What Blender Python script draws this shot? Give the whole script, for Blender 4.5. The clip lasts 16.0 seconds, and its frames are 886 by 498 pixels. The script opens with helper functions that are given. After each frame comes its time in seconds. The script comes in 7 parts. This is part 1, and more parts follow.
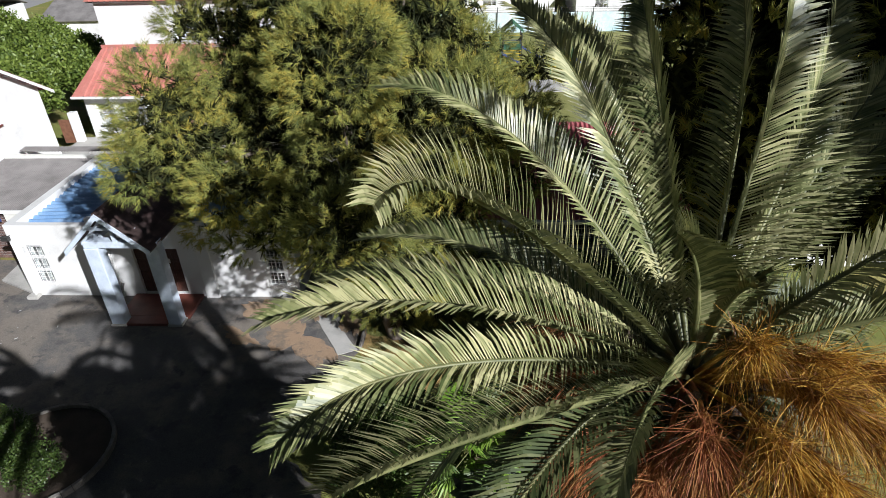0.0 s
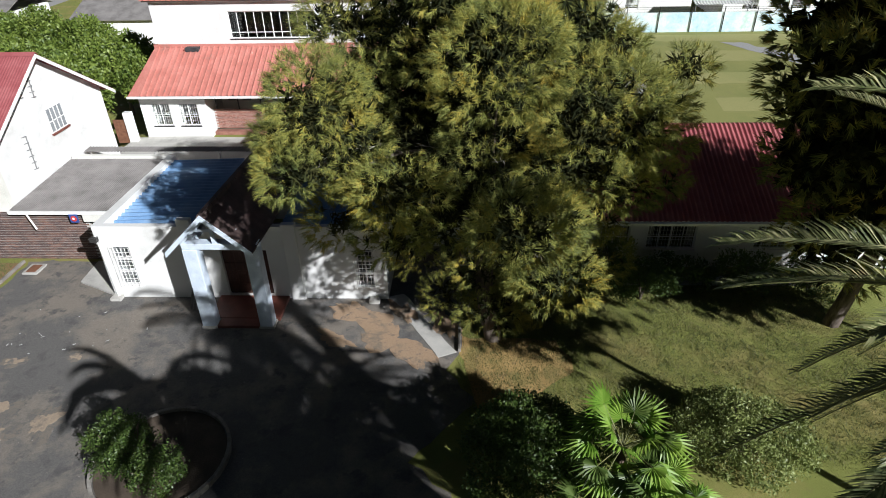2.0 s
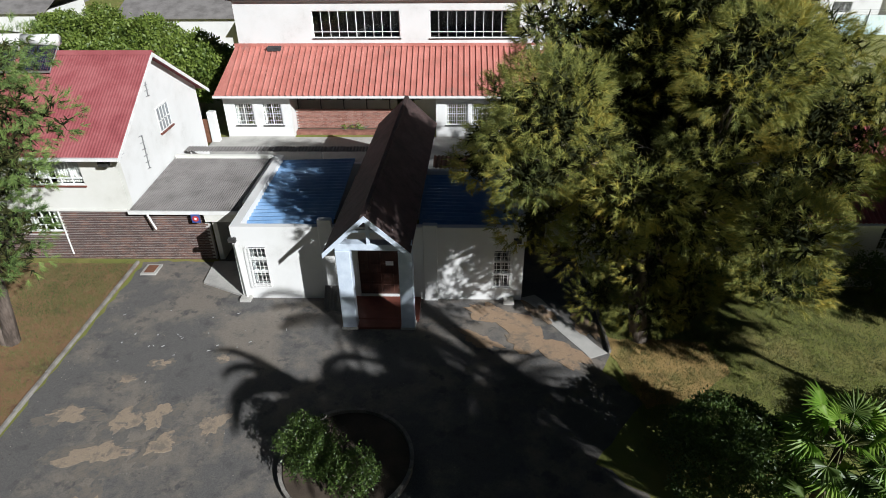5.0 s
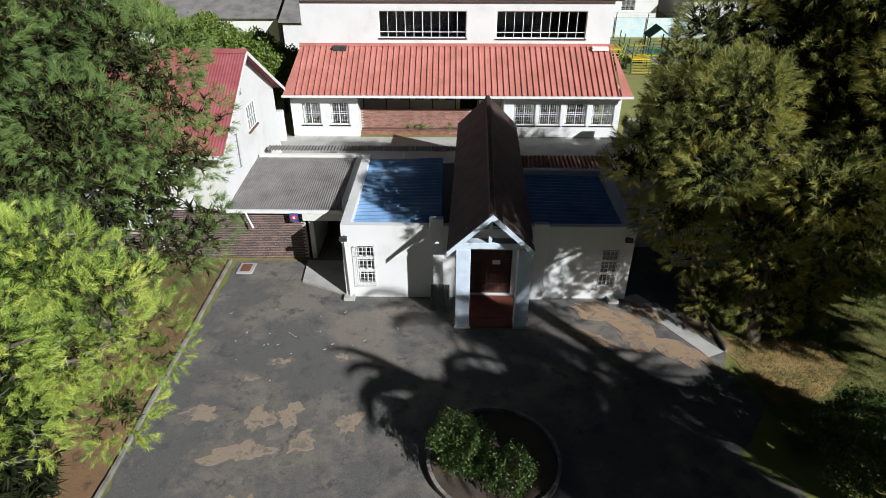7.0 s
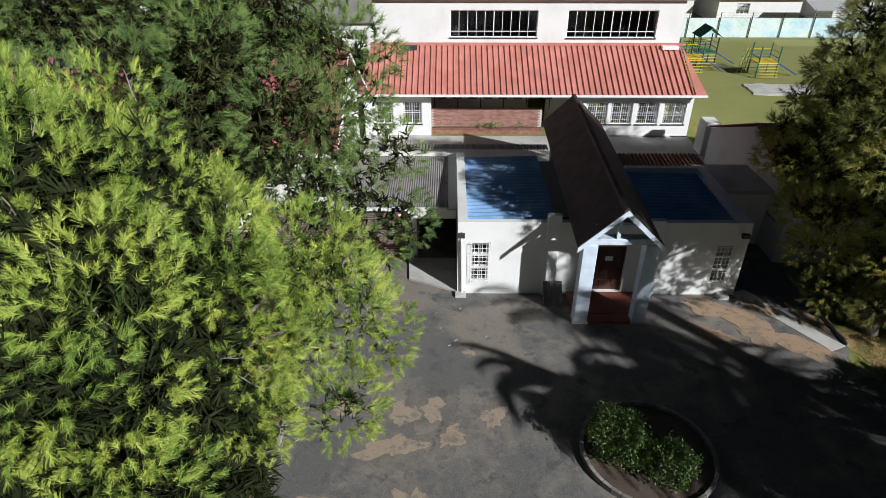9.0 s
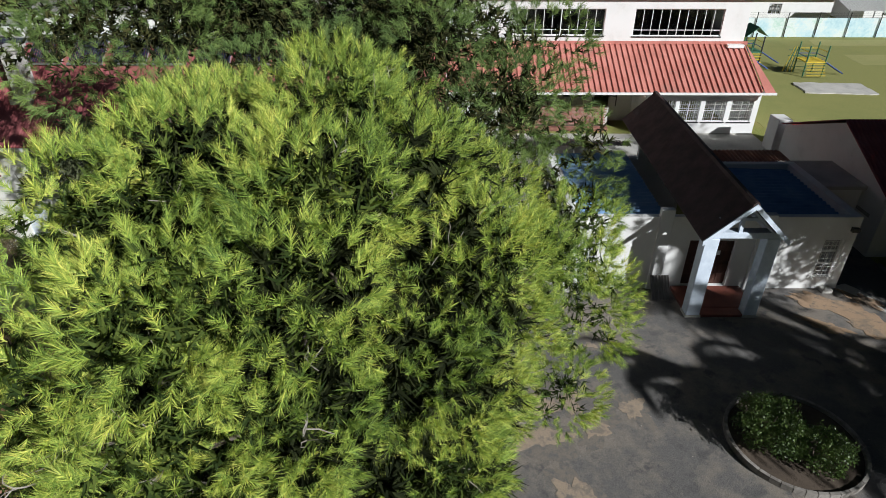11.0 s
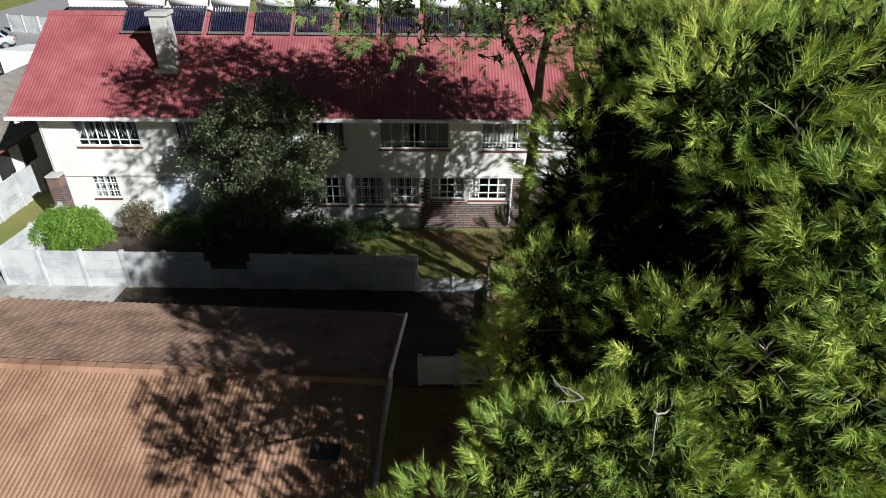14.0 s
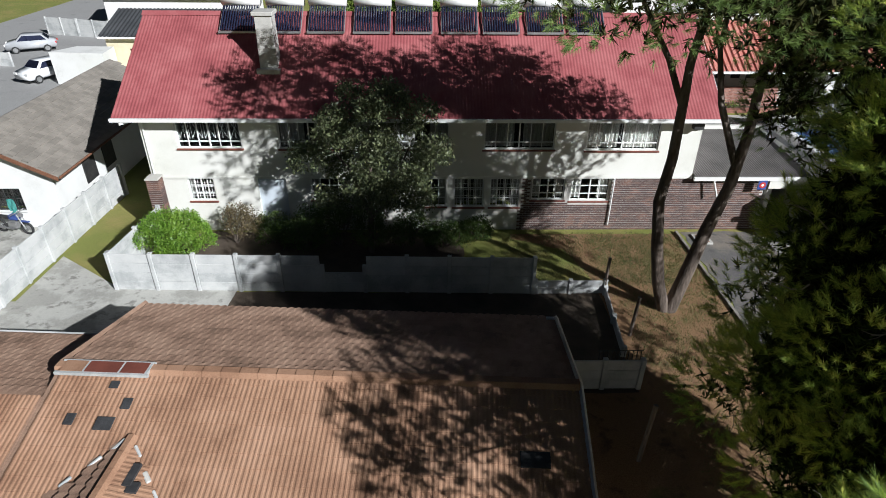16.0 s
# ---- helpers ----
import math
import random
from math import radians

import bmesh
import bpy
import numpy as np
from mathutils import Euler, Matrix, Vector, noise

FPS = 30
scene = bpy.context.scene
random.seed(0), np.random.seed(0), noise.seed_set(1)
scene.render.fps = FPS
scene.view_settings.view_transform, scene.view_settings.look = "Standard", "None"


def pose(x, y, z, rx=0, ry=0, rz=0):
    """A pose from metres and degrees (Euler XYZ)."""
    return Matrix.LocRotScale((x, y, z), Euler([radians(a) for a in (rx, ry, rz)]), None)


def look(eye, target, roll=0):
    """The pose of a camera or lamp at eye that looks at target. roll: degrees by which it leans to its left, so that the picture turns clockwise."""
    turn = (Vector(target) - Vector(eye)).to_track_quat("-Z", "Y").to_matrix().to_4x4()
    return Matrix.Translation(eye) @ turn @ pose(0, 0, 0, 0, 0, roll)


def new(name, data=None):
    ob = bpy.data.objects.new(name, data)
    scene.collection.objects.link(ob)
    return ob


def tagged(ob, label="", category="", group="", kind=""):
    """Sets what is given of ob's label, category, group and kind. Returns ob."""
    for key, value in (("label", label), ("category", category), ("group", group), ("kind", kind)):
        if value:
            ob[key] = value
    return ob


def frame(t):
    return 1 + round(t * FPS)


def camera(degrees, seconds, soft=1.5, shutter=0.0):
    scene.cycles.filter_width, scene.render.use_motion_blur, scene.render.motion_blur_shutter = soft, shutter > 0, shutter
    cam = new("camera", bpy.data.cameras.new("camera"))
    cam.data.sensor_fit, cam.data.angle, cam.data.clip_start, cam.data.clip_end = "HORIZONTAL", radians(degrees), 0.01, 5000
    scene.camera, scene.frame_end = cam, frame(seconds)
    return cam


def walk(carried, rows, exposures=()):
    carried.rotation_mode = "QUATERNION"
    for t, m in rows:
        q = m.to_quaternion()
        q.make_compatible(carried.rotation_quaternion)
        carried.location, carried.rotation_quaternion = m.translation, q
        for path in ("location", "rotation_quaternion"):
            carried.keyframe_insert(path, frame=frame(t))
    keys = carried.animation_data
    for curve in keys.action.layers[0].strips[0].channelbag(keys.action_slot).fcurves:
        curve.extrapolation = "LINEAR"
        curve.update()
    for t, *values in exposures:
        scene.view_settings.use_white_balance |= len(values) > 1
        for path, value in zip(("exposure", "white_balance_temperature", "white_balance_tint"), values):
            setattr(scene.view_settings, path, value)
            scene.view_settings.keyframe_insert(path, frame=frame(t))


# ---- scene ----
cam = camera(72.8, 16.0, 0.9)
PATH = [
    (0, (0.902, 0.694, 14.152), (0.806, 2.393, 13.101), -1.5),
    (0.5, (-0.018, 0.651, 14.187), (-0.109, 2.35, 13.135), -1.4),
    (1, (-0.921, 0.672, 14.193), (-1.01, 2.372, 13.143), -1.3),
    (1.5, (-1.849, 0.677, 14.187), (-1.933, 2.377, 13.137), -1.2),
    (2, (-2.764, 0.675, 14.191), (-2.846, 2.375, 13.142), -1.2),
    (2.5, (-3.657, 0.66, 14.201), (-3.737, 2.361, 13.153), -1.1),
    (3, (-4.551, 0.644, 14.209), (-4.626, 2.346, 13.161), -1.0),
    (5.5, (-9.438, 0.498, 14.25), (-9.483, 2.202, 13.204), -0.4),
    (6, (-10.507, 0.467, 14.233), (-10.548, 2.172, 13.189), -0.3),
    (6.5, (-11.639, 0.397, 14.202), (-11.674, 2.102, 13.158), -0.2),
    (7, (-12.819, 0.338, 14.215), (-12.845, 2.044, 13.172), -0.0),
    (7.5, (-13.961, 0.285, 14.216), (-13.982, 1.991, 13.173), 0.0),
    (8, (-15.054, 0.231, 14.189), (-15.075, 1.938, 13.147), 0.0),
    (10.5, (-20.798, -0.169, 14.111), (-20.799, 1.541, 13.073), 0.1),
    (11, (-21.884, -0.204, 13.999), (-21.88, 1.506, 12.963), 0.2),
    (11.5, (-23.02, -0.201, 13.259), (-23.013, 1.512, 12.227), 0.2),
    (12, (-24.146, -0.211, 12.746), (-24.136, 1.502, 11.712), 0.2),
    (12.5, (-25.303, -0.146, 12.61), (-25.289, 1.567, 11.578), 0.2),
    (13, (-26.383, -0.072, 12.607), (-26.368, 1.642, 11.577), 0.3),
    (13.5, (-27.472, -0.046, 12.63), (-27.451, 1.667, 11.598), 0.4),
    (14, (-28.554, -0.027, 12.67), (-28.524, 1.685, 11.637), 0.7),
    (14.5, (-29.583, 0.147, 12.6), (-29.555, 1.859, 11.566), 0.4),
    (15, (-30.638, 0.222, 12.563), (-30.607, 1.934, 11.53), 0.5),
    (15.5, (-31.668, 0.28, 12.549), (-31.638, 1.992, 11.516), 0.5),
    (16, (-32.79, 0.337, 12.466), (-32.753, 2.052, 11.437), 0.5),
]
walk(cam, [(t, look(eye, target, roll)) for t, eye, target, roll in PATH], [(0, 0.47, 6000, 11), (1.5, 0.52, 6050, 10), (3, 0.37, 6050, 8), (7, 0.28, 6050, 8), (11.5, 0.22, 6100, 8), (13.5, 0.52, 6050, 8), (15, 0.5, 6000, 8), (16, 0.44, 6000, 8)])

# ---- light ----
SUN_FROM = Vector((0.70, -0.714, 0.545)).normalized()
world = bpy.data.worlds.new("sky")
scene.world = world
world.use_nodes = True
_n = world.node_tree
_sky = _n.nodes.new("ShaderNodeTexSky")
_sky.sky_type = "NISHITA"
_sky.sun_disc = False
_sky.sun_elevation = math.asin(SUN_FROM.z)
_sky.sun_rotation = math.atan2(SUN_FROM.x, SUN_FROM.y)
_sky.air_density, _sky.dust_density = 1.0, 0.6
_n.links.new(_sky.outputs[0], _n.nodes["Background"].inputs[0])
_n.nodes["Background"].inputs[1].default_value = 0.0085
_sun = bpy.data.lights.new("sun", "SUN")
_sun.energy, _sun.angle, _sun.color = 5.0, radians(0.55), (1.0, 0.975, 0.95)
sun = new("sun", _sun)
sun.matrix_world = look(SUN_FROM * 80, (0, 0, 0))


# ---- materials ----
def surface(name, colours, rough=0.8, scale=3.0, fine=40.0, bump=0.2, metal=0.0, island=0.0, piece=0.0, stretch=(1, 1, 1), translucent=0.0, spec=0.5, contrast=(0.35, 0.65), dist=0.02):
    """A two-scale procedural surface between the colours given."""
    m = bpy.data.materials.new(name)
    m.use_nodes = True
    t = m.node_tree
    b = t.nodes["Principled BSDF"]
    link = t.links.new

    def node(kind, **values):
        n = t.nodes.new(kind)
        for k, v in values.items():
            n.inputs[k].default_value = v
        return n

    co = t.nodes.new("ShaderNodeNewGeometry")
    mp = node("ShaderNodeMapping", Scale=stretch)
    link(co.outputs["Position"], mp.inputs["Vector"])
    big = node("ShaderNodeTexNoise", Scale=scale, Detail=6.0, Roughness=0.62)
    small = node("ShaderNodeTexNoise", Scale=fine, Detail=3.0, Roughness=0.6)
    link(mp.outputs[0], big.inputs["Vector"])
    link(mp.outputs[0], small.inputs["Vector"])
    mix = node("ShaderNodeMath")
    mix.operation = "MULTIPLY_ADD"
    mix.inputs[1].default_value = 0.35
    link(small.outputs["Fac"], mix.inputs[0])
    sub = node("ShaderNodeMath")
    sub.operation = "SUBTRACT"
    sub.inputs[1].default_value = 0.175
    link(big.outputs["Fac"], sub.inputs[0])
    link(sub.outputs[0], mix.inputs[2])
    value = mix.outputs[0]
    for amount, source in ((island, "ShaderNodeNewGeometry"), (piece, "ShaderNodeObjectInfo")):
        if amount:
            g = t.nodes.new(source)
            add = node("ShaderNodeMath")
            add.operation = "MULTIPLY_ADD"
            add.inputs[1].default_value = amount
            link(g.outputs["Random Per Island" if source == "ShaderNodeNewGeometry" else "Random"], add.inputs[0])
            off = node("ShaderNodeMath")
            off.operation = "SUBTRACT"
            off.inputs[1].default_value = amount / 2
            link(value, off.inputs[0])
            link(off.outputs[0], add.inputs[2])
            value = add.outputs[0]
    ramp = t.nodes.new("ShaderNodeValToRGB")
    els = ramp.color_ramp.elements
    lo, hi = contrast
    for i, c in enumerate(colours):
        p = lo + (hi - lo) * i / max(1, len(colours) - 1)
        e = els[i] if i < 2 else els.new(p)
        e.position, e.color = p, (*c, 1)
    link(value, ramp.inputs[0])
    link(ramp.outputs[0], b.inputs["Base Color"])
    b.inputs["Roughness"].default_value, b.inputs["Metallic"].default_value = rough, metal
    b.inputs["Specular IOR Level"].default_value = spec
    if bump:
        bp = node("ShaderNodeBump", Strength=bump, Distance=dist)
        link(small.outputs["Fac"], bp.inputs["Height"])
        link(bp.outputs[0], b.inputs["Normal"])
    if translucent:
        tr = t.nodes.new("ShaderNodeBsdfTranslucent")
        link(ramp.outputs[0], tr.inputs["Color"])
        ms = node("ShaderNodeMixShader", Fac=translucent)
        link(b.outputs[0], ms.inputs[1])
        link(tr.outputs[0], ms.inputs[2])
        link(ms.outputs[0], t.nodes["Material Output"].inputs["Surface"])
    return m


WHITE = surface("white_plaster", [(0.57, 0.56, 0.53), (0.69, 0.685, 0.66), (0.73, 0.725, 0.705)], 0.85, 0.7, 30, 0.12, contrast=(0.25, 0.55))
CREAM = surface("cream_plaster", [(0.54, 0.53, 0.47), (0.67, 0.66, 0.60), (0.72, 0.71, 0.66)], 0.85, 0.6, 25, 0.12, contrast=(0.25, 0.6))
TRIM = surface("white_paint", [(0.72, 0.71, 0.68), (0.82, 0.82, 0.80)], 0.55, 4, 60, 0.05)
BLUEWHITE = surface("pale_blue_paint", [(0.50, 0.57, 0.66), (0.62, 0.69, 0.77)], 0.6, 3, 50, 0.08)
SALMON = surface("weathered_red_roof_paint", [(0.32, 0.20, 0.17), (0.45, 0.165, 0.13), (0.53, 0.215, 0.175)], 0.7, 0.9, 18, 0.1, contrast=(0.2, 0.6), spec=0.3)
MAROON = surface("dark_red_roof_paint", [(0.22, 0.055, 0.06), (0.30, 0.08, 0.085), (0.37, 0.12, 0.122)], 0.65, 0.8, 20, 0.08, contrast=(0.25, 0.65), spec=0.35)
BLUEROOF = surface("blue_roof_paint", [(0.10, 0.20, 0.38), (0.17, 0.30, 0.50), (0.30, 0.42, 0.58)], 0.6, 0.8, 25, 0.1, contrast=(0.25, 0.75), spec=0.3)
GREYROOF = surface("grey_cement_roof", [(0.15, 0.14, 0.13), (0.21, 0.195, 0.185), (0.25, 0.235, 0.22)], 0.85, 0.9, 30, 0.25)
BROWNROOF = surface("dark_brown_roof_tile", [(0.035, 0.022, 0.020), (0.060, 0.038, 0.034), (0.085, 0.055, 0.05)], 0.75, 1.5, 45, 0.5)
# one tile in two colours: browner for shaded slopes, more orange for sunlit ones
TILE = surface("brown_roof_tile", [(0.20, 0.125, 0.085), (0.31, 0.195, 0.135), (0.39, 0.255, 0.18)], 0.85, 1.0, 30, 0.3, island=0.10, piece=0.10)
TILEORANGE = surface("sunlit_orange_roof_tile", [(0.25, 0.135, 0.08), (0.345, 0.197, 0.12), (0.40, 0.237, 0.152)], 0.85, 0.7, 30, 0.3, island=0.08, piece=0.08)
GREYTILE = surface("grey_roof_tile", [(0.20, 0.18, 0.155), (0.29, 0.26, 0.225)], 0.85, 1.0, 20, 0.3, island=0.2)
BRICK = surface("brown_face_brick", [(0.085, 0.055, 0.05), (0.135, 0.08, 0.066), (0.19, 0.105, 0.08)], 0.85, 2.5, 40, 0.4, island=0.3, piece=0.3)
REDBRICK = surface("red_brown_brick", [(0.20, 0.09, 0.065), (0.29, 0.13, 0.095), (0.34, 0.18, 0.14)], 0.85, 2.5, 40, 0.4, island=0.3)
MORTAR = surface("pale_mortar", [(0.42, 0.40, 0.37), (0.54, 0.52, 0.48)], 0.9, 3, 60, 0.3)
KERBSTONE = surface("weathered_kerb_concrete", [(0.13, 0.115, 0.10), (0.24, 0.22, 0.195), (0.33, 0.31, 0.28)], 0.95, 1.6, 18, 0.4, contrast=(0.3, 0.7))
CONCRETE = surface("concrete", [(0.33, 0.32, 0.295), (0.46, 0.445, 0.41), (0.53, 0.51, 0.47)], 0.9, 0.8, 25, 0.3, contrast=(0.3, 0.7))
PRECAST = surface("precast_concrete", [(0.37, 0.38, 0.375), (0.50, 0.505, 0.495), (0.56, 0.56, 0.545)], 0.9, 1.2, 25, 0.3, piece=0.14)
WOOD = surface("dark_stained_wood", [(0.045, 0.018, 0.012), (0.085, 0.034, 0.022)], 0.5, 2, 30, 0.2, stretch=(6, 6, 0.8))
REDTILE = surface("red_floor_tile", [(0.14, 0.045, 0.032), (0.20, 0.065, 0.045)], 0.5, 2, 30, 0.15)
METAL = surface("grey_steel", [(0.30, 0.30, 0.30), (0.42, 0.42, 0.42)], 0.45, 4, 60, 0.1, metal=0.7)
BLACK = surface("black_iron", [(0.02, 0.02, 0.02), (0.045, 0.043, 0.04)], 0.55, 4, 60, 0.1)
# backing of rooms behind openings; their lack of light is in the colour
DARKROOM = surface("unlit_room_dark", [(0.04, 0.04, 0.04), (0.07, 0.065, 0.06)], 0.9, 2, 20, 0.0)
CURTAIN = surface("pale_curtain", [(0.50, 0.47, 0.42), (0.66, 0.63, 0.58)], 0.9, 2, 30, 0.1, stretch=(8, 8, 1))
BARK = surface("grey_brown_bark", [(0.06, 0.045, 0.035), (0.13, 0.10, 0.08), (0.19, 0.155, 0.13)], 0.9, 2.0, 14, 0.8, stretch=(1, 1, 0.25), dist=0.05)
PALMBARK = surface("palm_trunk_bark", [(0.07, 0.05, 0.035), (0.14, 0.10, 0.07)], 0.9, 3, 14, 0.9, dist=0.05)
SOIL = surface("bare_soil", [(0.06, 0.044, 0.031), (0.105, 0.078, 0.055)], 0.95, 1.2, 22, 0.7)
PINE = surface("pine_needles", [(0.07, 0.135, 0.026), (0.21, 0.32, 0.05), (0.42, 0.53, 0.085), (0.80, 0.78, 0.17)], 0.6, 0.9, 4, 0.0, island=0.45, translucent=0.08, contrast=(0.2, 0.8))
TWIG = surface("bare_grey_twig", [(0.22, 0.19, 0.16), (0.38, 0.34, 0.30)], 0.85, 5, 40, 0.2)
# needles inside the crowns: dark copies with the inner shade in their colour
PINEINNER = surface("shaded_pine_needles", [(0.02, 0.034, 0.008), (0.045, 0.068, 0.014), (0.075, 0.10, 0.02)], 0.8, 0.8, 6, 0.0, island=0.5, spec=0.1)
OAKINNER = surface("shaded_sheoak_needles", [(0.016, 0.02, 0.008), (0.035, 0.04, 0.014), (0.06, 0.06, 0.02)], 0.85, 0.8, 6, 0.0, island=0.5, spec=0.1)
OAK = surface("sheoak_needles", [(0.085, 0.112, 0.031), (0.215, 0.24, 0.056), (0.385, 0.37, 0.08), (0.64, 0.46, 0.066)], 0.7, 0.7, 5, 0.0, island=0.35, translucent=0.1, contrast=(0.25, 0.8))
DARKPINE = surface("blue_green_needles", [(0.06, 0.11, 0.034), (0.155, 0.235, 0.06), (0.29, 0.38, 0.095)], 0.7, 0.6, 5, 0.0, island=0.25, translucent=0.14, contrast=(0.25, 0.75))
FROND = surface("palm_leaflet", [(0.07, 0.092, 0.028), (0.20, 0.215, 0.085), (0.45, 0.43, 0.22)], 0.42, 1.2, 8, 0.0, island=0.35, translucent=0.04, contrast=(0.25, 0.70), spec=0.55)
# darker leaflet for the older, lower fronds, with the crown's shade in its colour
DARKFROND = surface("shade_dark_palm_leaflet", [(0.03, 0.048, 0.015), (0.075, 0.095, 0.032), (0.15, 0.16, 0.065)], 0.5, 1.2, 8, 0.0, island=0.4, translucent=0.08, contrast=(0.25, 0.75), spec=0.35)
RACHIS = surface("palm_midrib", [(0.09, 0.10, 0.035), (0.20, 0.20, 0.08)], 0.5, 3, 20, 0.1)
FRUIT = surface("golden_fruit_stalk", [(0.20, 0.08, 0.015), (0.46, 0.225, 0.03), (0.70, 0.43, 0.07)], 0.6, 4, 12, 0.0, island=0.6, translucent=0.25)
FRUITRED = surface("rust_fruit_stalk", [(0.20, 0.055, 0.02), (0.34, 0.11, 0.035), (0.42, 0.19, 0.06)], 0.65, 4, 12, 0.0, island=0.5, translucent=0.1)
LEAF = surface("shrub_leaf", [(0.035, 0.065, 0.015), (0.07, 0.12, 0.022), (0.12, 0.17, 0.04)], 0.45, 1.0, 8, 0.0, island=0.5, translucent=0.25, contrast=(0.2, 0.8))
GREYLEAF = surface("olive_leaf", [(0.05, 0.068, 0.03), (0.115, 0.138, 0.06), (0.22, 0.24, 0.125)], 0.5, 1.0, 8, 0.0, island=0.55, translucent=0.15, contrast=(0.2, 0.8))
HEDGELEAF = surface("sunlit_hedge_leaf", [(0.07, 0.115, 0.02), (0.145, 0.205, 0.032), (0.24, 0.30, 0.06)], 0.5, 0.9, 6, 0.0, island=0.5, translucent=0.25, contrast=(0.2, 0.8))
PALELEAF = surface("pale_shrub_leaf", [(0.09, 0.12, 0.03), (0.18, 0.22, 0.06), (0.29, 0.33, 0.11)], 0.5, 1.0, 8, 0.0, island=0.5, translucent=0.2, contrast=(0.2, 0.8))
BROWNLEAF = surface("brownish_leaf", [(0.06, 0.05, 0.025), (0.12, 0.09, 0.045), (0.19, 0.15, 0.07)], 0.55, 1.0, 8, 0.0, island=0.5, translucent=0.2, contrast=(0.2, 0.8))
LIMELEAF = surface("bright_green_leaf", [(0.10, 0.20, 0.02), (0.17, 0.31, 0.035), (0.26, 0.38, 0.06)], 0.45, 1.0, 8, 0.0, island=0.5, translucent=0.3, contrast=(0.2, 0.8))
BLADE = surface("grass_blade", [(0.085, 0.10, 0.03), (0.13, 0.15, 0.04), (0.20, 0.18, 0.07)], 0.7, 0.5, 5, 0.0, island=0.5, translucent=0.2)
# nearly black needles that stand for the deep shade within a crown
INNER = surface("shade_dark_inner_needles", [(0.012, 0.016, 0.007), (0.028, 0.034, 0.013)], 0.95, 1.0, 8, 0.0, island=0.4, spec=0.05)
RUST = surface("rusty_steel", [(0.13, 0.055, 0.03), (0.22, 0.10, 0.055)], 0.8, 5, 40, 0.2)
REDPAINT = surface("red_paint", [(0.45, 0.03, 0.03), (0.55, 0.05, 0.045)], 0.5, 2, 30, 0.05)
BLUEPAINT = surface("blue_paint", [(0.03, 0.06, 0.22), (0.05, 0.09, 0.30)], 0.45, 2, 30, 0.05)
YELLOW = surface("yellow_paint", [(0.55, 0.40, 0.03), (0.65, 0.48, 0.05)], 0.5, 3, 30, 0.05)
GREENPAINT = surface("green_paint", [(0.04, 0.13, 0.07), (0.06, 0.18, 0.10)], 0.5, 3, 30, 0.05)
TAR = surface("black_tar_patch", [(0.025, 0.025, 0.027), (0.05, 0.05, 0.052)], 0.8, 4, 30, 0.3)
CARPAINT = surface("silver_car_paint", [(0.55, 0.56, 0.58), (0.62, 0.63, 0.65)], 0.25, 2, 20, 0.0, metal=0.3)
CARWHITE = surface("white_car_paint", [(0.74, 0.75, 0.76), (0.80, 0.81, 0.82)], 0.25, 2, 20, 0.0)
RUBBER = surface("tyre_rubber", [(0.02, 0.02, 0.02), (0.035, 0.035, 0.035)], 0.85, 5, 40, 0.1)
SOLAR = surface("solar_tube_glass", [(0.012, 0.014, 0.03), (0.025, 0.03, 0.06)], 0.12, 4, 30, 0.0, spec=0.8)
MURAL = surface("pale_blue_mural_paint", [(0.36, 0.55, 0.62), (0.50, 0.66, 0.70), (0.66, 0.72, 0.70), (0.42, 0.60, 0.52)], 0.8, 0.45, 4, 0.05, contrast=(0.3, 0.7))


def glass_material():
    m = bpy.data.materials.new("window_glass")
    m.use_nodes = True
    b = m.node_tree.nodes["Principled BSDF"]
    b.inputs["Base Color"].default_value = (0.75, 0.80, 0.80, 1)
    b.inputs["Roughness"].default_value = 0.03
    b.inputs["IOR"].default_value = 1.45
    b.inputs["Transmission Weight"].default_value = 1.0
    return m


GLASS = glass_material()


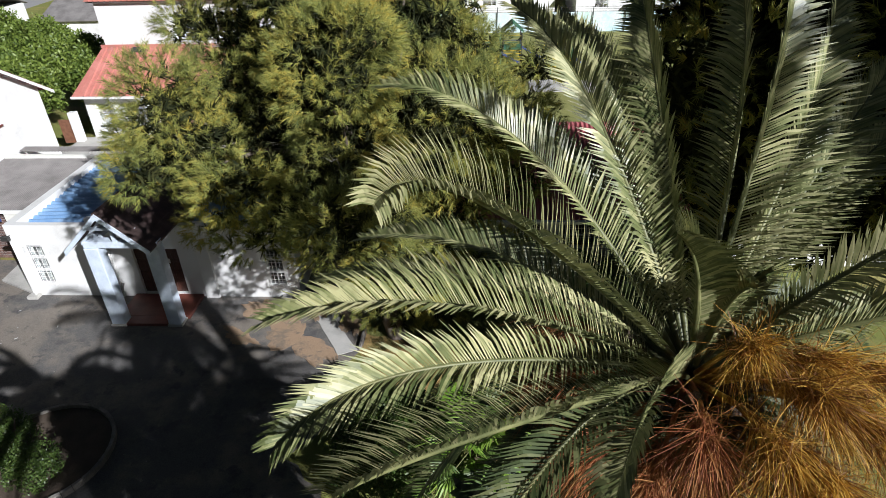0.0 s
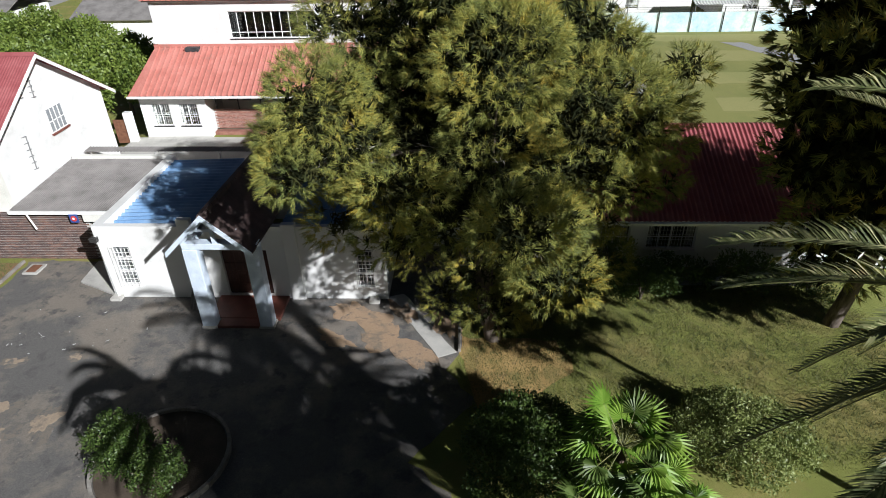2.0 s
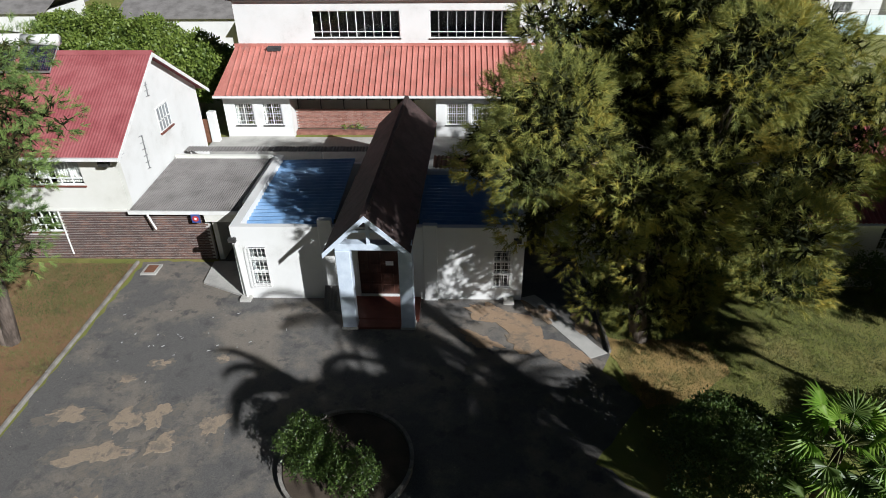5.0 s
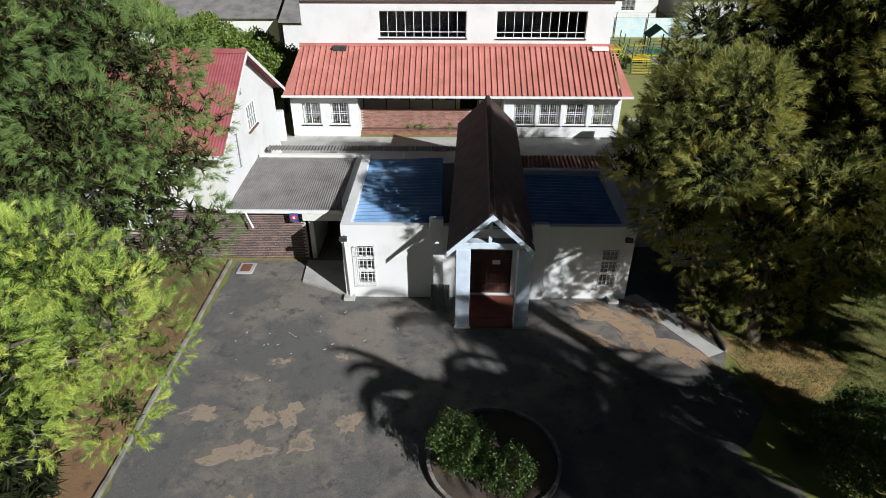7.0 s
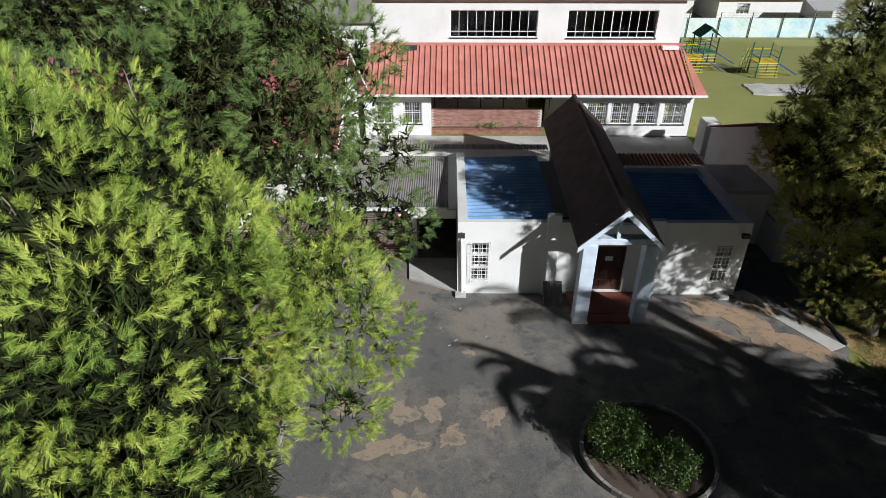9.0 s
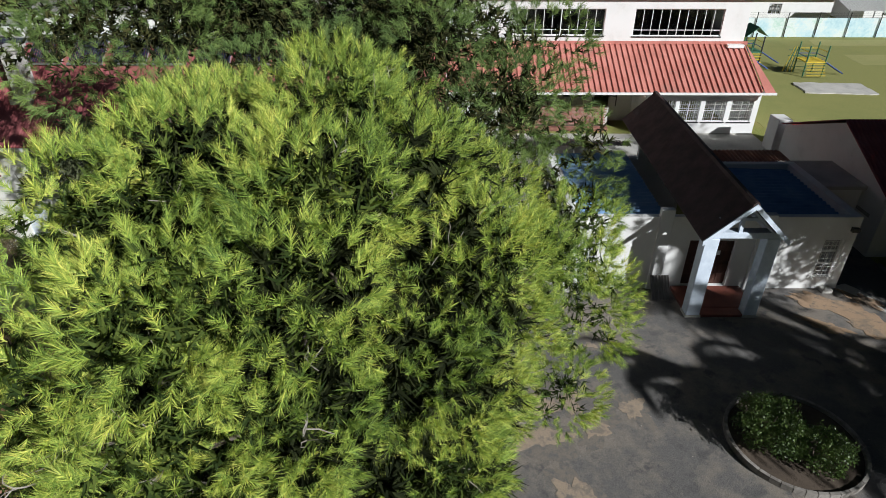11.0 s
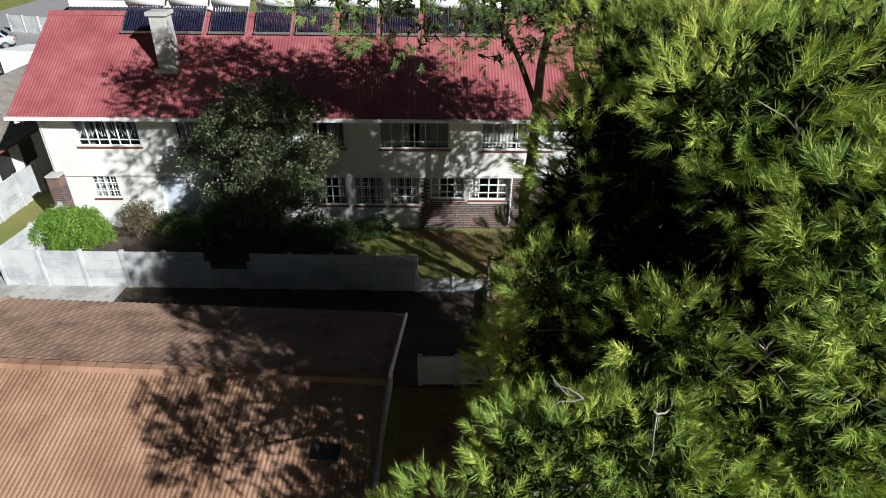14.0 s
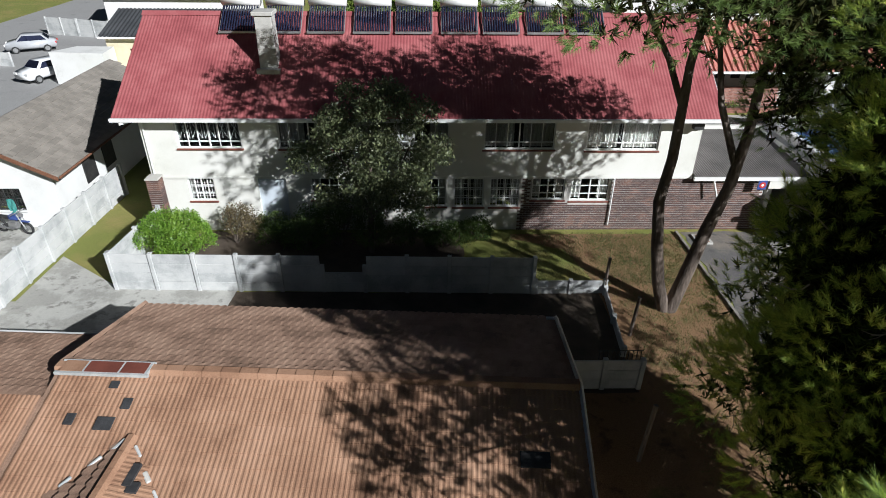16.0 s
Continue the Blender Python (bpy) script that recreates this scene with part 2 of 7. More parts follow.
# ---- ground material: worn asphalt, grass, earth ----
def layered(name, base, patch, third, scales, cuts, rough=0.95, bump=0.4):
    """Three colours laid over one another in blotches of two sizes with fine grain."""
    m = bpy.data.materials.new(name)
    m.use_nodes = True
    t = m.node_tree
    b = t.nodes["Principled BSDF"]
    co = t.nodes.new("ShaderNodeTexCoord")

    def noise_node(scale, detail):
        n = t.nodes.new("ShaderNodeTexNoise")
        n.inputs["Scale"].default_value, n.inputs["Detail"].default_value, n.inputs["Roughness"].default_value = scale, detail, 0.65
        t.links.new(co.outputs["Object"], n.inputs["Vector"])
        return n

    def ramp(source, stops):
        r = t.nodes.new("ShaderNodeValToRGB")
        for i, (p, c) in enumerate(stops):
            e = r.color_ramp.elements[i] if i < 2 else r.color_ramp.elements.new(p)
            e.position, e.color = p, (*c, 1)
        t.links.new(source, r.inputs[0])
        return r

    def over(a, c, f):
        x = t.nodes.new("ShaderNodeMix")
        x.data_type = "RGBA"
        t.links.new(f, x.inputs[0])
        t.links.new(a, x.inputs[6])
        t.links.new(c, x.inputs[7])
        return x.outputs[2]

    fine = noise_node(scales[2], 4)
    mid = noise_node(scales[1], 7)
    big = noise_node(scales[0], 5)
    colour = ramp(fine.outputs["Fac"], [(0.3, base[0]), (0.7, base[1])]).outputs[0]
    second = ramp(fine.outputs["Fac"], [(0.3, patch[0]), (0.7, patch[1])]).outputs[0]
    last = ramp(fine.outputs["Fac"], [(0.3, third[0]), (0.7, third[1])]).outputs[0]
    f1 = ramp(big.outputs["Fac"], [(cuts[0], (0, 0, 0)), (cuts[0] + cuts[2], (1, 1, 1))]).outputs[0]
    f2 = ramp(mid.outputs["Fac"], [(cuts[1], (0, 0, 0)), (cuts[1] + cuts[2], (1, 1, 1))]).outputs[0]
    colour = over(over(colour, second, f1), last, f2)
    t.links.new(colour, b.inputs["Base Color"])
    b.inputs["Roughness"].default_value = rough
    b.inputs["Specular IOR Level"].default_value = 0.3
    bp = t.nodes.new("ShaderNodeBump")
    bp.inputs["Strength"].default_value, bp.inputs["Distance"].default_value = bump, 0.02
    t.links.new(fine.outputs["Fac"], bp.inputs["Height"])
    t.links.new(bp.outputs[0], b.inputs["Normal"])
    return m


ASPHALT = layered("worn_asphalt", [(0.092, 0.088, 0.085), (0.175, 0.166, 0.156)], [(0.165, 0.145, 0.122), (0.27, 0.236, 0.198)], [(0.07, 0.068, 0.067), (0.13, 0.124, 0.118)], (0.35, 1.5, 34), (0.47, 0.535, 0.11), bump=0.9)
GRASS = layered("dry_lawn", [(0.10, 0.13, 0.03), (0.29, 0.295, 0.075)], [(0.165, 0.15, 0.046), (0.40, 0.325, 0.12)], [(0.12, 0.095, 0.045), (0.24, 0.185, 0.09)], (0.33, 1.9, 55), (0.47, 0.60, 0.2), bump=1.0)
DRYEDGE = layered("dry_straw_grass", [(0.23, 0.15, 0.052), (0.55, 0.37, 0.15)], [(0.16, 0.13, 0.04), (0.34, 0.27, 0.10)], [(0.14, 0.10, 0.06), (0.27, 0.20, 0.125)], (0.6, 2.2, 50), (0.52, 0.58, 0.15), bump=1.0)
EARTH = layered("leaf_strewn_earth", [(0.18, 0.102, 0.052), (0.31, 0.185, 0.10)], [(0.09, 0.095, 0.032), (0.14, 0.14, 0.05)], [(0.085, 0.052, 0.034), (0.13, 0.08, 0.05)], (0.4, 1.3, 30), (0.56, 0.56, 0.12), bump=0.9)
FIELD = layered("mown_field", [(0.20, 0.21, 0.065), (0.275, 0.265, 0.09)], [(0.17, 0.19, 0.058), (0.23, 0.235, 0.078)], [(0.19, 0.17, 0.075), (0.24, 0.205, 0.10)], (0.15, 0.5, 12), (0.50, 0.60, 0.15), bump=0.5)
FIELDPALE = layered("pale_mown_band", [(0.26, 0.255, 0.095), (0.335, 0.315, 0.125)], [(0.23, 0.24, 0.085), (0.30, 0.295, 0.11)], [(0.21, 0.185, 0.09), (0.26, 0.225, 0.115)], (0.15, 0.5, 12), (0.50, 0.62, 0.15), bump=0.5)
DARKSHEET = surface("dark_roof_sheet", [(0.035, 0.037, 0.04), (0.06, 0.062, 0.066)], 0.6, 1, 20, 0.1)
TEAL = surface("teal_cloth", [(0.10, 0.42, 0.38), (0.16, 0.52, 0.47)], 0.9, 3, 40, 0.2)
LITTER = layered("brown_needle_litter", [(0.25, 0.17, 0.108), (0.47, 0.33, 0.215)], [(0.18, 0.145, 0.11), (0.28, 0.22, 0.16)], [(0.12, 0.105, 0.09), (0.19, 0.165, 0.14)], (1.4, 4.0, 34), (0.5, 0.56, 0.12), bump=0.8)
PATCHMAT = layered("sandy_patch", [(0.26, 0.205, 0.15), (0.38, 0.30, 0.22)], [(0.17, 0.146, 0.12), (0.23, 0.195, 0.158)], [(0.14, 0.128, 0.116), (0.18, 0.165, 0.147)], (1.6, 3.6, 30), (0.52, 0.55, 0.1))
PATCHEDGE = layered("sandy_asphalt_edge", [(0.15, 0.132, 0.112), (0.22, 0.19, 0.157)], [(0.12, 0.112, 0.102), (0.18, 0.164, 0.146)], [(0.10, 0.096, 0.092), (0.17, 0.16, 0.148)], (1.6, 3.6, 34), (0.48, 0.5, 0.12))
STREET = layered("pale_street", [(0.27, 0.265, 0.26), (0.35, 0.345, 0.335)], [(0.26, 0.255, 0.25), (0.33, 0.322, 0.31)], [(0.18, 0.18, 0.18), (0.24, 0.24, 0.235)], (0.2, 0.6, 20), (0.5, 0.6, 0.15))
YARD = layered("concrete_yard", [(0.40, 0.39, 0.36), (0.50, 0.49, 0.45)], [(0.29, 0.283, 0.26), (0.38, 0.37, 0.335)], [(0.20, 0.195, 0.175), (0.28, 0.27, 0.245)], (0.6, 1.7, 25), (0.46, 0.56, 0.08))


# ---- building helpers ----
def empty(name, at, label, category, group="", kind=""):
    ob = new(name)
    ob.location = at
    return tagged(ob, label, category, group, kind)


def finish(name, me, material, parent=None, label=""):
    me.materials.append(material)
    ob = new(name, me)
    if parent is not None:
        ob.parent = parent
        base, p = Vector((0, 0, 0)), parent
        while p is not None:
            base += p.location
            p = p.parent
        ob.matrix_parent_inverse = Matrix.Translation(-base) if parent.parent is None else Matrix.Identity(4)
    if label:
        ob["label"] = label
    return ob


def part(name, bm, material, parent=None, label="", smooth=False):
    me = bpy.data.meshes.new(name)
    bm.to_mesh(me)
    bm.free()
    if smooth:
        me.shade_smooth()
    return finish(name, me, material, parent, label)


def raw(name, verts, faces, material, parent=None, label="", smooth=False, normals=None):
    me = bpy.data.meshes.new(name)
    verts = np.asarray(verts, np.float32)
    faces = np.asarray(faces, np.int32)
    k = faces.shape[1]
    me.vertices.add(len(verts))
    me.vertices.foreach_set("co", verts.ravel())
    me.loops.add(faces.size)
    me.loops.foreach_set("vertex_index", faces.ravel())
    me.polygons.add(len(faces))
    me.polygons.foreach_set("loop_start", np.arange(0, faces.size, k, dtype=np.int32))
    me.update(calc_edges=True)
    if smooth:
        me.shade_smooth()
    else:
        me.shade_flat()
    if normals is not None:
        me.attributes.new("custom_normal", "FLOAT_VECTOR", "POINT").data.foreach_set("vector", np.asarray(normals, np.float32).ravel())
        me.update()
    return finish(name, me, material, parent, label)


def box(bm, x0, x1, y0, y1, z0, z1, m=None):
    vs = [bm.verts.new((x, y, z)) for z in (z0, z1) for x, y in ((x0, y0), (x1, y0), (x1, y1), (x0, y1))]
    if m is not None:
        for v in vs:
            v.co = m @ v.co
    for f in ((3, 2, 1, 0), (4, 5, 6, 7), (0, 1, 5, 4), (1, 2, 6, 5), (2, 3, 7, 6), (3, 0, 4, 7)):
        bm.faces.new([vs[i] for i in f])
    return vs


def boxes(*rows):
    bm = bmesh.new()
    for r in rows:
        box(bm, *r)
    return bm


def bevelled(bm, width=0.015):
    bmesh.ops.bevel(bm, geom=bm.edges[:], offset=width, segments=1, affect="EDGES")
    return bm


def bar(bm, a, b, r, sides=4):
    """A straight round or square bar from a to b."""
    a, b = Vector(a), Vector(b)
    d = (b - a).normalized()
    u = d.orthogonal().normalized()
    w = d.cross(u)
    rings = []
    for p in (a, b):
        rings.append([bm.verts.new(p + r * (math.cos(math.tau * (i + 0.5) / sides) * u + math.sin(math.tau * (i + 0.5) / sides) * w)) for i in range(sides)])
    for i in range(sides):
        bm.faces.new((rings[0][i], rings[0][(i + 1) % sides], rings[1][(i + 1) % sides], rings[1][i]))
    bm.faces.new(rings[0][::-1])
    bm.faces.new(rings[1])


def prism(bm, outline, axis, a, b):
    """An outline of (u, v) pairs extruded from a to b along the axis x, y or z."""
    def at(u, v, w):
        return {"x": (w, u, v), "y": (u, w, v), "z": (u, v, w)}[axis]
    lo = [bm.verts.new(at(u, v, a)) for u, v in outline]
    hi = [bm.verts.new(at(u, v, b)) for u, v in outline]
    n = len(outline)
    for i in range(n):
        bm.faces.new((lo[i], lo[(i + 1) % n], hi[(i + 1) % n], hi[i]))
    bm.faces.new(lo[::-1])
    bm.faces.new(hi)
    bmesh.ops.recalc_face_normals(bm, faces=bm.faces[:])


def wall_y(y0, y1, x0, x1, z0, z1, holes=()):
    """A wall that runs along x, in one piece, with openings (x0, x1, z0, z1) through it."""
    xs = sorted({x0, x1, *(h[0] for h in holes), *(h[1] for h in holes)})
    zs = sorted({z0, z1, *(min(max(h[2], z0), z1) for h in holes), *(min(max(h[3], z0), z1) for h in holes)})
    bm = bmesh.new()
    made = {}

    def vert(i, k, y):
        key = (i, k, y)
        if key not in made:
            made[key] = bm.verts.new((xs[i], y, zs[k]))
        return made[key]

    def solid(i, k):
        if not (0 <= i < len(xs) - 1 and 0 <= k < len(zs) - 1):
            return False
        cx, cz = (xs[i] + xs[i + 1]) / 2, (zs[k] + zs[k + 1]) / 2
        return not any(h[0] < cx < h[1] and h[2] < cz < h[3] for h in holes)

    for i in range(len(xs) - 1):
        for k in range(len(zs) - 1):
            if not solid(i, k):
                continue
            bm.faces.new((vert(i, k, y0), vert(i + 1, k, y0), vert(i + 1, k + 1, y0), vert(i, k + 1, y0)))
            bm.faces.new((vert(i, k + 1, y1), vert(i + 1, k + 1, y1), vert(i + 1, k, y1), vert(i, k, y1)))
            for (di, dk), (p, q) in (((-1, 0), ((0, 1), (0, 0))), ((1, 0), ((1, 0), (1, 1))), ((0, -1), ((0, 0), (1, 0))), ((0, 1), ((1, 1), (0, 1)))):
                if not solid(i + di, k + dk):
                    bm.faces.new((vert(i + p[0], k + p[1], y1), vert(i + q[0], k + q[1], y1), vert(i + q[0], k + q[1], y0), vert(i + p[0], k + p[1], y0)))
    return bm


def sheet(name, origin, along, down, material, parent=None, label="", pitch=0.11, height=0.018, profile="wave", thick=0.012):
    """A profiled roof sheet: ribs run down the slope and repeat along the eave."""
    o, u, v = Vector(origin), Vector(along), Vector(down)
    n = u.cross(v).normalized()
    if n.z < 0:
        n = -n
    length = u.length
    if profile == "wave":
        s = np.arange(0, length, pitch / 6)
        h = height * np.sin(s / pitch * math.tau)
    else:
        k = np.arange(0, length, pitch)
        s = np.concatenate([k + f * pitch for f in (0.0, 0.72, 0.78, 0.92, 0.98)])
        h = np.concatenate([np.full(len(k), f * height) for f in (0, 0, 1, 1, 0)])
        o2 = np.argsort(s, kind="stable")
        s, h = s[o2], h[o2]
        keep = s <= length
        s, h = s[keep], h[keep]
    o, un, v, n = (np.array(w) for w in (o, u.normalized(), v, n))
    top = o + s[:, None] * un + h[:, None] * n
    rows = [top, top + v, top - n * thick, top + v - n * thick]
    verts = np.concatenate(rows)
    m = len(s)
    i = np.arange(m - 1)
    quads = [np.stack(q, 1) for q in ((i, i + 1, m + i + 1, m + i), (2 * m + i, 3 * m + i, 3 * m + i + 1, 2 * m + i + 1), (i, 2 * m + i, 2 * m + i + 1, i + 1), (m + i, m + i + 1, 3 * m + i + 1, 3 * m + i))]
    faces = np.concatenate(quads)
    return raw(name, verts, faces, material, parent, label)


def window(parent, x0, x1, z0, z1, y, cols=2, rows=(0.7,), frame_mat=None, bars="", curtain=0.0, sill=None, depth=0.09, name="window"):
    """A steel window in a wall that faces -y: frame with mullions; pane, sill, bars and curtain under it."""
    frame_mat = frame_mat or TRIM
    f = 0.05
    yy0, yy1 = y + depth - 0.03, y + depth + 0.03
    edge = [x0 + (x1 - x0 - f) * i / cols for i in range(cols + 1)]
    wide = [f if i == 0 or (cols % 2 == 0 and i == cols // 2) else 0.03 for i in range(cols)]
    zs = [z0 + f, *(v for r in rows for v in (z0 + (z1 - z0) * r - 0.015, z0 + (z1 - z0) * r + 0.015)), z1 - f]
    holes = [(edge[i] + wide[i], edge[i + 1], zs[k], zs[k + 1]) for i in range(cols) for k in range(0, len(zs), 2)]
    bm = wall_y(yy0, yy1, x0, x1, z0, z1, holes)
    w = part(name, bm, frame_mat, parent)
    part("pane", boxes((x0 + 0.02, x1 - 0.02, y + depth - 0.004, y + depth + 0.004, z0 + 0.02, z1 - 0.02)), GLASS, w).visible_shadow = False
    if sill is not None:
        part("sill", bevelled(boxes((x0 - 0.06, x1 + 0.06, y - 0.06, y + depth - 0.035, z0 - 0.07, z0 - 0.002)), 0.01), sill, w)
    if bars:
        bm = bmesh.new()
        yb = y + depth - 0.055
        if bars == "grid":
            n = max(3, int((x1 - x0) / 0.13))
            for i in range(1, n):
                x = x0 + (x1 - x0) * i / n
                bar(bm, (x, yb, z0 + 0.02), (x, yb, z1 - 0.02), 0.009)
            for k in range(1, 5):
                z = z0 + (z1 - z0) * k / 5
                bar(bm, (x0 + 0.02, yb, z), (x1 - 0.02, yb, z), 0.009)
        else:
            k = max(2, int((x1 - x0) / 0.48))
            for i in range(k):
                a, b = x0 + (x1 - x0) * i / k + 0.05, x0 + (x1 - x0) * (i + 1) / k - 0.05
                lo, hi = z0 + (z1 - z0) * 0.28, z1 - 0.06
                c = (a + b) / 2
                for p, q in (((a, lo), (a, hi)), ((b, lo), (b, hi)), ((a, lo), (c, (lo + hi) / 2)), ((c, (lo + hi) / 2), (b, lo)), ((a, hi), (c, (lo + hi) / 2)), ((c, (lo + hi) / 2), (b, hi)), ((c, lo), (c, hi))):
                    bar(bm, (p[0], yb + 0.18, p[1]), (q[0], yb + 0.18, q[1]), 0.009)
        part("burglar_grille", bm, frame_mat if bars == "grid" else TRIM, w, "white steel burglar grille")
    if curtain:
        half = (x1 - x0) * curtain / 2
        for a, b in ((x0 + 0.03, x0 + 0.03 + half), (x1 - 0.03 - half, x1 - 0.03)):
            verts, faces = [], []
            n = max(6, int((b - a) / 0.03))
            k = len(verts)
            for i in range(n + 1):
                x = a + (b - a) * i / n
                yy = y + depth + 0.22 + 0.03 * math.sin(x * 42)
                verts += [(x, yy, z0 + 0.02), (x, yy, z1 - 0.02)]
            faces += [(k + 2 * i, k + 2 * i + 2, k + 2 * i + 3, k + 2 * i + 1) for i in range(n)]
            raw("curtain", verts, faces, CURTAIN, w, "pale gathered curtain", True)
    return w


# ---- ground ----
def smooth(a, b, v):
    t = min(1.0, max(0.0, (v - a) / (b - a)))
    return t * t * (3 - 2 * t)


def ground_z(x, y):
    """The yard is level; the land behind steps up by nearly a metre."""
    return 0.92 * smooth(27.5, 31.5, y) * smooth(-26.0, -22.5, x)


def make_ground():
    xs = [-1500, -700, -300, -150, -100, *range(-80, 81, 4), 100, 150, 300, 700, 1500]
    ys = [-1500, -700, -300, -100, -50, -20, *[i * 1.5 for i in range(-8, 50)], 80, 100, 150, 300, 700, 1500]
    xs = sorted({*xs, -26.0, -25.0, -24.0, -23.2, -22.5})
    verts = [(x, y, ground_z(x, y)) for y in ys for x in xs]
    n = len(xs)
    faces = [(j * n + i, j * n + i + 1, (j + 1) * n + i + 1, (j + 1) * n + i) for j in range(len(ys) - 1) for i in range(n - 1)]
    return tagged(raw("ground", verts, faces, GRASS), "dry grass and earth on level suburban ground", "ground", kind="structure")


make_ground()


def slab(name, outline, z0, z1, material, label, category, kind="structure", jag=0.0, step=0.5, seed=1):
    """A flat sheet with a real edge; jag breaks its outline up."""
    rng = random.Random(seed)
    pts = []
    for (x0, y0), (x1, y1) in zip(outline, outline[1:] + outline[:1]):
        n = max(1, int(math.hypot(x1 - x0, y1 - y0) / step)) if jag else 1
        for i in range(n):
            f = i / n
            pts.append((x0 + (x1 - x0) * f + rng.uniform(-jag, jag), y0 + (y1 - y0) * f + rng.uniform(-jag, jag)))
    bm = bmesh.new()
    prism(bm, pts, "z", z0, z1)
    return tagged(part(name, bm, material), label, category, kind=kind)


slab("asphalt_yard", [(-22.2, -14), (-22.2, 22.5), (-19.0, 22.5), (-18.9, 26), (-3.0, 26), (-3.0, 16.6), (-3.4, 15.9), (-2.4, 14.3), (-3.6, 13.2), (-4.5, 12.1), (-3.2, 11.0), (-2.2, 8), (-1.5, 3), (0, -14)], -0.05, 0.012, ASPHALT, "worn dark asphalt forecourt with sandy patches", "yard", jag=0.10, step=0.45, seed=3)
slab("earth_strip", [(-29.5, 2), (-29.5, 22.3), (-22.35, 22.3), (-22.35, 2)], -0.05, 0.008, EARTH, "bare brown earth strewn with needles and tufts of grass", "earth", jag=0.0)
slab("garden_bed", [(-43.9, 18.5), (-43.9, 22.4), (-30.5, 22.4), (-27.5, 21.0), (-26.7, 18.4)], -0.05, 0.014, GRASS, "patchy lawn in front of the house", "lawn", jag=0.06)
# dark sheet over the lawn, with the shade before the house in its colour
slab("shaded_bed", [(-43.0, 19.0), (-42.6, 22.45), (-32.0, 22.45), (-31.4, 20.6), (-32.6, 19.0)], -0.05, 0.03, SOIL, "bare soil bed along the house, coloured dark for its shade", "flower bed", jag=0.15, step=0.5)
slab("back_lane", [(-44.0, 13.0), (-44.0, 18.2), (-26.8, 18.0), (-26.8, 13.0)], -0.05, 0.010, SOIL, "bare dark soil along the boundary wall", "earth", jag=0.05)
slab("concrete_yard", [(-52, 8), (-52, 17.6), (-47.3, 17.6), (-47.2, 20.6), (-44.2, 18.5), (-39.8, 18.2), (-40.2, 13.2), (-44, 12.8), (-44, 8)], -0.05, 0.018, YARD, "stained pale concrete driveway", "driveway")
slab("neighbour_paving", [(-54, 17.65), (-47.8, 17.65), (-47.45, 22.98), (-54, 22.98)], -0.05, 0.016, YARD, "worn pale paving in the neighbour's yard", "paving")
slab("sports_field", [(-1.5, 36), (-1.0, 62.5), (75, 62.5), (75, 36)], 0.8, 0.93, FIELD, "mown sports field with pale bands", "field", jag=0.1, step=1.0)
for _y0, _y1 in ((39.5, 42.3), (45.6, 48.6), (52.0, 55.6), (59.2, 61.8)):
    slab("mown_band", [(14.0, _y0), (14.4, _y1), (74, _y1), (74, _y0)], 0.8, 0.934, FIELDPALE, "paler mown band across the field", "field", jag=0.15, step=1.5, seed=int(_y0))
slab("worn_track", [(20.5, 58.5), (22.2, 58.5), (33, 40), (36, 33), (33, 33), (28, 43)], 0.8, 0.939, STREET, "bare earth track worn across the field", "track", jag=0.25, step=0.8)
slab("concrete_base", [(5.0, 43.6), (5.2, 46.3), (10.4, 46.0), (10.0, 43.2)], 0.9, 1.02, CONCRETE, "broken concrete base in the grass", "slab", jag=0.12, step=0.5)
slab("back_paving", [(-23.2, 28.5), (-23.2, 35.1), (-2.8, 35.1), (-2.8, 28.5)], 0.7, 0.94, CONCRETE, "pale concrete paving between the buildings", "paving")
slab("street", [(-78, 20), (-78, 110), (-62.5, 110), (-57.5, 37), (-55, 20)], -0.05, 0.014, STREET, "pale worn asphalt street", "street")

slab("bare_lawn_edge", [(-3.0, 17.6), (-3.0, 16.4), (-2.3, 14.2), (-0.6, 14.6), (0.9, 16.0), (0.4, 17.4)], -0.05, 0.010, DRYEDGE, "worn straw-brown edge of the lawn", "earth", jag=0.12, step=0.4, seed=8)
_rng = random.Random(11)


def blotch(name, x, y, rx, ry, turn, material, label, z=0.02, seed=0):
    rng = random.Random(seed)
    pts = []
    ph = [rng.uniform(0, 6.28) for _ in range(4)]
    for i in range(70):
        a = math.tau * i / 70
        r = 0.86 + 0.22 * math.sin(2 * a + ph[0]) + 0.17 * math.sin(3 * a + ph[1]) + 0.13 * math.sin(5 * a + ph[2]) + 0.09 * math.sin(9 * a + ph[3]) + rng.uniform(-0.09, 0.09)
        u, v = rx * r * math.cos(a), ry * r * math.sin(a)
        pts.append((x + u * math.cos(turn) - v * math.sin(turn), y + u * math.sin(turn) + v * math.cos(turn)))
    bm = bmesh.new()
    prism(bm, pts, "z", 0.0, z)
    return tagged(part(name, bm, material), label, "patch", group="patches in the asphalt", kind="structure")


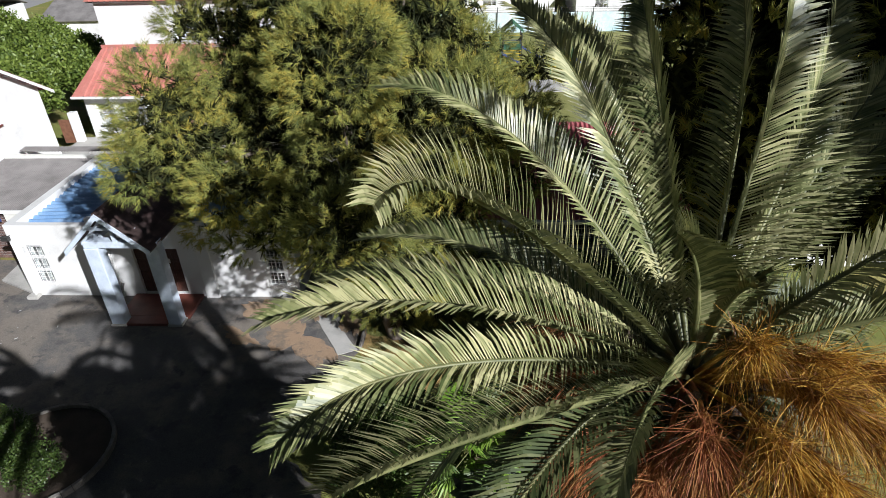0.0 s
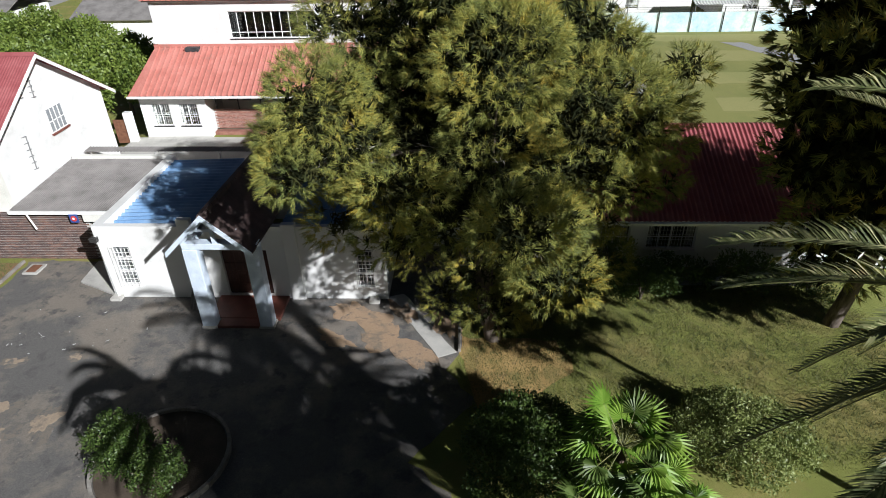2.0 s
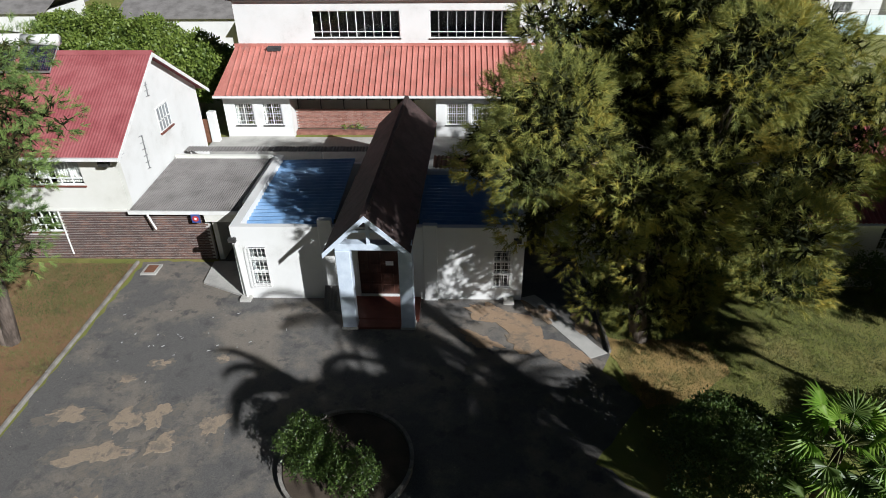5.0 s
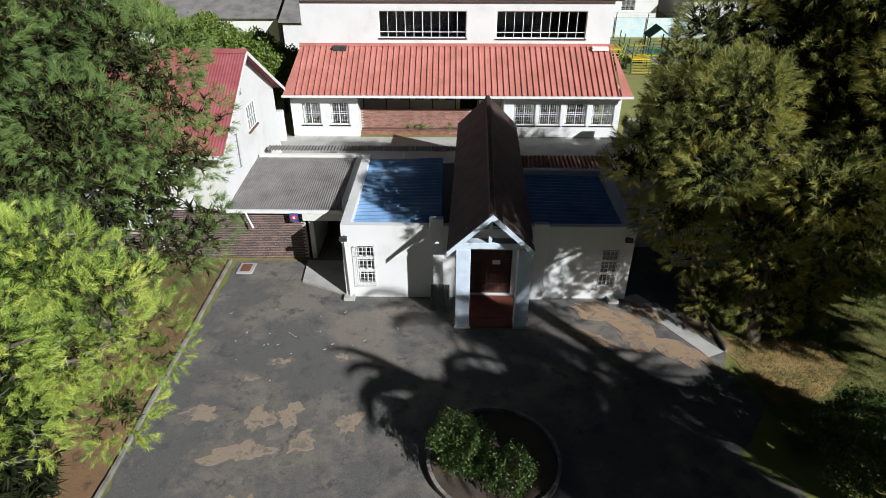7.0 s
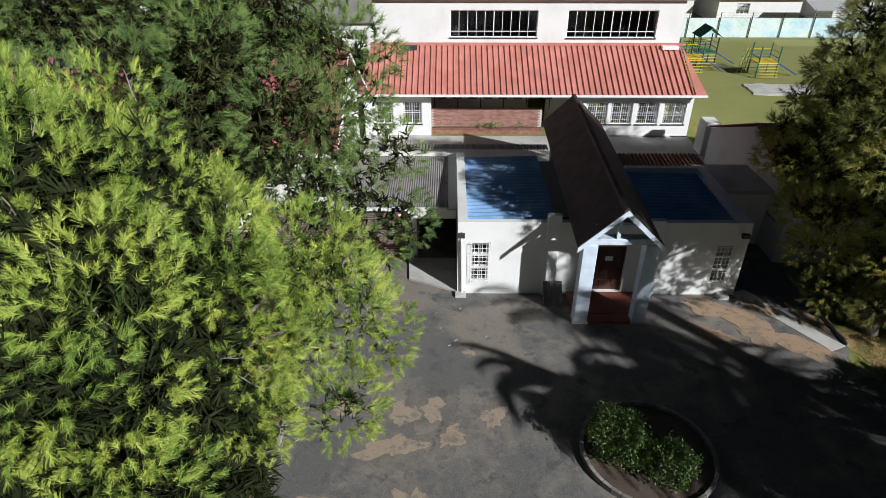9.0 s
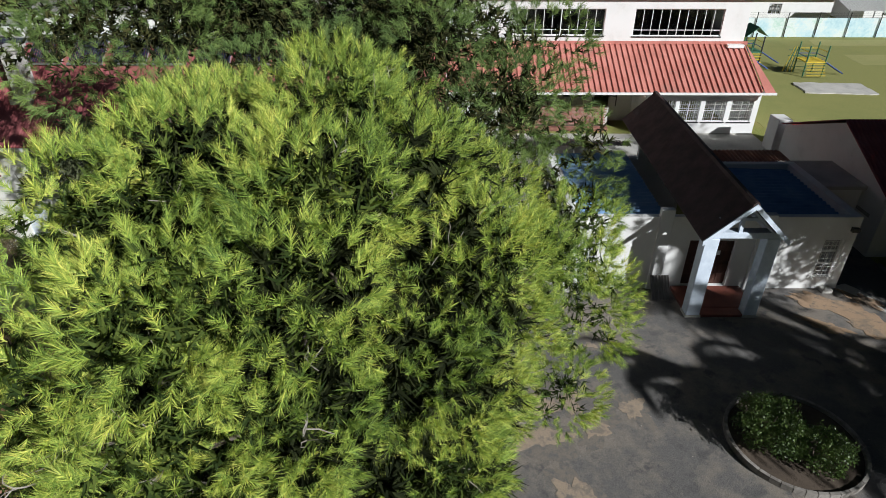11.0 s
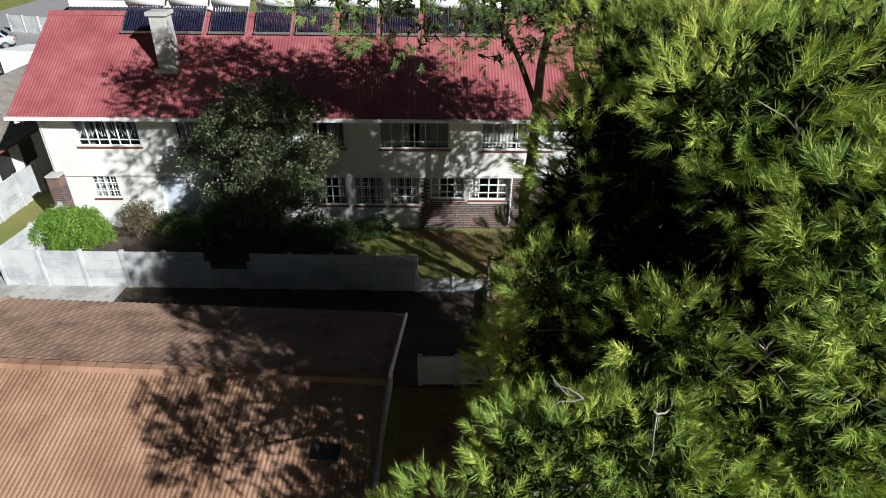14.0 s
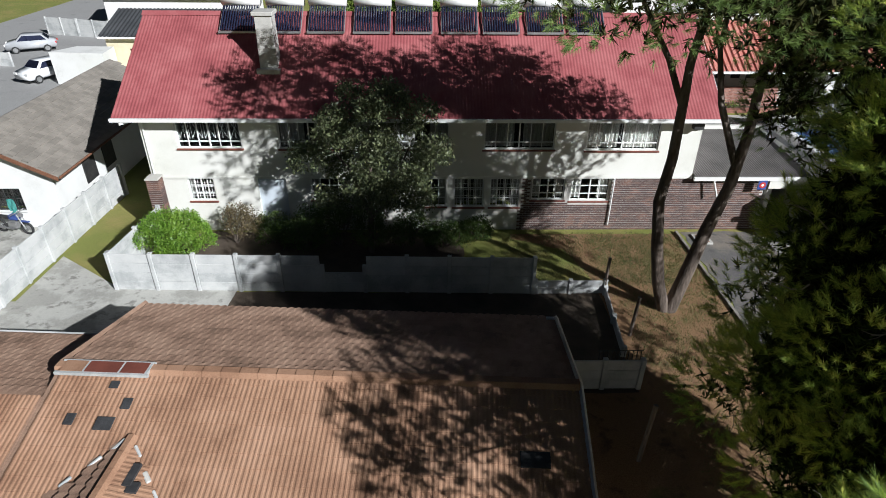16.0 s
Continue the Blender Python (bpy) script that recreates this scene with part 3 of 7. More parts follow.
for i, (x, y, rx, ry, a) in enumerate([(-15.9, 13.3, 0.38, 0.6, -0.2), (-17.8, 13.6, 0.45, 0.55, 0.3), (-19.0, 12.1, 1.0, 0.5, 0.2), (-18.7, 13.4, 0.45, 0.7, -0.3), (-20.6, 13.6, 0.7, 0.35, 0.1), (-17.2, 12.5, 0.6, 0.35, 0.7), (-18.3, 10.2, 0.5, 0.7, 0.4), (-20.8, 10.2, 0.6, 0.3, 0.0), (-18.7, 16.0, 0.35, 0.2, 0.2), (-19.5, 15.2, 0.3, 0.22, 0.4), (-16.6, 16.3, 0.25, 0.2, 0.1)]):
    blotch("worn_edge", x + 0.05, y - 0.04, rx * 1.5, ry * 1.45, a + 0.2, PATCHEDGE, "sandy rim of a worn patch in the asphalt", 0.0145 + 0.0004 * i, i + 40)
    blotch("worn_patch", x, y, rx * 0.92, ry * 0.92, a, PATCHMAT, "pale sandy patch worn into the asphalt", 0.0225 + 0.0004 * i, i + 1)

for i, (x, y, rx, ry, a, z) in enumerate([(-5.5, 17.3, 1.7, 0.9, -0.75, 0.0295), (-6.9, 18.9, 1.3, 0.6, -0.5, 0.0300), (-3.6, 18.3, 0.42, 1.1, 0.3, 0.0305), (-5.2, 19.0, 0.9, 0.35, -1.0, 0.0345), (-7.6, 17.4, 0.9, 0.35, -0.4, 0.0315)]):
    blotch("needle_litter", x, y, rx, ry, a, LITTER, "brown needle litter and sand drifted over the asphalt", z, i + 90)

# kerbs
def kerb(name, pts, width, height, material, label, pieces=0.9):
    owner = empty(name, (pts[0][0], pts[0][1], 0), label, "kerb", kind="structure")
    rng = random.Random(5)
    for (x0, y0), (x1, y1) in zip(pts, pts[1:]):
        length = math.hypot(x1 - x0, y1 - y0)
        n = max(1, round(length / pieces))
        for i in range(n):
            a, b = i / n, (i + 1) / n - 0.012 / length
            bm = bmesh.new()
            t = math.atan2(y1 - y0, x1 - x0)
            m = pose(x0 + (x1 - x0) * a, y0 + (y1 - y0) * a, 0, 0, 0, math.degrees(t) + rng.uniform(-0.5, 0.5))
            box(bm, 0, (b - a) * length, -width / 2, width / 2, -0.05, height + rng.uniform(-0.012, 0.012), m)
            bevelled(bm, 0.018)
            part("kerbstone", bm, material, owner)
    return owner


kerb("kerb_west", [(-22.45, 22.4), (-22.3, 11), (-22.25, 1)], 0.13, 0.11, KERBSTONE, "weathered concrete kerb between asphalt and earth")
kerb("path_edge", [(-3.05, 21.6), (-3.05, 16.75)], 0.10, 0.13, KERBSTONE, "low concrete edging beside the path")
slab("concrete_path", [(-5.9, 19.95), (-3.75, 16.45), (-3.15, 16.75), (-5.3, 20.2)], 0.0, 0.03, CONCRETE, "narrow pale concrete path", "path", jag=0.03, step=0.4)
slab("ramp", [(-18.95, 20.8), (-19.05, 22.4), (-17.0, 22.4), (-17.0, 19.9)], 0.0, 0.10, CONCRETE, "concrete ramp at the side entrance", "ramp")
slab("drain_box", [(-21.9, 21.4), (-21.9, 22.15), (-21.25, 22.15), (-21.25, 21.4)], 0.0, 0.09, CONCRETE, "concrete drain surround", "drain")
slab("drain_cover", [(-21.78, 21.5), (-21.78, 22.05), (-21.37, 22.05), (-21.37, 21.5)], 0.05, 0.105, RUST, "rusty square drain cover in the concrete surround", "drain cover", kind="")

# ---- office building with a gabled porch ----
office = empty("office_building", (-11.4, 19.87, 0), "low white plastered office with blue sheet roof and gabled porch", "building")
OX0, OX1, OY0, OY1, OT = -16.97, -5.89, 19.87, 26.7, 3.28
LWIN, RWIN, DOOR = (-16.42, -15.78, 0.66, 2.38), (-7.02, -6.40, 0.62, 2.28), (-12.25, -10.45, 0.15, 2.25)
part("wall", wall_y(OY0, OY0 + 0.24, OX0, OX1, 0, OT, [LWIN, DOOR, RWIN]), WHITE, office, "white plastered front wall")
part("wall", boxes((OX0, OX0 + 0.36, OY0 + 0.24, OY1, 0, OT)), WHITE, office)
part("wall", boxes((OX1 - 0.36, OX1, OY0 + 0.24, 25.2, 0, OT)), WHITE, office)
part("wall", boxes((OX0 + 0.36, -10.2, OY1 - 0.24, OY1, 0, 2.95), (-10.2, OX1 - 0.36, 24.96, 25.2, 0, OT)), WHITE, office)
for x0, x1, top in ((-13.62, -13.1, 3.62), (-9.72, -9.18, 3.42)):
    part("pier", bevelled(boxes((x0, x1, OY0 - 0.1, OY0 + 0.14, 0, top)), 0.02), WHITE, office)
# roof sheets, ribs along x
sheet("roof_sheet", (OX0 + 0.36, 20.15, 2.96), (0, 3.3, 0.05), (3.4, 0, 0.10), BLUEROOF, office, "blue corrugated roof sheet", 0.30, 0.045)
sheet("roof_sheet", (OX0 + 0.36, 23.4, 3.03), (0, 3.1, 0.05), (3.4, 0, 0.10), BLUEROOF, office, "blue corrugated roof sheet", 0.30, 0.045)
sheet("roof_sheet", (-9.9, 20.15, 3.06), (0, 4.8, 0.05), (3.7, 0, -0.10), BLUEROOF, office, "blue corrugated roof sheet", 0.30, 0.045)
part("gutter", boxes((-16.6, -13.2, 20.12, 20.24, 2.9, 3.0)), BLUEROOF, office)
part("gutter", boxes((-9.7, -6.25, 20.12, 20.24, 2.9, 3.0)), BLUEROOF, office)
# porch
for x0, x1 in ((-12.65, -12.13), (-10.47, -9.98)):
    bm = boxes((x0, x1, 17.95, 18.4, 0.0, 3.42))
    part("porch_column", bevelled(bm, 0.02), BLUEWHITE, office, "pale painted square porch column")
    part("column_foot", bevelled(boxes((x0 - 0.04, x1 + 0.04, 17.91, 18.44, 0.0, 0.1)), 0.015), CONCRETE, office)
part("beam", bevelled(boxes((-12.65, -9.98, 17.99, 18.36, 3.42, 3.66)), 0.015), BLUEWHITE, office)
part("beam", boxes((-12.62, -12.34, 18.36, 19.75, 3.44, 3.64)), BLUEWHITE, office)
part("beam", boxes((-10.3, -10.02, 18.36, 19.75, 3.44, 3.64)), BLUEWHITE, office)
part("porch_floor", bevelled(boxes((-12.62, -9.85, 18.42, 19.86, 0.0, 0.14)), 0.01), REDTILE, office, "red tiled porch floor")
part("porch_step", bevelled(boxes((-12.1, -10.5, 17.95, 18.42, 0.0, 0.12)), 0.01), REDTILE, office)
RZ, EZ, RY0, RY1, HALF = 5.02, 3.60, 17.5, 30.1, 1.46
def rx_at(y):
    return -11.47 + 0.46 * (y - 17.5) / 12.6
for side in (-1, 1):
    bm = bmesh.new()
    t = 0.07
    q = []
    for y in (RY0, RY1):
        c = rx_at(y)
        q += [bm.verts.new(v) for v in ((c, y, RZ), (c + side * HALF, y, EZ), (c + side * HALF, y, EZ - t), (c, y, RZ - t))]
    for f in ((0, 1, 5, 4), (1, 2, 6, 5), (2, 3, 7, 6), (0, 3, 2, 1), (4, 5, 6, 7)):
        bm.faces.new([q[i] for i in f])
    bmesh.ops.recalc_face_normals(bm, faces=bm.faces[:])
    slope = part("roof_slope", bm, BROWNROOF, office, "dark brown porch roof slope")
    # overlapping courses of flat tiles
    verts, faces = [], []
    n, m = 40, 9
    d = Vector((side * HALF, 0, EZ - RZ))
    nn = Vector((side * (RZ - EZ), 0, HALF)).normalized()
    rng = random.Random(7 + side)
    for i in range(n):
        for j in range(m):
            ya, yb = RY0 + (RY1 - RY0) * (i + 0.5 * (j % 2)) / n, RY0 + (RY1 - RY0) * (i + 0.5 * (j % 2) + 0.97) / n
            yb = min(yb, RY1)
            if yb - ya < 0.02:
                continue
            k = len(verts)
            lift = 0.028 + rng.uniform(-0.004, 0.006)
            for y, s, h in ((ya, j / m, 0.006), (yb, j / m, 0.006), (yb, (j + 1.05) / m, lift), (ya, (j + 1.05) / m, lift), (yb, (j + 1.05) / m, 0.0), (ya, (j + 1.05) / m, 0.0)):
                p = Vector((rx_at(y), y, RZ)) + d * s + nn * h
                verts.append(p)
            faces += [(k, k + 1, k + 2, k + 3), (k + 3, k + 2, k + 4, k + 5)]
    tagged(raw("shingling", verts, faces, BROWNROOF, office, "courses of dark brown roof tiles"), kind="stuff")
for i in range(30):
    y = RY0 + 0.42 * i
    c = rx_at(y)
    bm = bmesh.new()
    prism(bm, [(c - 0.13, RZ - 0.06), (c - 0.07, RZ + 0.05), (c + 0.07, RZ + 0.05), (c + 0.13, RZ - 0.06)], "y", y, y + 0.43)
    part("ridge_tile", bm, BROWNROOF, office)
for side in (-1, 1):
    bm = bmesh.new()
    c = -11.47
    prism(bm, [(c, RZ + 0.03), (c + side * (HALF + 0.03), EZ + 0.03), (c + side * (HALF + 0.03), EZ - 0.17), (c, RZ - 0.19)], "y", RY0 - 0.05, RY0 - 0.003)
    part("bargeboard", bm, BLUEWHITE, office, "pale blue-white bargeboard")
    bm = bmesh.new()
    prism(bm, [(c, RZ - 0.2), (c + side * 1.2, EZ + 0.05), (c + side * 1.2, EZ - 0.05), (c, RZ - 0.32)], "y", RY0 + 0.5, RY0 + 0.62)
    part("rafter", bm, BLUEWHITE, office)
part("king_post", boxes((-11.53, -11.41, 18.0, 18.12, 3.66, 4.7), (-12.3, -10.6, 18.02, 18.1, 4.12, 4.22)), BLUEWHITE, office)
part("back_gable", wall_y(26.4, 26.6, -12.6, -9.9, 2.9, 3.6), WHITE, office)
# doors
door = part("door", boxes((-12.37, -10.35, 20.02, 20.08, 0.15, 2.2)), WOOD, office, "dark panelled double door")
for i in range(4):
    for k in range(4):
        x = -12.31 + 0.495 * i
        part("door_panel", bevelled(boxes((x, x + 0.41, 19.995, 20.03, 0.25 + 0.49 * k, 0.62 + 0.49 * k)), 0.012), WOOD, door)
part("notice", boxes((-11.2, -10.9, 19.985, 19.992, 1.52, 1.72)), TRIM, door, "white paper notice")
part("door_frame", boxes((-12.42, -12.37, 19.98, 20.1, 0.15, 2.25), (-10.35, -10.3, 19.98, 20.1, 0.15, 2.25), (-12.37, -10.35, 19.98, 20.1, 2.2, 2.25)), WOOD, office)
for wx0, wx1, wz0, wz1 in (LWIN, RWIN):
    w = window(office, wx0, wx1, wz0, wz1, OY0, 2, (0.33, 0.66), METAL, "", 0, WHITE)
    bm = bmesh.new()
    for i in range(6):
        x = wx0 - 0.06 + (wx1 - wx0 + 0.12) * i / 5
        bar(bm, (x, OY0 - 0.14, wz0 - 0.05), (x, OY0 - 0.14, wz1 + 0.03), 0.011)
    for k in range(10):
        z = wz0 - 0.05 + (wz1 - wz0 + 0.08) * k / 9
        bar(bm, (wx0 - 0.06, OY0 - 0.14, z), (wx1 + 0.06, OY0 - 0.14, z), 0.011)
        if k in (0, 9):
            for x in (wx0 - 0.06, wx1 + 0.06):
                bar(bm, (x, OY0 - 0.14, z), (x, OY0 + 0.02, z), 0.011)
    part("burglar_grille", bm, TRIM, w, "white steel burglar grille")
    for k in (0.52, 1.1):
        part("mullion", boxes((wx0, wx1, OY0 + 0.04, OY0 + 0.2, wz0 + k, wz0 + k + 0.1)), WHITE, w)
# downpipe and flood lamps
bm = bmesh.new()
bar(bm, (-16.78, 19.78, 0.12), (-16.83, 19.78, 2.5), 0.045, 8)
bar(bm, (-16.83, 19.78, 2.5), (-16.83, 19.9, 2.62), 0.045, 8)
part("downpipe", bm, TRIM, office)
part("gully", bevelled(boxes((-17.05, -16.62, 19.55, 19.87, 0, 0.13)), 0.01), CONCRETE, office)
for x, z in ((-16.85, 2.75), (-6.2, 2.78)):
    bm = boxes((x - 0.14, x + 0.14, 19.55, 19.7, z, z + 0.16))
    bar(bm, (x, 19.7, z + 0.08), (x, 19.87, z + 0.08), 0.02, 6)
    lamp = part("flood_lamp", bm, BLACK, office, "black wall flood lamp")
bm = boxes((-6.62, -6.2, 19.5, 19.87, 0, 0.16))
part("tap_box", bevelled(bm, 0.02), CONCRETE, office)
sheet("leaning_sheet", (-13.6, 19.7, 0.75), (0.75, 0, 0), (0, -0.65, -0.73), GREYROOF, office, "grey corrugated offcut leaning on the wall", 0.12, 0.02)

# ---- covered walkway behind the office ----
walkway = empty("walkway_roof", (-14, 28, 0), "low corrugated roof over the walkway behind the office", "roof")
sheet("roof_sheet", (-22.0, 28.2, 2.86), (9.6, 0, 0), (0, 0.55, 0.03), GREYROOF, walkway, "", 0.16, 0.035)
sheet("roof_sheet", (-9.6, 26.5, 2.75), (4.4, 0, 0), (0, 1.3, 0.06), RUST, walkway, "", 0.2, 0.04)
for x in (-21.8, -18.5, -15.2, -9.3, -5.5):
    bm = bmesh.new()
    bar(bm, (x, 28.4 if x < -12 else 27.2, ground_z(x, 28.4)), (x, 28.4 if x < -12 else 27.2, 2.72), 0.04, 8)
    part("post", bm, TRIM, walkway)

# ---- carport room: brick front and grey roof ----
HY_ANNEX = 22.68
annex = empty("brick_annex", (-20, 22.6, 0), "low brick annex with grey corrugated roof beside the house", "building")
sheet("roof_sheet", (-22.15, 22.45, 2.58), (4.85, 0, 0), (0, 5.0, 0.28), GREYROOF, annex, "grey corrugated cement roof", 0.10, 0.016)
part("gutter", boxes((-22.2, -17.4, 22.36, 22.46, 2.42, 2.56)), TRIM, annex, "white gutter")
part("brick_wall_core", boxes((-22.19, -19.05, HY_ANNEX + 0.028, HY_ANNEX + 0.2, 0, 2.42)), MORTAR, annex)
part("lintel", boxes((-19.05, -17.0, 22.42, 22.62, 2.05, 2.46)), CREAM, annex)
part("wall", boxes((-18.9, -18.7, 22.7, 27.3, 0, 2.4), (-22.1, -17.0, 27.3, 27.5, 0, 3.0)), CREAM, annex)
part("parapet", boxes((-17.35, -16.98, 22.5, 27.4, 2.35, 2.95)), WHITE, annex)
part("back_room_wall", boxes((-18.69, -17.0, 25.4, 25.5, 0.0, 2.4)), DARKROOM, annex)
bm = bmesh.new()
bar(bm, (-21.4, 22.36, 2.45), (-21.15, 22.3, 1.75), 0.04, 8)
part("downpipe", bm, TRIM, annex)
sign = tagged(part("round_sign", boxes((-19.56, -19.2, 22.33, 22.36, 2.06, 2.44)), BLUEPAINT), "square blue sign with a red round emblem on the brick wall", "sign")
bm = bmesh.new()
for k, (r, yy) in enumerate(((0.13, 22.32),)):
    prism(bm, [(-19.38 + r * math.cos(math.tau * i / 20), 2.25 + r * math.sin(math.tau * i / 20)) for i in range(20)], "y", yy, 22.33)
part("emblem", bm, REDPAINT, sign, "red ring emblem")
bm = bmesh.new()
prism(bm, [(-19.38 + 0.055 * math.cos(math.tau * i / 16), 2.25 + 0.055 * math.sin(math.tau * i / 16)) for i in range(16)], "y", 22.312, 22.321)
part("emblem_centre", bm, TRIM, sign)

# ---- two-storey house ----
house = empty("red_roof_house", (-33, 22.65, 0), "long two-storey cream house with dark red sheet roof", "house")
HX0, HX1, HY0, HY1 = -44.0, -22.2, 22.68, 31.4
UP = [(-42.68, -40.2, 3.68, 4.88), (-38.75, -36.4, 3.66, 4.9), (-34.2, -32.1, 3.66, 4.9), (-30.74, -27.95, 3.64, 4.92), (-26.7, -23.81, 3.6, 4.92)]
LOW = [(-42.66, -41.61, 1.38, 2.4), (-39.85, -38.7, 0.1, 2.42), (-37.7, -36.2, 1.4, 2.38), (-33.4, -32.2, 1.1, 2.37), (-31.89, -30.65, 1.08, 2.37), (-30.4, -29.16, 1.08, 2.37), (-28.69, -27.32, 1.4, 2.37), (-27.08, -25.46, 1.36, 2.37)]
part("wall", wall_y(HY0, HY0 + 0.25, HX0, HX1, 2.44, 5.12, UP), CREAM, house, "cream plastered upper wall")
part("wall", wall_y(HY0 + 0.05, HY0 + 0.25, HX0, -29.2, 0, 2.44, [h for h in LOW if h[1] < -29.1]), CREAM, house)
part("wall", wall_y(HY0 + 0.028, HY0 + 0.25, -29.2, HX1, 0, 2.44, [h for h in LOW if h[0] > -29.1]), MORTAR, house)
part("band", boxes((HX0, HX1, HY0 - 0.03, HY0 - 0.002, 2.40, 2.50)), CREAM, house)
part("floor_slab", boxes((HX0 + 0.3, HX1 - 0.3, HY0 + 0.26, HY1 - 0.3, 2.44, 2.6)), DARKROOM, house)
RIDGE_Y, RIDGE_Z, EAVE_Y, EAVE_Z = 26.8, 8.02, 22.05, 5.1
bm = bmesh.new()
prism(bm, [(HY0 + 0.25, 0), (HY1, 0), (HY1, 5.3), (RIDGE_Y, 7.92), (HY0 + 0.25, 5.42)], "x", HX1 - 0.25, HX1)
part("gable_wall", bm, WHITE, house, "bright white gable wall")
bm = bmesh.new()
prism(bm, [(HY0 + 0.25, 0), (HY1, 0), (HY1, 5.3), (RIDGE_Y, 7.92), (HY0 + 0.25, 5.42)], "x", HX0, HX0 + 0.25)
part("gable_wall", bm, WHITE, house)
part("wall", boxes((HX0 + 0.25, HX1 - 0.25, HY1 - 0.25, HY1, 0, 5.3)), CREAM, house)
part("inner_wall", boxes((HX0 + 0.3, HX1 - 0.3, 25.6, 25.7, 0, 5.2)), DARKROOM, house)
sheet("roof_sheet", (-44.65, RIDGE_Y, RIDGE_Z), (22.95, 0, 0), (0, EAVE_Y - RIDGE_Y, EAVE_Z - RIDGE_Z), MAROON, house, "dark red corrugated front roof slope", 0.125, 0.0055)
sheet("roof_sheet", (-44.65, RIDGE_Y, RIDGE_Z), (22.95, 0, 0), (0, 5.1, EAVE_Z - RIDGE_Z - 0.2), MAROON, house, "dark red corrugated back roof slope", 0.125, 0.02)
bm = bmesh.new()
prism(bm, [(RIDGE_Y - 0.2, RIDGE_Z - 0.09), (RIDGE_Y, RIDGE_Z + 0.06), (RIDGE_Y + 0.2, RIDGE_Z - 0.09), (RIDGE_Y, RIDGE_Z + 0.02)], "x", -44.68, -21.67)
part("ridge_cap", bm, MAROON, house)
part("gutter", boxes((-44.68, -21.68, 21.93, 22.05, 4.98, 5.1)), TRIM, house, "white gutter")
part("soffit", boxes((-44.6, -21.75, 22.06, HY0 - 0.002, 5.0, 5.03)), TRIM, house)
for x in (-21.72, -44.66):
    for a, b in (((EAVE_Y, EAVE_Z), (RIDGE_Y, RIDGE_Z)), ((31.9, 4.9), (RIDGE_Y, RIDGE_Z))):
        bm = bmesh.new()
        prism(bm, [(a[0], a[1] - 0.02), (b[0], b[1] - 0.02), (b[0], b[1] - 0.2), (a[0], a[1] - 0.2)], "x", x, x + 0.03)
        part("bargeboard", bm, TRIM, house)
for i, (a, b, c, d) in enumerate(UP):
    window(house, a, b, c, d, HY0, 6 if b - a > 2.2 else 4, (0.22,), TRIM, "lattice" if i in (0, 4) else "", (0.0, 0.8, 0.7, 0.85, 0.9)[i], REDTILE)
for i, (a, b, c, d) in enumerate(LOW):
    if i == 1:
        part("house_door", boxes((a, b, HY0 + 0.17, HY0 + 0.21, c, d)), surface("pale_blue_door_paint", [(0.50, 0.55, 0.60), (0.57, 0.62, 0.67)], 0.5, 2, 20, 0.05), house, "pale blue-grey door")
    else:
        window(house, a, b, c, d, HY0 + 0.05, 4, (0.3, 0.65), TRIM, "grid" if i in (0, 4, 5) else "", (0.2, 0, 0.4, 0.5, 0.6, 0.5, 0.55, 0.5)[i], REDTILE)
# windows and pipes in the white gable
GW = (26.75, 28.0, 4.35, 5.5)
bm = boxes((HX1 - 0.02, HX1 + 0.03, GW[0], GW[1], GW[2], GW[2] + 0.05), (HX1 - 0.02, HX1 + 0.03, GW[0], GW[1], GW[3] - 0.05, GW[3]))
for i in range(5):
    y = GW[0] + (GW[1] - GW[0] - 0.05) * i / 4
    box(bm, HX1 - 0.02, HX1 + 0.03, y, y + 0.05, GW[2] + 0.05, GW[3] - 0.05)
box(bm, HX1 - 0.02, HX1 + 0.03, GW[0] + 0.05, GW[1] - 0.05, 4.85, 4.9)
gw = part("window", bm, TRIM, house, "white gable window")
part("pane", boxes((HX1 + 0.003, HX1 + 0.009, GW[0] + 0.03, GW[1] - 0.03, GW[2] + 0.03, GW[3] - 0.03)), surface("dusty_window_glass", [(0.22, 0.24, 0.25), (0.32, 0.34, 0.35)], 0.1, 2, 10, 0), gw)
part("sill", boxes((HX1 + 0.002, HX1 + 0.10, GW[0] - 0.05, GW[1] + 0.05, GW[2] - 0.08, GW[2] - 0.003)), REDTILE, gw)
for y, z0, z1 in ((24.9, 3.4, 4.9), (26.4, 6.2, 7.4), (25.6, 6.4, 7.0)):
    bm = bmesh.new()
    bar(bm, (HX1 + 0.04, y, z0), (HX1 + 0.04, y + 0.1, z1), 0.025, 6)
    for k in range(6):
        z = z0 + (z1 - z0) * k / 5
        bar(bm, (HX1 - 0.01, y - 0.12, z), (HX1 + 0.06, y + 0.12, z), 0.018, 5)
    part("wall_bracket", bm, METAL, house)
part("satellite_box", bevelled(boxes((-22.75, -22.35, 22.25, 22.5, 4.6, 4.85)), 0.02), BLACK, house)
for x in (-43.85, -25.35):
    bm = bmesh.new()
    bar(bm, (x, HY0 - 0.06, 0.3), (x, HY0 - 0.06, 4.95 if x < -40 else 2.4), 0.035, 6)
    if x < -40:
        bar(bm, (-44.35, 21.95, 4.9), (-43.85, HY0 - 0.06, 4.9), 0.05, 6)
    part("downpipe", bm, TRIM, house)
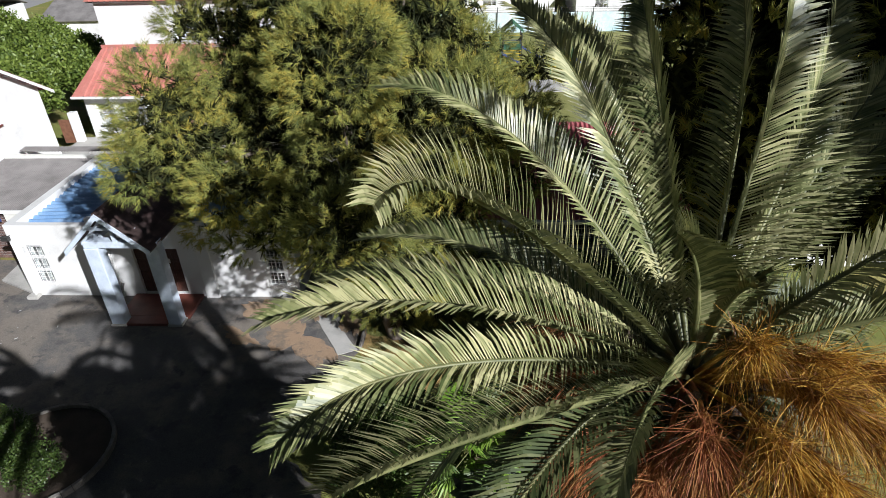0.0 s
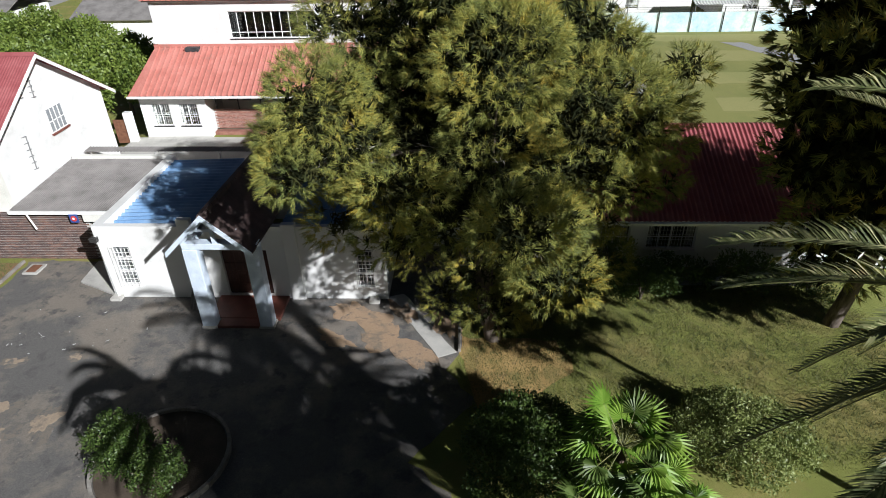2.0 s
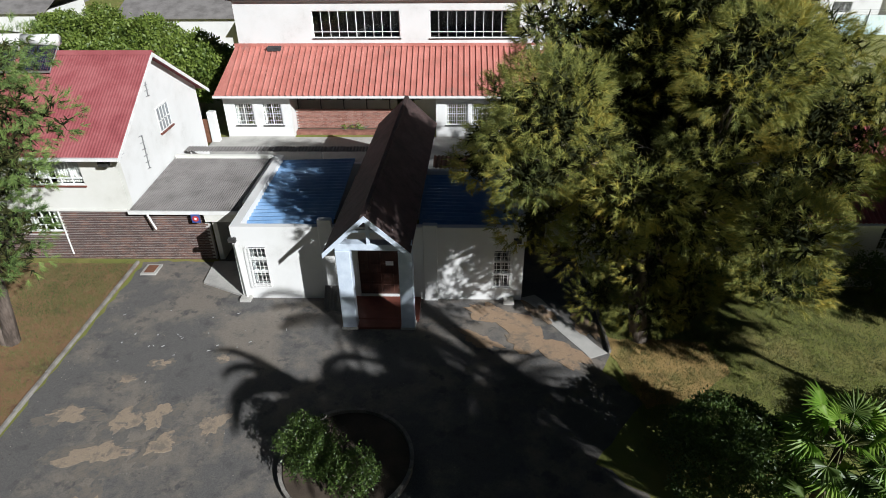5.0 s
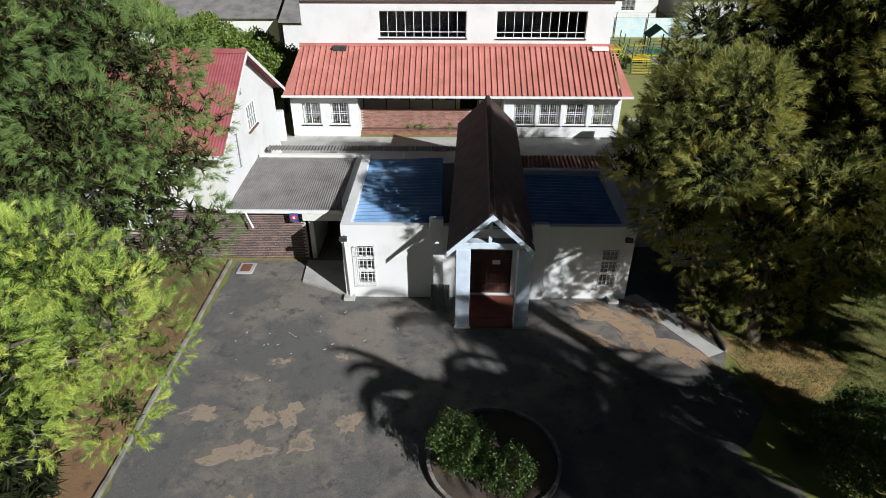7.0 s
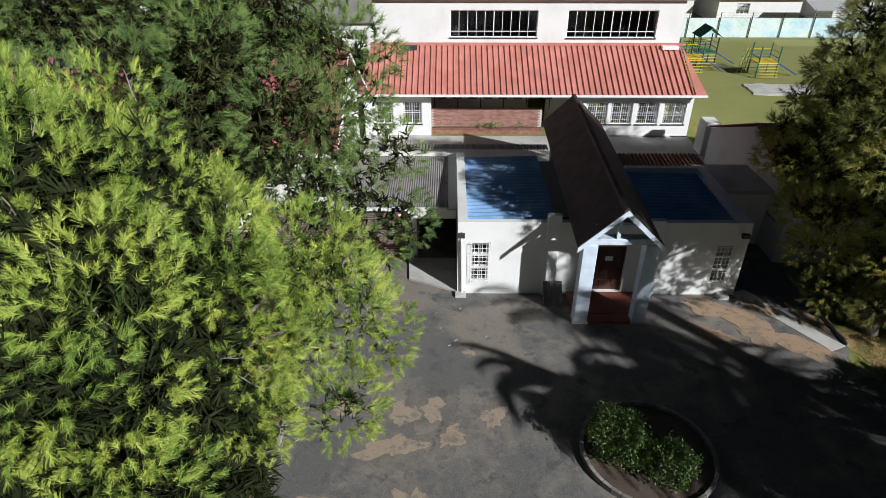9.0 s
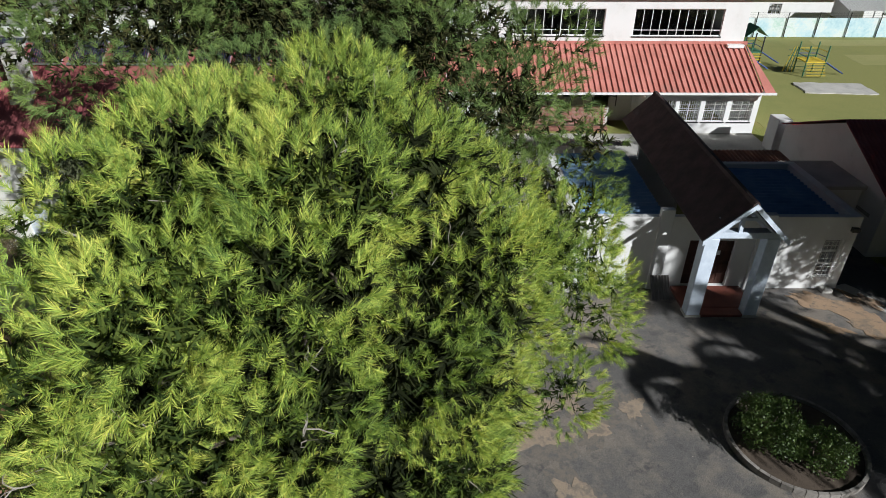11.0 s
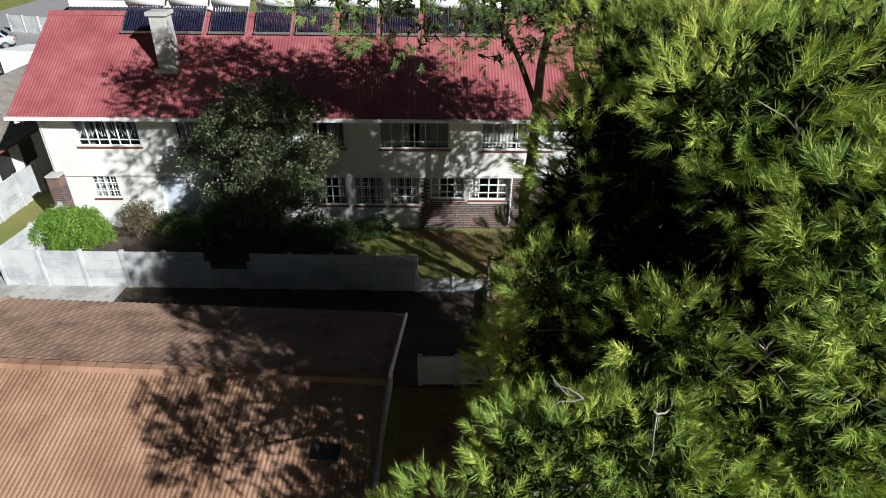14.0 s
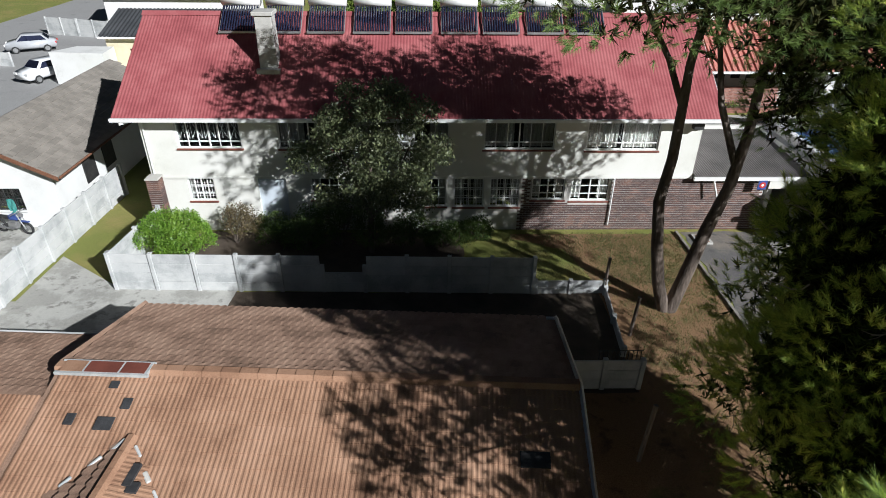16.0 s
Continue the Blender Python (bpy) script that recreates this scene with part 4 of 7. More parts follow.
# chimney
bm = boxes((-39.42, -38.78, 24.1, 24.75, 6.0, 8.35))
for v in bm.verts:
    if v.co.z < 7:
        v.co.x += 0.03 if v.co.x > -39 else -0.03
bevelled(bm, 0.02)
chimney = part("chimney", bm, CONCRETE, house, "weathered pale plastered chimney")
part("chimney_cap", bevelled(boxes((-39.5, -38.7, 24.02, 24.83, 8.35, 8.5)), 0.02), CONCRETE, chimney)
part("flashing", boxes((-39.55, -38.65, 23.9, 24.098, 6.22, 6.42)), METAL, chimney)

# solar water heaters along the ridge
def solar_heater(x):
    ob = empty("solar_water_heater", (x, 26.0, 7.5), "evacuated-tube solar water heater with white tank on the roof ridge", "solar heater", "solar heaters on the roof")
    n = 14
    for i in range(n):
        bm = bmesh.new()
        xx = x + 0.08 + 1.34 * i / (n - 1)
        bar(bm, (xx, 25.75, 7.52), (xx, 26.75, 8.28), 0.035, 6)
        part("glass_tube", bm, SOLAR, ob)
    bm = boxes((x, x + 1.5, 25.62, 25.72, 7.42, 7.50))
    bar(bm, (x + 0.02, 25.7, 7.46), (x + 0.02, 26.8, 8.26), 0.025)
    bar(bm, (x + 1.48, 25.7, 7.46), (x + 1.48, 26.8, 8.26), 0.025)
    bar(bm, (x + 0.1, 26.85, 7.95), (x + 0.1, 26.9, 8.5), 0.025)
    bar(bm, (x + 1.4, 26.85, 7.95), (x + 1.4, 26.9, 8.5), 0.025)
    part("rack", bm, METAL, ob)
    bm = bmesh.new()
    bar(bm, (x - 0.02, 26.9, 8.5), (x + 1.52, 26.9, 8.5), 0.24, 16)
    part("tank", bm, TRIM, ob, "white water tank", True)
    return ob


for x in (-41.35, -39.55, -37.8, -35.95, -34.25, -32.4, -30.7, -28.9, -27.2):
    solar_heater(x)

# brick pier at the house's corner
pier = empty("brick_pier", (-43.75, 22.2, 0), "square pier of brown brick at the corner of the house", "pier")
verts_rows = []
for k in range(30):
    z = 0.02 + 0.086 * k
    bm = boxes((-43.98, -43.5, 22.02, 22.5, z, z + 0.07))
    part("brick", bm, BRICK, pier)
part("mortar", boxes((-43.965, -43.515, 22.035, 22.485, 0, 2.6)), MORTAR, pier)
part("cap", boxes((-44.0, -43.48, 22.0, 22.52, 2.6, 2.66)), CONCRETE, pier)

# ---- white two-storey school building at the back ----
school = empty("school_building", (-12, 35.1, 0.92), "white two-storey school block with red ribbed lean-to roof", "building")
SX0, SX1, SY, SG = -22.4, -2.85, 35.1, 0.9
SW = [(-21.8, -20.66, 1.7, 3.05), (-20.12, -18.96, 1.7, 3.05), (-9.18, -7.86, 1.72, 3.05), (-7.68, -6.37, 1.72, 3.05), (-6.12, -4.81, 1.72, 3.05), (-4.53, -3.2, 1.72, 3.05)]
part("wall", wall_y(SY, SY + 0.24, SX0, -18.4, 0.8, 3.9, SW[:2]), WHITE, school)
part("wall", wall_y(SY, SY + 0.24, -9.75, SX1, 0.8, 3.9, SW[2:]), WHITE, school)
part("wall", boxes((SX0, SX0 + 0.24, SY + 0.24, 38.2, 0.8, 3.8), (SX1 - 0.24, SX1, SY + 0.24, 38.2, 0.8, 3.8)), WHITE, school)
for x in (-18.64, -9.75):
    part("wall", boxes((x, x + 0.24, SY + 0.24, 38.2, 0.8, 3.8)), WHITE, school)
for x0, x1 in ((SX0 - 0.03, -18.4), (-9.75, SX1 + 0.03)):
    part("plinth", boxes((x0, x1, SY - 0.04, SY - 0.003, 0.8, 1.0)), CONCRETE, school)
part("veranda_back_wall", wall_y(37.6, 37.8, -18.4, -9.75, 0.8, 5.0, [(-12.3, -11.2, 0.95, 2.9)]), CREAM, school)
part("veranda_brick_core", boxes((-18.38, -11.6, 36.05, 36.22, 0.9, 2.36)), MORTAR, school)
part("brick_ledge", boxes((-18.38, -11.6, 35.55, 35.95, 0.9, 1.12)), REDBRICK, school)
part("flower_bed", boxes((-18.38, -11.6, 35.95, 36.02, 0.9, 1.2)), SOIL, school)
# window blocks in the unlit-room colour
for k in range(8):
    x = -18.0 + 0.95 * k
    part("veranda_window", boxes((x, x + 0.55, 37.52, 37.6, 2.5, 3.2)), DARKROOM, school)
for k in range(6):
    x = -18.2 + 1.4 * k
    bm = bmesh.new()
    bar(bm, (x, 36.1, 2.36), (x, 36.1, 3.75), 0.035, 6)
    part("post", bm, BLACK, school)
for a, b, c, d in SW:
    window(school, a, b, c, d, SY, 2, (0.5,), TRIM, "grid", 0.25, BLACK)
sheet("lean_to_roof", (-22.15, 38.28, 5.64), (19.1, 0, 0), (0, -3.85, -1.95), SALMON, school, "faded red ribbed lean-to roof", 0.345, 0.085, "rib")
for tri in (((-22.15, 38.28, 5.645), (-22.62, 34.43, 3.70), (-22.15, 34.43, 3.70)), ((-3.06, 38.28, 5.645), (-3.06, 34.43, 3.70), (-2.42, 34.43, 3.70))):
    bm = bmesh.new()
    vs = [bm.verts.new(p) for p in tri]
    lo = [bm.verts.new((p[0], p[1], p[2] - 0.04)) for p in tri]
    bm.faces.new(vs)
    bm.faces.new(lo[::-1])
    for i in range(3):
        bm.faces.new((vs[i], lo[i], lo[(i + 1) % 3], vs[(i + 1) % 3]))
    bmesh.ops.recalc_face_normals(bm, faces=bm.faces[:])
    part("roof_end", bm, SALMON, school)
part("gutter", boxes((-22.65, -2.4, 34.33, 34.44, 3.58, 3.70)), TRIM, school, "white gutter")
part("soffit", boxes((-22.5, -2.6, 34.45, SY - 0.002, 3.55, 3.58)), TRIM, school)
part("flashing", boxes((-22.2, -3.0, 38.16, 38.275, 5.6, 5.78)), SALMON, school)
UWIN = [(-17.28, -11.98, 6.08, 7.65), (-10.19, -4.76, 6.06, 7.65)]
part("upper_wall", wall_y(38.28, 38.55, -21.95, -3.23, 3.5, 8.25, UWIN), WHITE, school, "plain white upper wall")
part("upper_wall", boxes((-21.95, -21.7, 38.55, 47, 0.8, 8.25), (-3.48, -3.23, 38.55, 47, 0.8, 8.25), (-21.7, -3.48, 46.75, 47, 0.8, 8.25)), WHITE, school)
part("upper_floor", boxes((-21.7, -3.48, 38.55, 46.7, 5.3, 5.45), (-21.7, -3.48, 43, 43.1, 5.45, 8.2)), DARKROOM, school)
for a, b, c, d in UWIN:
    window(school, a, b, c, d, 38.28, 10, (0.22,), TRIM, "", 0, BLACK, 0.1)
bm = bmesh.new()
for i in range(12):
    box(bm, -22.2 + 1.62 * i, -22.2 + 1.62 * i + 1.6, 38.0, 47.3, 8.25, 8.33)
part("flat_roof", bm, GREYROOF, school)
sheet("roof_sheet", (-22.3, 42.6, 9.6), (19.6, 0, 0), (0, -4.7, -1.25), SALMON, school, "", 0.345, 0.05, "rib")
sheet("roof_sheet", (-22.3, 42.6, 9.6), (19.6, 0, 0), (0, 4.7, -1.25), SALMON, school, "", 0.345, 0.05, "rib")
part("tar_patch", boxes((-20.1, -19.3, 37.72, 38.2, 5.44, 5.66)), TAR, school)
part("skylight_panel", boxes((-4.35, -3.35, 37.75, 38.15, 5.48, 5.66)), TRIM, school, "pale translucent roof panel")

for i in range(24):
    x, y = -18.6 + _rng.gauss(0, 1.4), 17.2 + _rng.gauss(0, 0.9)
    if x > -21.8 and y < 19.3:
        blotch("paint_splash", x, y, 0.02 + 0.05 * _rng.random(), 0.008 + 0.014 * _rng.random(), _rng.random() * 3, PRECAST, "small white splash on the asphalt", 0.026, 300 + i)

# gate between the house and the school
gate = empty("garden_gate", (-22.96, 34.32, 0.8), "rusty brown steel gate with a white pillar between the buildings", "gate")
part("pillar", bevelled(boxes((-22.96 - 0.25, -22.96 + 0.2, 34.32, 34.32 + 0.4, 0.7, 2.75)), 0.02), WHITE, gate)
part("gate_leaf", boxes((-22.96 - 1.0, -22.96 - 0.27, 34.32 + 0.1, 34.32 + 0.15, 0.85, 2.3)), RUST, gate, "rusty brown sheet gate leaf")


# ---- right-hand hall with dark red roof ----
hall = empty("red_roof_hall", (8, 22, 0), "long low hall with white walls and dark red corrugated roof", "building")
LX0, LX1 = -3.2, 32.0
HW = [(2.6, 3.9, 0.9, 2.0), (4.6, 6.6, 0.9, 2.0), (9.0, 10.4, 0.9, 2.0)]
part("wall", wall_y(22.3, 22.55, LX0, LX1, 0, 2.5, HW), WHITE, hall)
bm = bmesh.new()
prism(bm, [(22.55, 0), (31.2, 0), (31.2, 2.9), (26.4, 4.72), (22.55, 2.95)], "x", LX0, LX0 + 0.25)
part("gable_wall", bm, WHITE, hall, "stained white gable wall")
part("wall", boxes((LX1 - 0.25, LX1, 22.55, 31.2, 0, 2.9), (LX0 + 0.25, LX1 - 0.25, 30.95, 31.2, 0, 2.9)), WHITE, hall)
part("inner_wall", boxes((LX0 + 0.3, LX1 - 0.3, 25, 25.1, 0, 2.7)), DARKROOM, hall)
sheet("roof_sheet", (LX0 - 0.15, 26.5, 4.82), (LX1 - LX0, 0, 0), (0, -4.85, -2.25), MAROON, hall, "shaded dark red roof slope", 0.2, 0.035)
sheet("roof_sheet", (LX0 - 0.15, 26.5, 4.82), (LX1 - LX0, 0, 0), (0, 4.9, -1.9), MAROON, hall, "", 0.2, 0.035)
part("gutter", boxes((LX0 - 0.15, LX1, 21.52, 21.64, 2.42, 2.54)), TRIM, hall, "white gutter")
for a, b, c, d in HW:
    window(hall, a, b, c, d, 22.3, 4, (0.5,), TRIM, "grid", 0.3, WHITE)
part("wall_stay", boxes((LX0 - 0.03, LX0 - 0.002, 23.0, 24.0, 1.6, 1.75)), METAL, hall)
slab("hall_path", [(1.5, 20.9), (1.5, 21.5), (11, 21.7), (11, 21.0)], 0.0, 0.03, CONCRETE, "pale concrete path along the hall", "path", jag=0.03)

shed = empty("side_room", (-4.6, 24, 0), "small flat-roofed room between office and hall", "building")
part("wall", wall_y(23.9, 24.1, -5.7, -3.25, 0, 2.6, [(-5.3, -4.5, 0.0, 2.0)]), WHITE, shed)
part("roof_slab", boxes((-5.86, -3.22, 23.7, 26.6, 2.6, 2.76)), CONCRETE, shed)
part("room_back", boxes((-5.7, -3.25, 26.0, 26.1, 0, 2.6)), DARKROOM, shed)
tank = tagged(part("red_container", bevelled(boxes((-2.15, -0.85, 32.0, 33.4, 0.93, 2.3)), 0.03), REDPAINT), "red painted metal container beside the paving", "container")
bm = bmesh.new()
box(bm, -3.1, -2.3, 32.1, 33.2, 0.93, 2.85, None)
tagged(part("white_cabinet", bevelled(bm, 0.03), WHITE), "white painted block standing by the red container", "cabinet")

# ---- boundary walls of precast panels ----
def panel_wall(name, a, b, height, panels, label, slots=3, low=()):
    owner = empty(name, (a[0], a[1], 0), label, "wall", kind="structure")
    a, b = Vector((*a, 0)), Vector((*b, 0))
    d = (b - a) / panels
    t = math.degrees(math.atan2(d.y, d.x))
    rng = random.Random(len(name))
    for i in range(panels + 1):
        m = pose(*(a + d * i), 0, 0, t)
        h = height + 0.05 if (i not in low and i - 1 not in low) else height * 0.75
        part("post", bevelled(boxes((-0.07, 0.07, -0.08, 0.08, -0.05, h)), 0.012), PRECAST, owner).matrix_basis = m
    for i in range(panels):
        top = height if i not in low else height * 0.55
        n = slots if i not in low else max(1, int(slots * 0.6))
        for k in range(n):
            z0, z1 = top * k / n, top * (k + 1) / n - 0.008
            m = pose(*(a + d * i), 0, 0, t) @ pose(0, rng.uniform(-0.006, 0.006), 0)
            part("panel", bevelled(boxes((0.075, d.length - 0.075, -0.028, 0.028, z0, z1)), 0.008), PRECAST, owner).matrix_basis = m
    return owner


panel_wall("boundary_wall_south", (-44.1, 18.35), (-29.2, 18.0), 1.5, 10, "precast concrete panel wall, one bay lowered", 4, (5,))
panel_wall("boundary_wall_low", (-29.1, 18.0), (-26.6, 18.0), 0.55, 2, "low broken-down end of the panel wall", 2)
panel_wall("boundary_wall_side", (-44.1, 18.45), (-43.75, 22.0), 1.5, 2, "short side wall of pale panels", 4)
panel_wall("boundary_wall_west", (-47.6, 15.8), (-47.15, 26.2), 1.5, 7, "pale precast wall along the neighbour's yard", 4)
panel_wall("gate_wall", (-28.95, 13.2), (-26.8, 13.2), 1.07, 2, "short pale panel wall beside the tiled house", 3)
panel_wall("boundary_wall_lane", (-26.6, 17.9), (-26.85, 14.6), 0.35, 2, "low remains of a panel wall", 1)
rail = empty("iron_railing", (-27, 13.6, 0), "low iron railing behind the panel wall", "railing")
bm = bmesh.new()
for i in range(11):
    x = -28.0 + 0.12 * i
    bar(bm, (x, 13.45, 0.6), (x, 13.45, 1.2), 0.012)
bar(bm, (-28.05, 13.45, 1.2), (-26.75, 13.45, 1.2), 0.018)
part("bars", bm, BLACK, rail)
for x, y, z, lean in ((-26.62, 17.95, 1.5, 0.03), (-26.35, 15.6, 1.5, 0.10), (-27.55, 10.6, 1.9, 0.12)):
    bm = bmesh.new()
    bar(bm, (x, y, -0.05), (x + lean, y + 0.05, z), 0.06, 6)
    tagged(part("old_post", bm, BARK), "old leaning wooden post in bare soil", "post", "posts along the lane")

# ---- tiled house in front ----
TH = pose(-29.6, 10.0, 0, 0, 0, -3.4)


def th(x, y, z):
    return TH @ Vector((x, y, z))


bungalow = empty("tiled_bungalow", (-35, 10, 0), "low house with concrete roof tiles, coloured brown in shade and orange in sun", "house")
BZ, BE, BL = 3.22, 2.26, -11.6
bm = bmesh.new()
for y0, y1, z0, z1 in ((0, 3.6, BZ, BE), (0, -6.4, BZ, BZ - 1.75)):
    vs = [bm.verts.new(th(*p)) for p in ((0, y0, z0 - 0.05), (BL, y0, z0 - 0.05), (BL, y1, z1 - 0.05), (0, y1, z1 - 0.05))]
    lo = [bm.verts.new(v.co - Vector((0, 0, 0.08))) for v in vs]
    bm.faces.new(vs)
    bm.faces.new(lo[::-1])
    for i in range(4):
        bm.faces.new((vs[i], lo[i], lo[(i + 1) % 4], vs[(i + 1) % 4]))
bmesh.ops.recalc_face_normals(bm, faces=bm.faces[:])
part("roof_deck", bm, TILE, bungalow)
bm = bmesh.new()
box(bm, BL + 0.3, -0.35, -6.0, 3.2, 0, 1.45, TH)
part("wall", bm, CREAM, bungalow)
bm = bmesh.new()
prism(bm, [(-6.0, 1.0), (3.2, 1.0), (3.2, 2.2), (0, 3.05), (-6.0, 1.45)], "x", -0.55, -0.36)
for v in bm.verts:
    v.co = TH @ v.co
part("gable_wall", bm, CREAM, bungalow)
for y0, z0, y1, z1 in ((0, BZ, 3.65, BE), (0, BZ, -6.4, BZ - 1.75)):
    bm = bmesh.new()
    bar(bm, th(0.04, y0, z0 + 0.0), th(0.04, y1, z1 + 0.0), 0.06)
    part("verge", bm, METAL, bungalow)
bm = bmesh.new()
bar(bm, th(BL + 0.02, 0.1, BZ + 0.02), th(BL + 0.02, 3.7, BE + 0.03), 0.07)
part("verge", bm, TILE, bungalow, "brown mortared verge")
bm = bmesh.new()
bar(bm, th(BL, 3.66, BE - 0.05), th(0.02, 3.66, BE - 0.05), 0.05, 6)
part("gutter", bm, TRIM, bungalow)
for i in range(28):
    bm = bmesh.new()
    x = BL + (0 - BL) * i / 28
    prism_pts = [(-0.17, BZ - 0.03), (-0.09, BZ + 0.075), (0.09, BZ + 0.075), (0.17, BZ - 0.03)]
    prism(bm, prism_pts, "x", x, x + 0.43)
    bm.transform(TH)
    part("ridge_tile", bm, TILEORANGE, bungalow)
# lower wing at the far end
for name, rows in (("wing_roof_deck", ((-0.72, 3.0), (2.45, 2.12))), ("wing_roof_deck", ((-0.72, 3.0), (-6.4, BZ - 1.77)))):
    (y0, z0), (y1, z1) = rows
    bm = bmesh.new()
    vs = [bm.verts.new(th(*p)) for p in ((BL, y0, z0 - 0.02), (BL - 9, y0, z0 - 0.02), (BL - 9, y1, z1 - 0.02), (BL, y1, z1 - 0.02))]
    lo = [bm.verts.new(v.co - Vector((0, 0, 0.1))) for v in vs]
    bm.faces.new(vs)
    bm.faces.new(lo[::-1])
    for i in range(4):
        bm.faces.new((vs[i], lo[i], lo[(i + 1) % 4], vs[(i + 1) % 4]))
    bmesh.ops.recalc_face_normals(bm, faces=bm.faces[:])
    part(name, bm, TILE, bungalow)
bm = bmesh.new()
box(bm, BL - 8.6, BL, -6.0, 2.1, 0, 1.4, TH)
part("wing_wall", bm, CREAM, bungalow)
bm = bmesh.new()
bar(bm, th(BL - 9, 2.5, 2.08), th(BL, 2.5, 2.08), 0.03, 6)
part("gutter", bm, PRECAST, bungalow)
bm = bmesh.new()
prism(bm, [(-6.0, 0), (3.3, 0), (3.3, 2.15), (0, 3.08), (-6.0, 1.40)], "x", BL + 0.02, BL + 0.2)
for v in bm.verts:
    v.co = TH @ v.co
part("gable_wall", bm, CREAM, bungalow)
# white-edged repair on the ridge
for x0, x1, mat_ in ((-11.4, -10.9, TILEORANGE), (-10.85, -10.1, REDTILE), (-10.05, -9.5, REDTILE)):
    bm = bmesh.new()
    box(bm, x0, x1, -0.24, 0.1, BZ + 0.075, BZ + 0.1, TH)
    part("repaired_ridge_tile", bm, mat_, bungalow)
bm = bmesh.new()
for r in ((-11.5, -9.4, -0.30, -0.24), (-11.5, -9.4, 0.1, 0.14), (-10.9, -10.85, -0.24, 0.1), (-10.1, -10.05, -0.24, 0.1), (-9.5, -9.44, -0.24, 0.1)):
    box(bm, r[0], r[1], r[2], r[3], BZ + 0.02, BZ + 0.092, TH)
part("white_sealant", bm, PRECAST, bungalow)
# small cross gable
GX, GY, GZ = -9.25, -1.59, 2.82
for side, mat_ in ((-1, TILE), (1, TILEORANGE)):
    bm = bmesh.new()
    vs = [bm.verts.new(th(*p)) for p in ((GX, GY, GZ - 0.03), (GX + side * 4.0, GY - 1.13 * 4.0, GZ - 0.03 - 0.31 * 4.0), (GX, -6.3, GZ - 0.03))]
    lo = [bm.verts.new(v.co - Vector((0, 0, 0.05))) for v in vs]
    bm.faces.new(vs)
    bm.faces.new(lo[::-1])
    for k in range(3):
        bm.faces.new((vs[k], lo[k], lo[(k + 1) % 3], vs[(k + 1) % 3]))
    bmesh.ops.recalc_face_normals(bm, faces=bm.faces[:])
    part("cross_gable_deck", bm, mat_, bungalow)
for i in range(11):
    y = GY + 0.05 - 0.42 * i
    bm = bmesh.new()
    prism(bm, [(GX - 0.13, GZ - 0.03), (GX - 0.06, GZ + 0.06), (GX + 0.06, GZ + 0.06), (GX + 0.13, GZ - 0.03)], "y", y - 0.43, y)
    bm.transform(TH)
    part("gable_ridge_tile", bm, TILEORANGE, bungalow)
for x, y, w, d in ((GX + 0.32, -2.15, 0.16, 0.5), (GX + 0.42, -2.55, 0.22, 0.22), (GX + 0.36, -2.95, 0.2, 0.22)):
    bm = bmesh.new()
    box(bm, x, x + w, y - d, y, GZ - 0.31 * (x - GX) - 0.02, GZ - 0.31 * (x - GX) + 0.035, TH)
    part("tar_repair", bm, TAR, bungalow, "black tar repair on the tiles")

for k, (x, y, w, d, turn) in enumerate(((-9.42, -1.75, 0.10, 0.34, 38), (-9.75, -2.1, 0.08, 0.30, 40), (-10.15, -2.5, 0.07, 0.26, 42), (-9.0, -1.85, 0.06, 0.30, -42), (-8.62, -2.35, 0.10, 0.26, -42), (-8.3, -2.7, 0.06, 0.3, -42))):
    bm = bmesh.new()
    zz = BZ - 1.75 / 6.4 * -y
    box(bm, -w / 2, w / 2, -d / 2, d / 2, 0.02, 0.075, TH @ pose(x, y, zz, 0, 0, -turn) @ pose(0, 0, 0, 15.3))
    part("mortar_smear", bevelled(bm, 0.02), PRECAST if k != 4 else CONCRETE, bungalow, "pale mortar smear along the valley")

# ---- neighbour's house with grey tile roof ----
nb = empty("grey_roof_house", (-52, 27, 0), "white neighbouring house with a weathered grey tile roof", "house")
part("wall", wall_y(23.0, 23.2, -53.6, -48.2, 0, 2.4, [(-51.2, -49.7, 0.8, 1.8)]), WHITE, nb)
part("wall", boxes((-48.4, -48.2, 23.2, 33.5, 0, 2.4)), WHITE, nb)
bm = bmesh.new()
prism(bm, [(-53.6, 2.4), (-48.2, 2.4), (-50.9, 3.95)], "y", 23.0, 23.2)
part("gable_wall", bm, WHITE, nb)
part("inner_wall", boxes((-53.6, -48.4, 25, 25.1, 0, 2.4)), DARKROOM, nb)
window(nb, -51.2, -49.7, 0.8, 1.8, 23.0, 4, (0.5,), BLACK, "grid", 0.0, WHITE)
for y, z in ((25.2, 1.5), (27.0, 1.5)):
    bm = boxes((-48.19, -48.15, y, y + 1.0, 1.0, 2.1))
    part("side_window", bm, BLACK, nb, "dark barred side window")
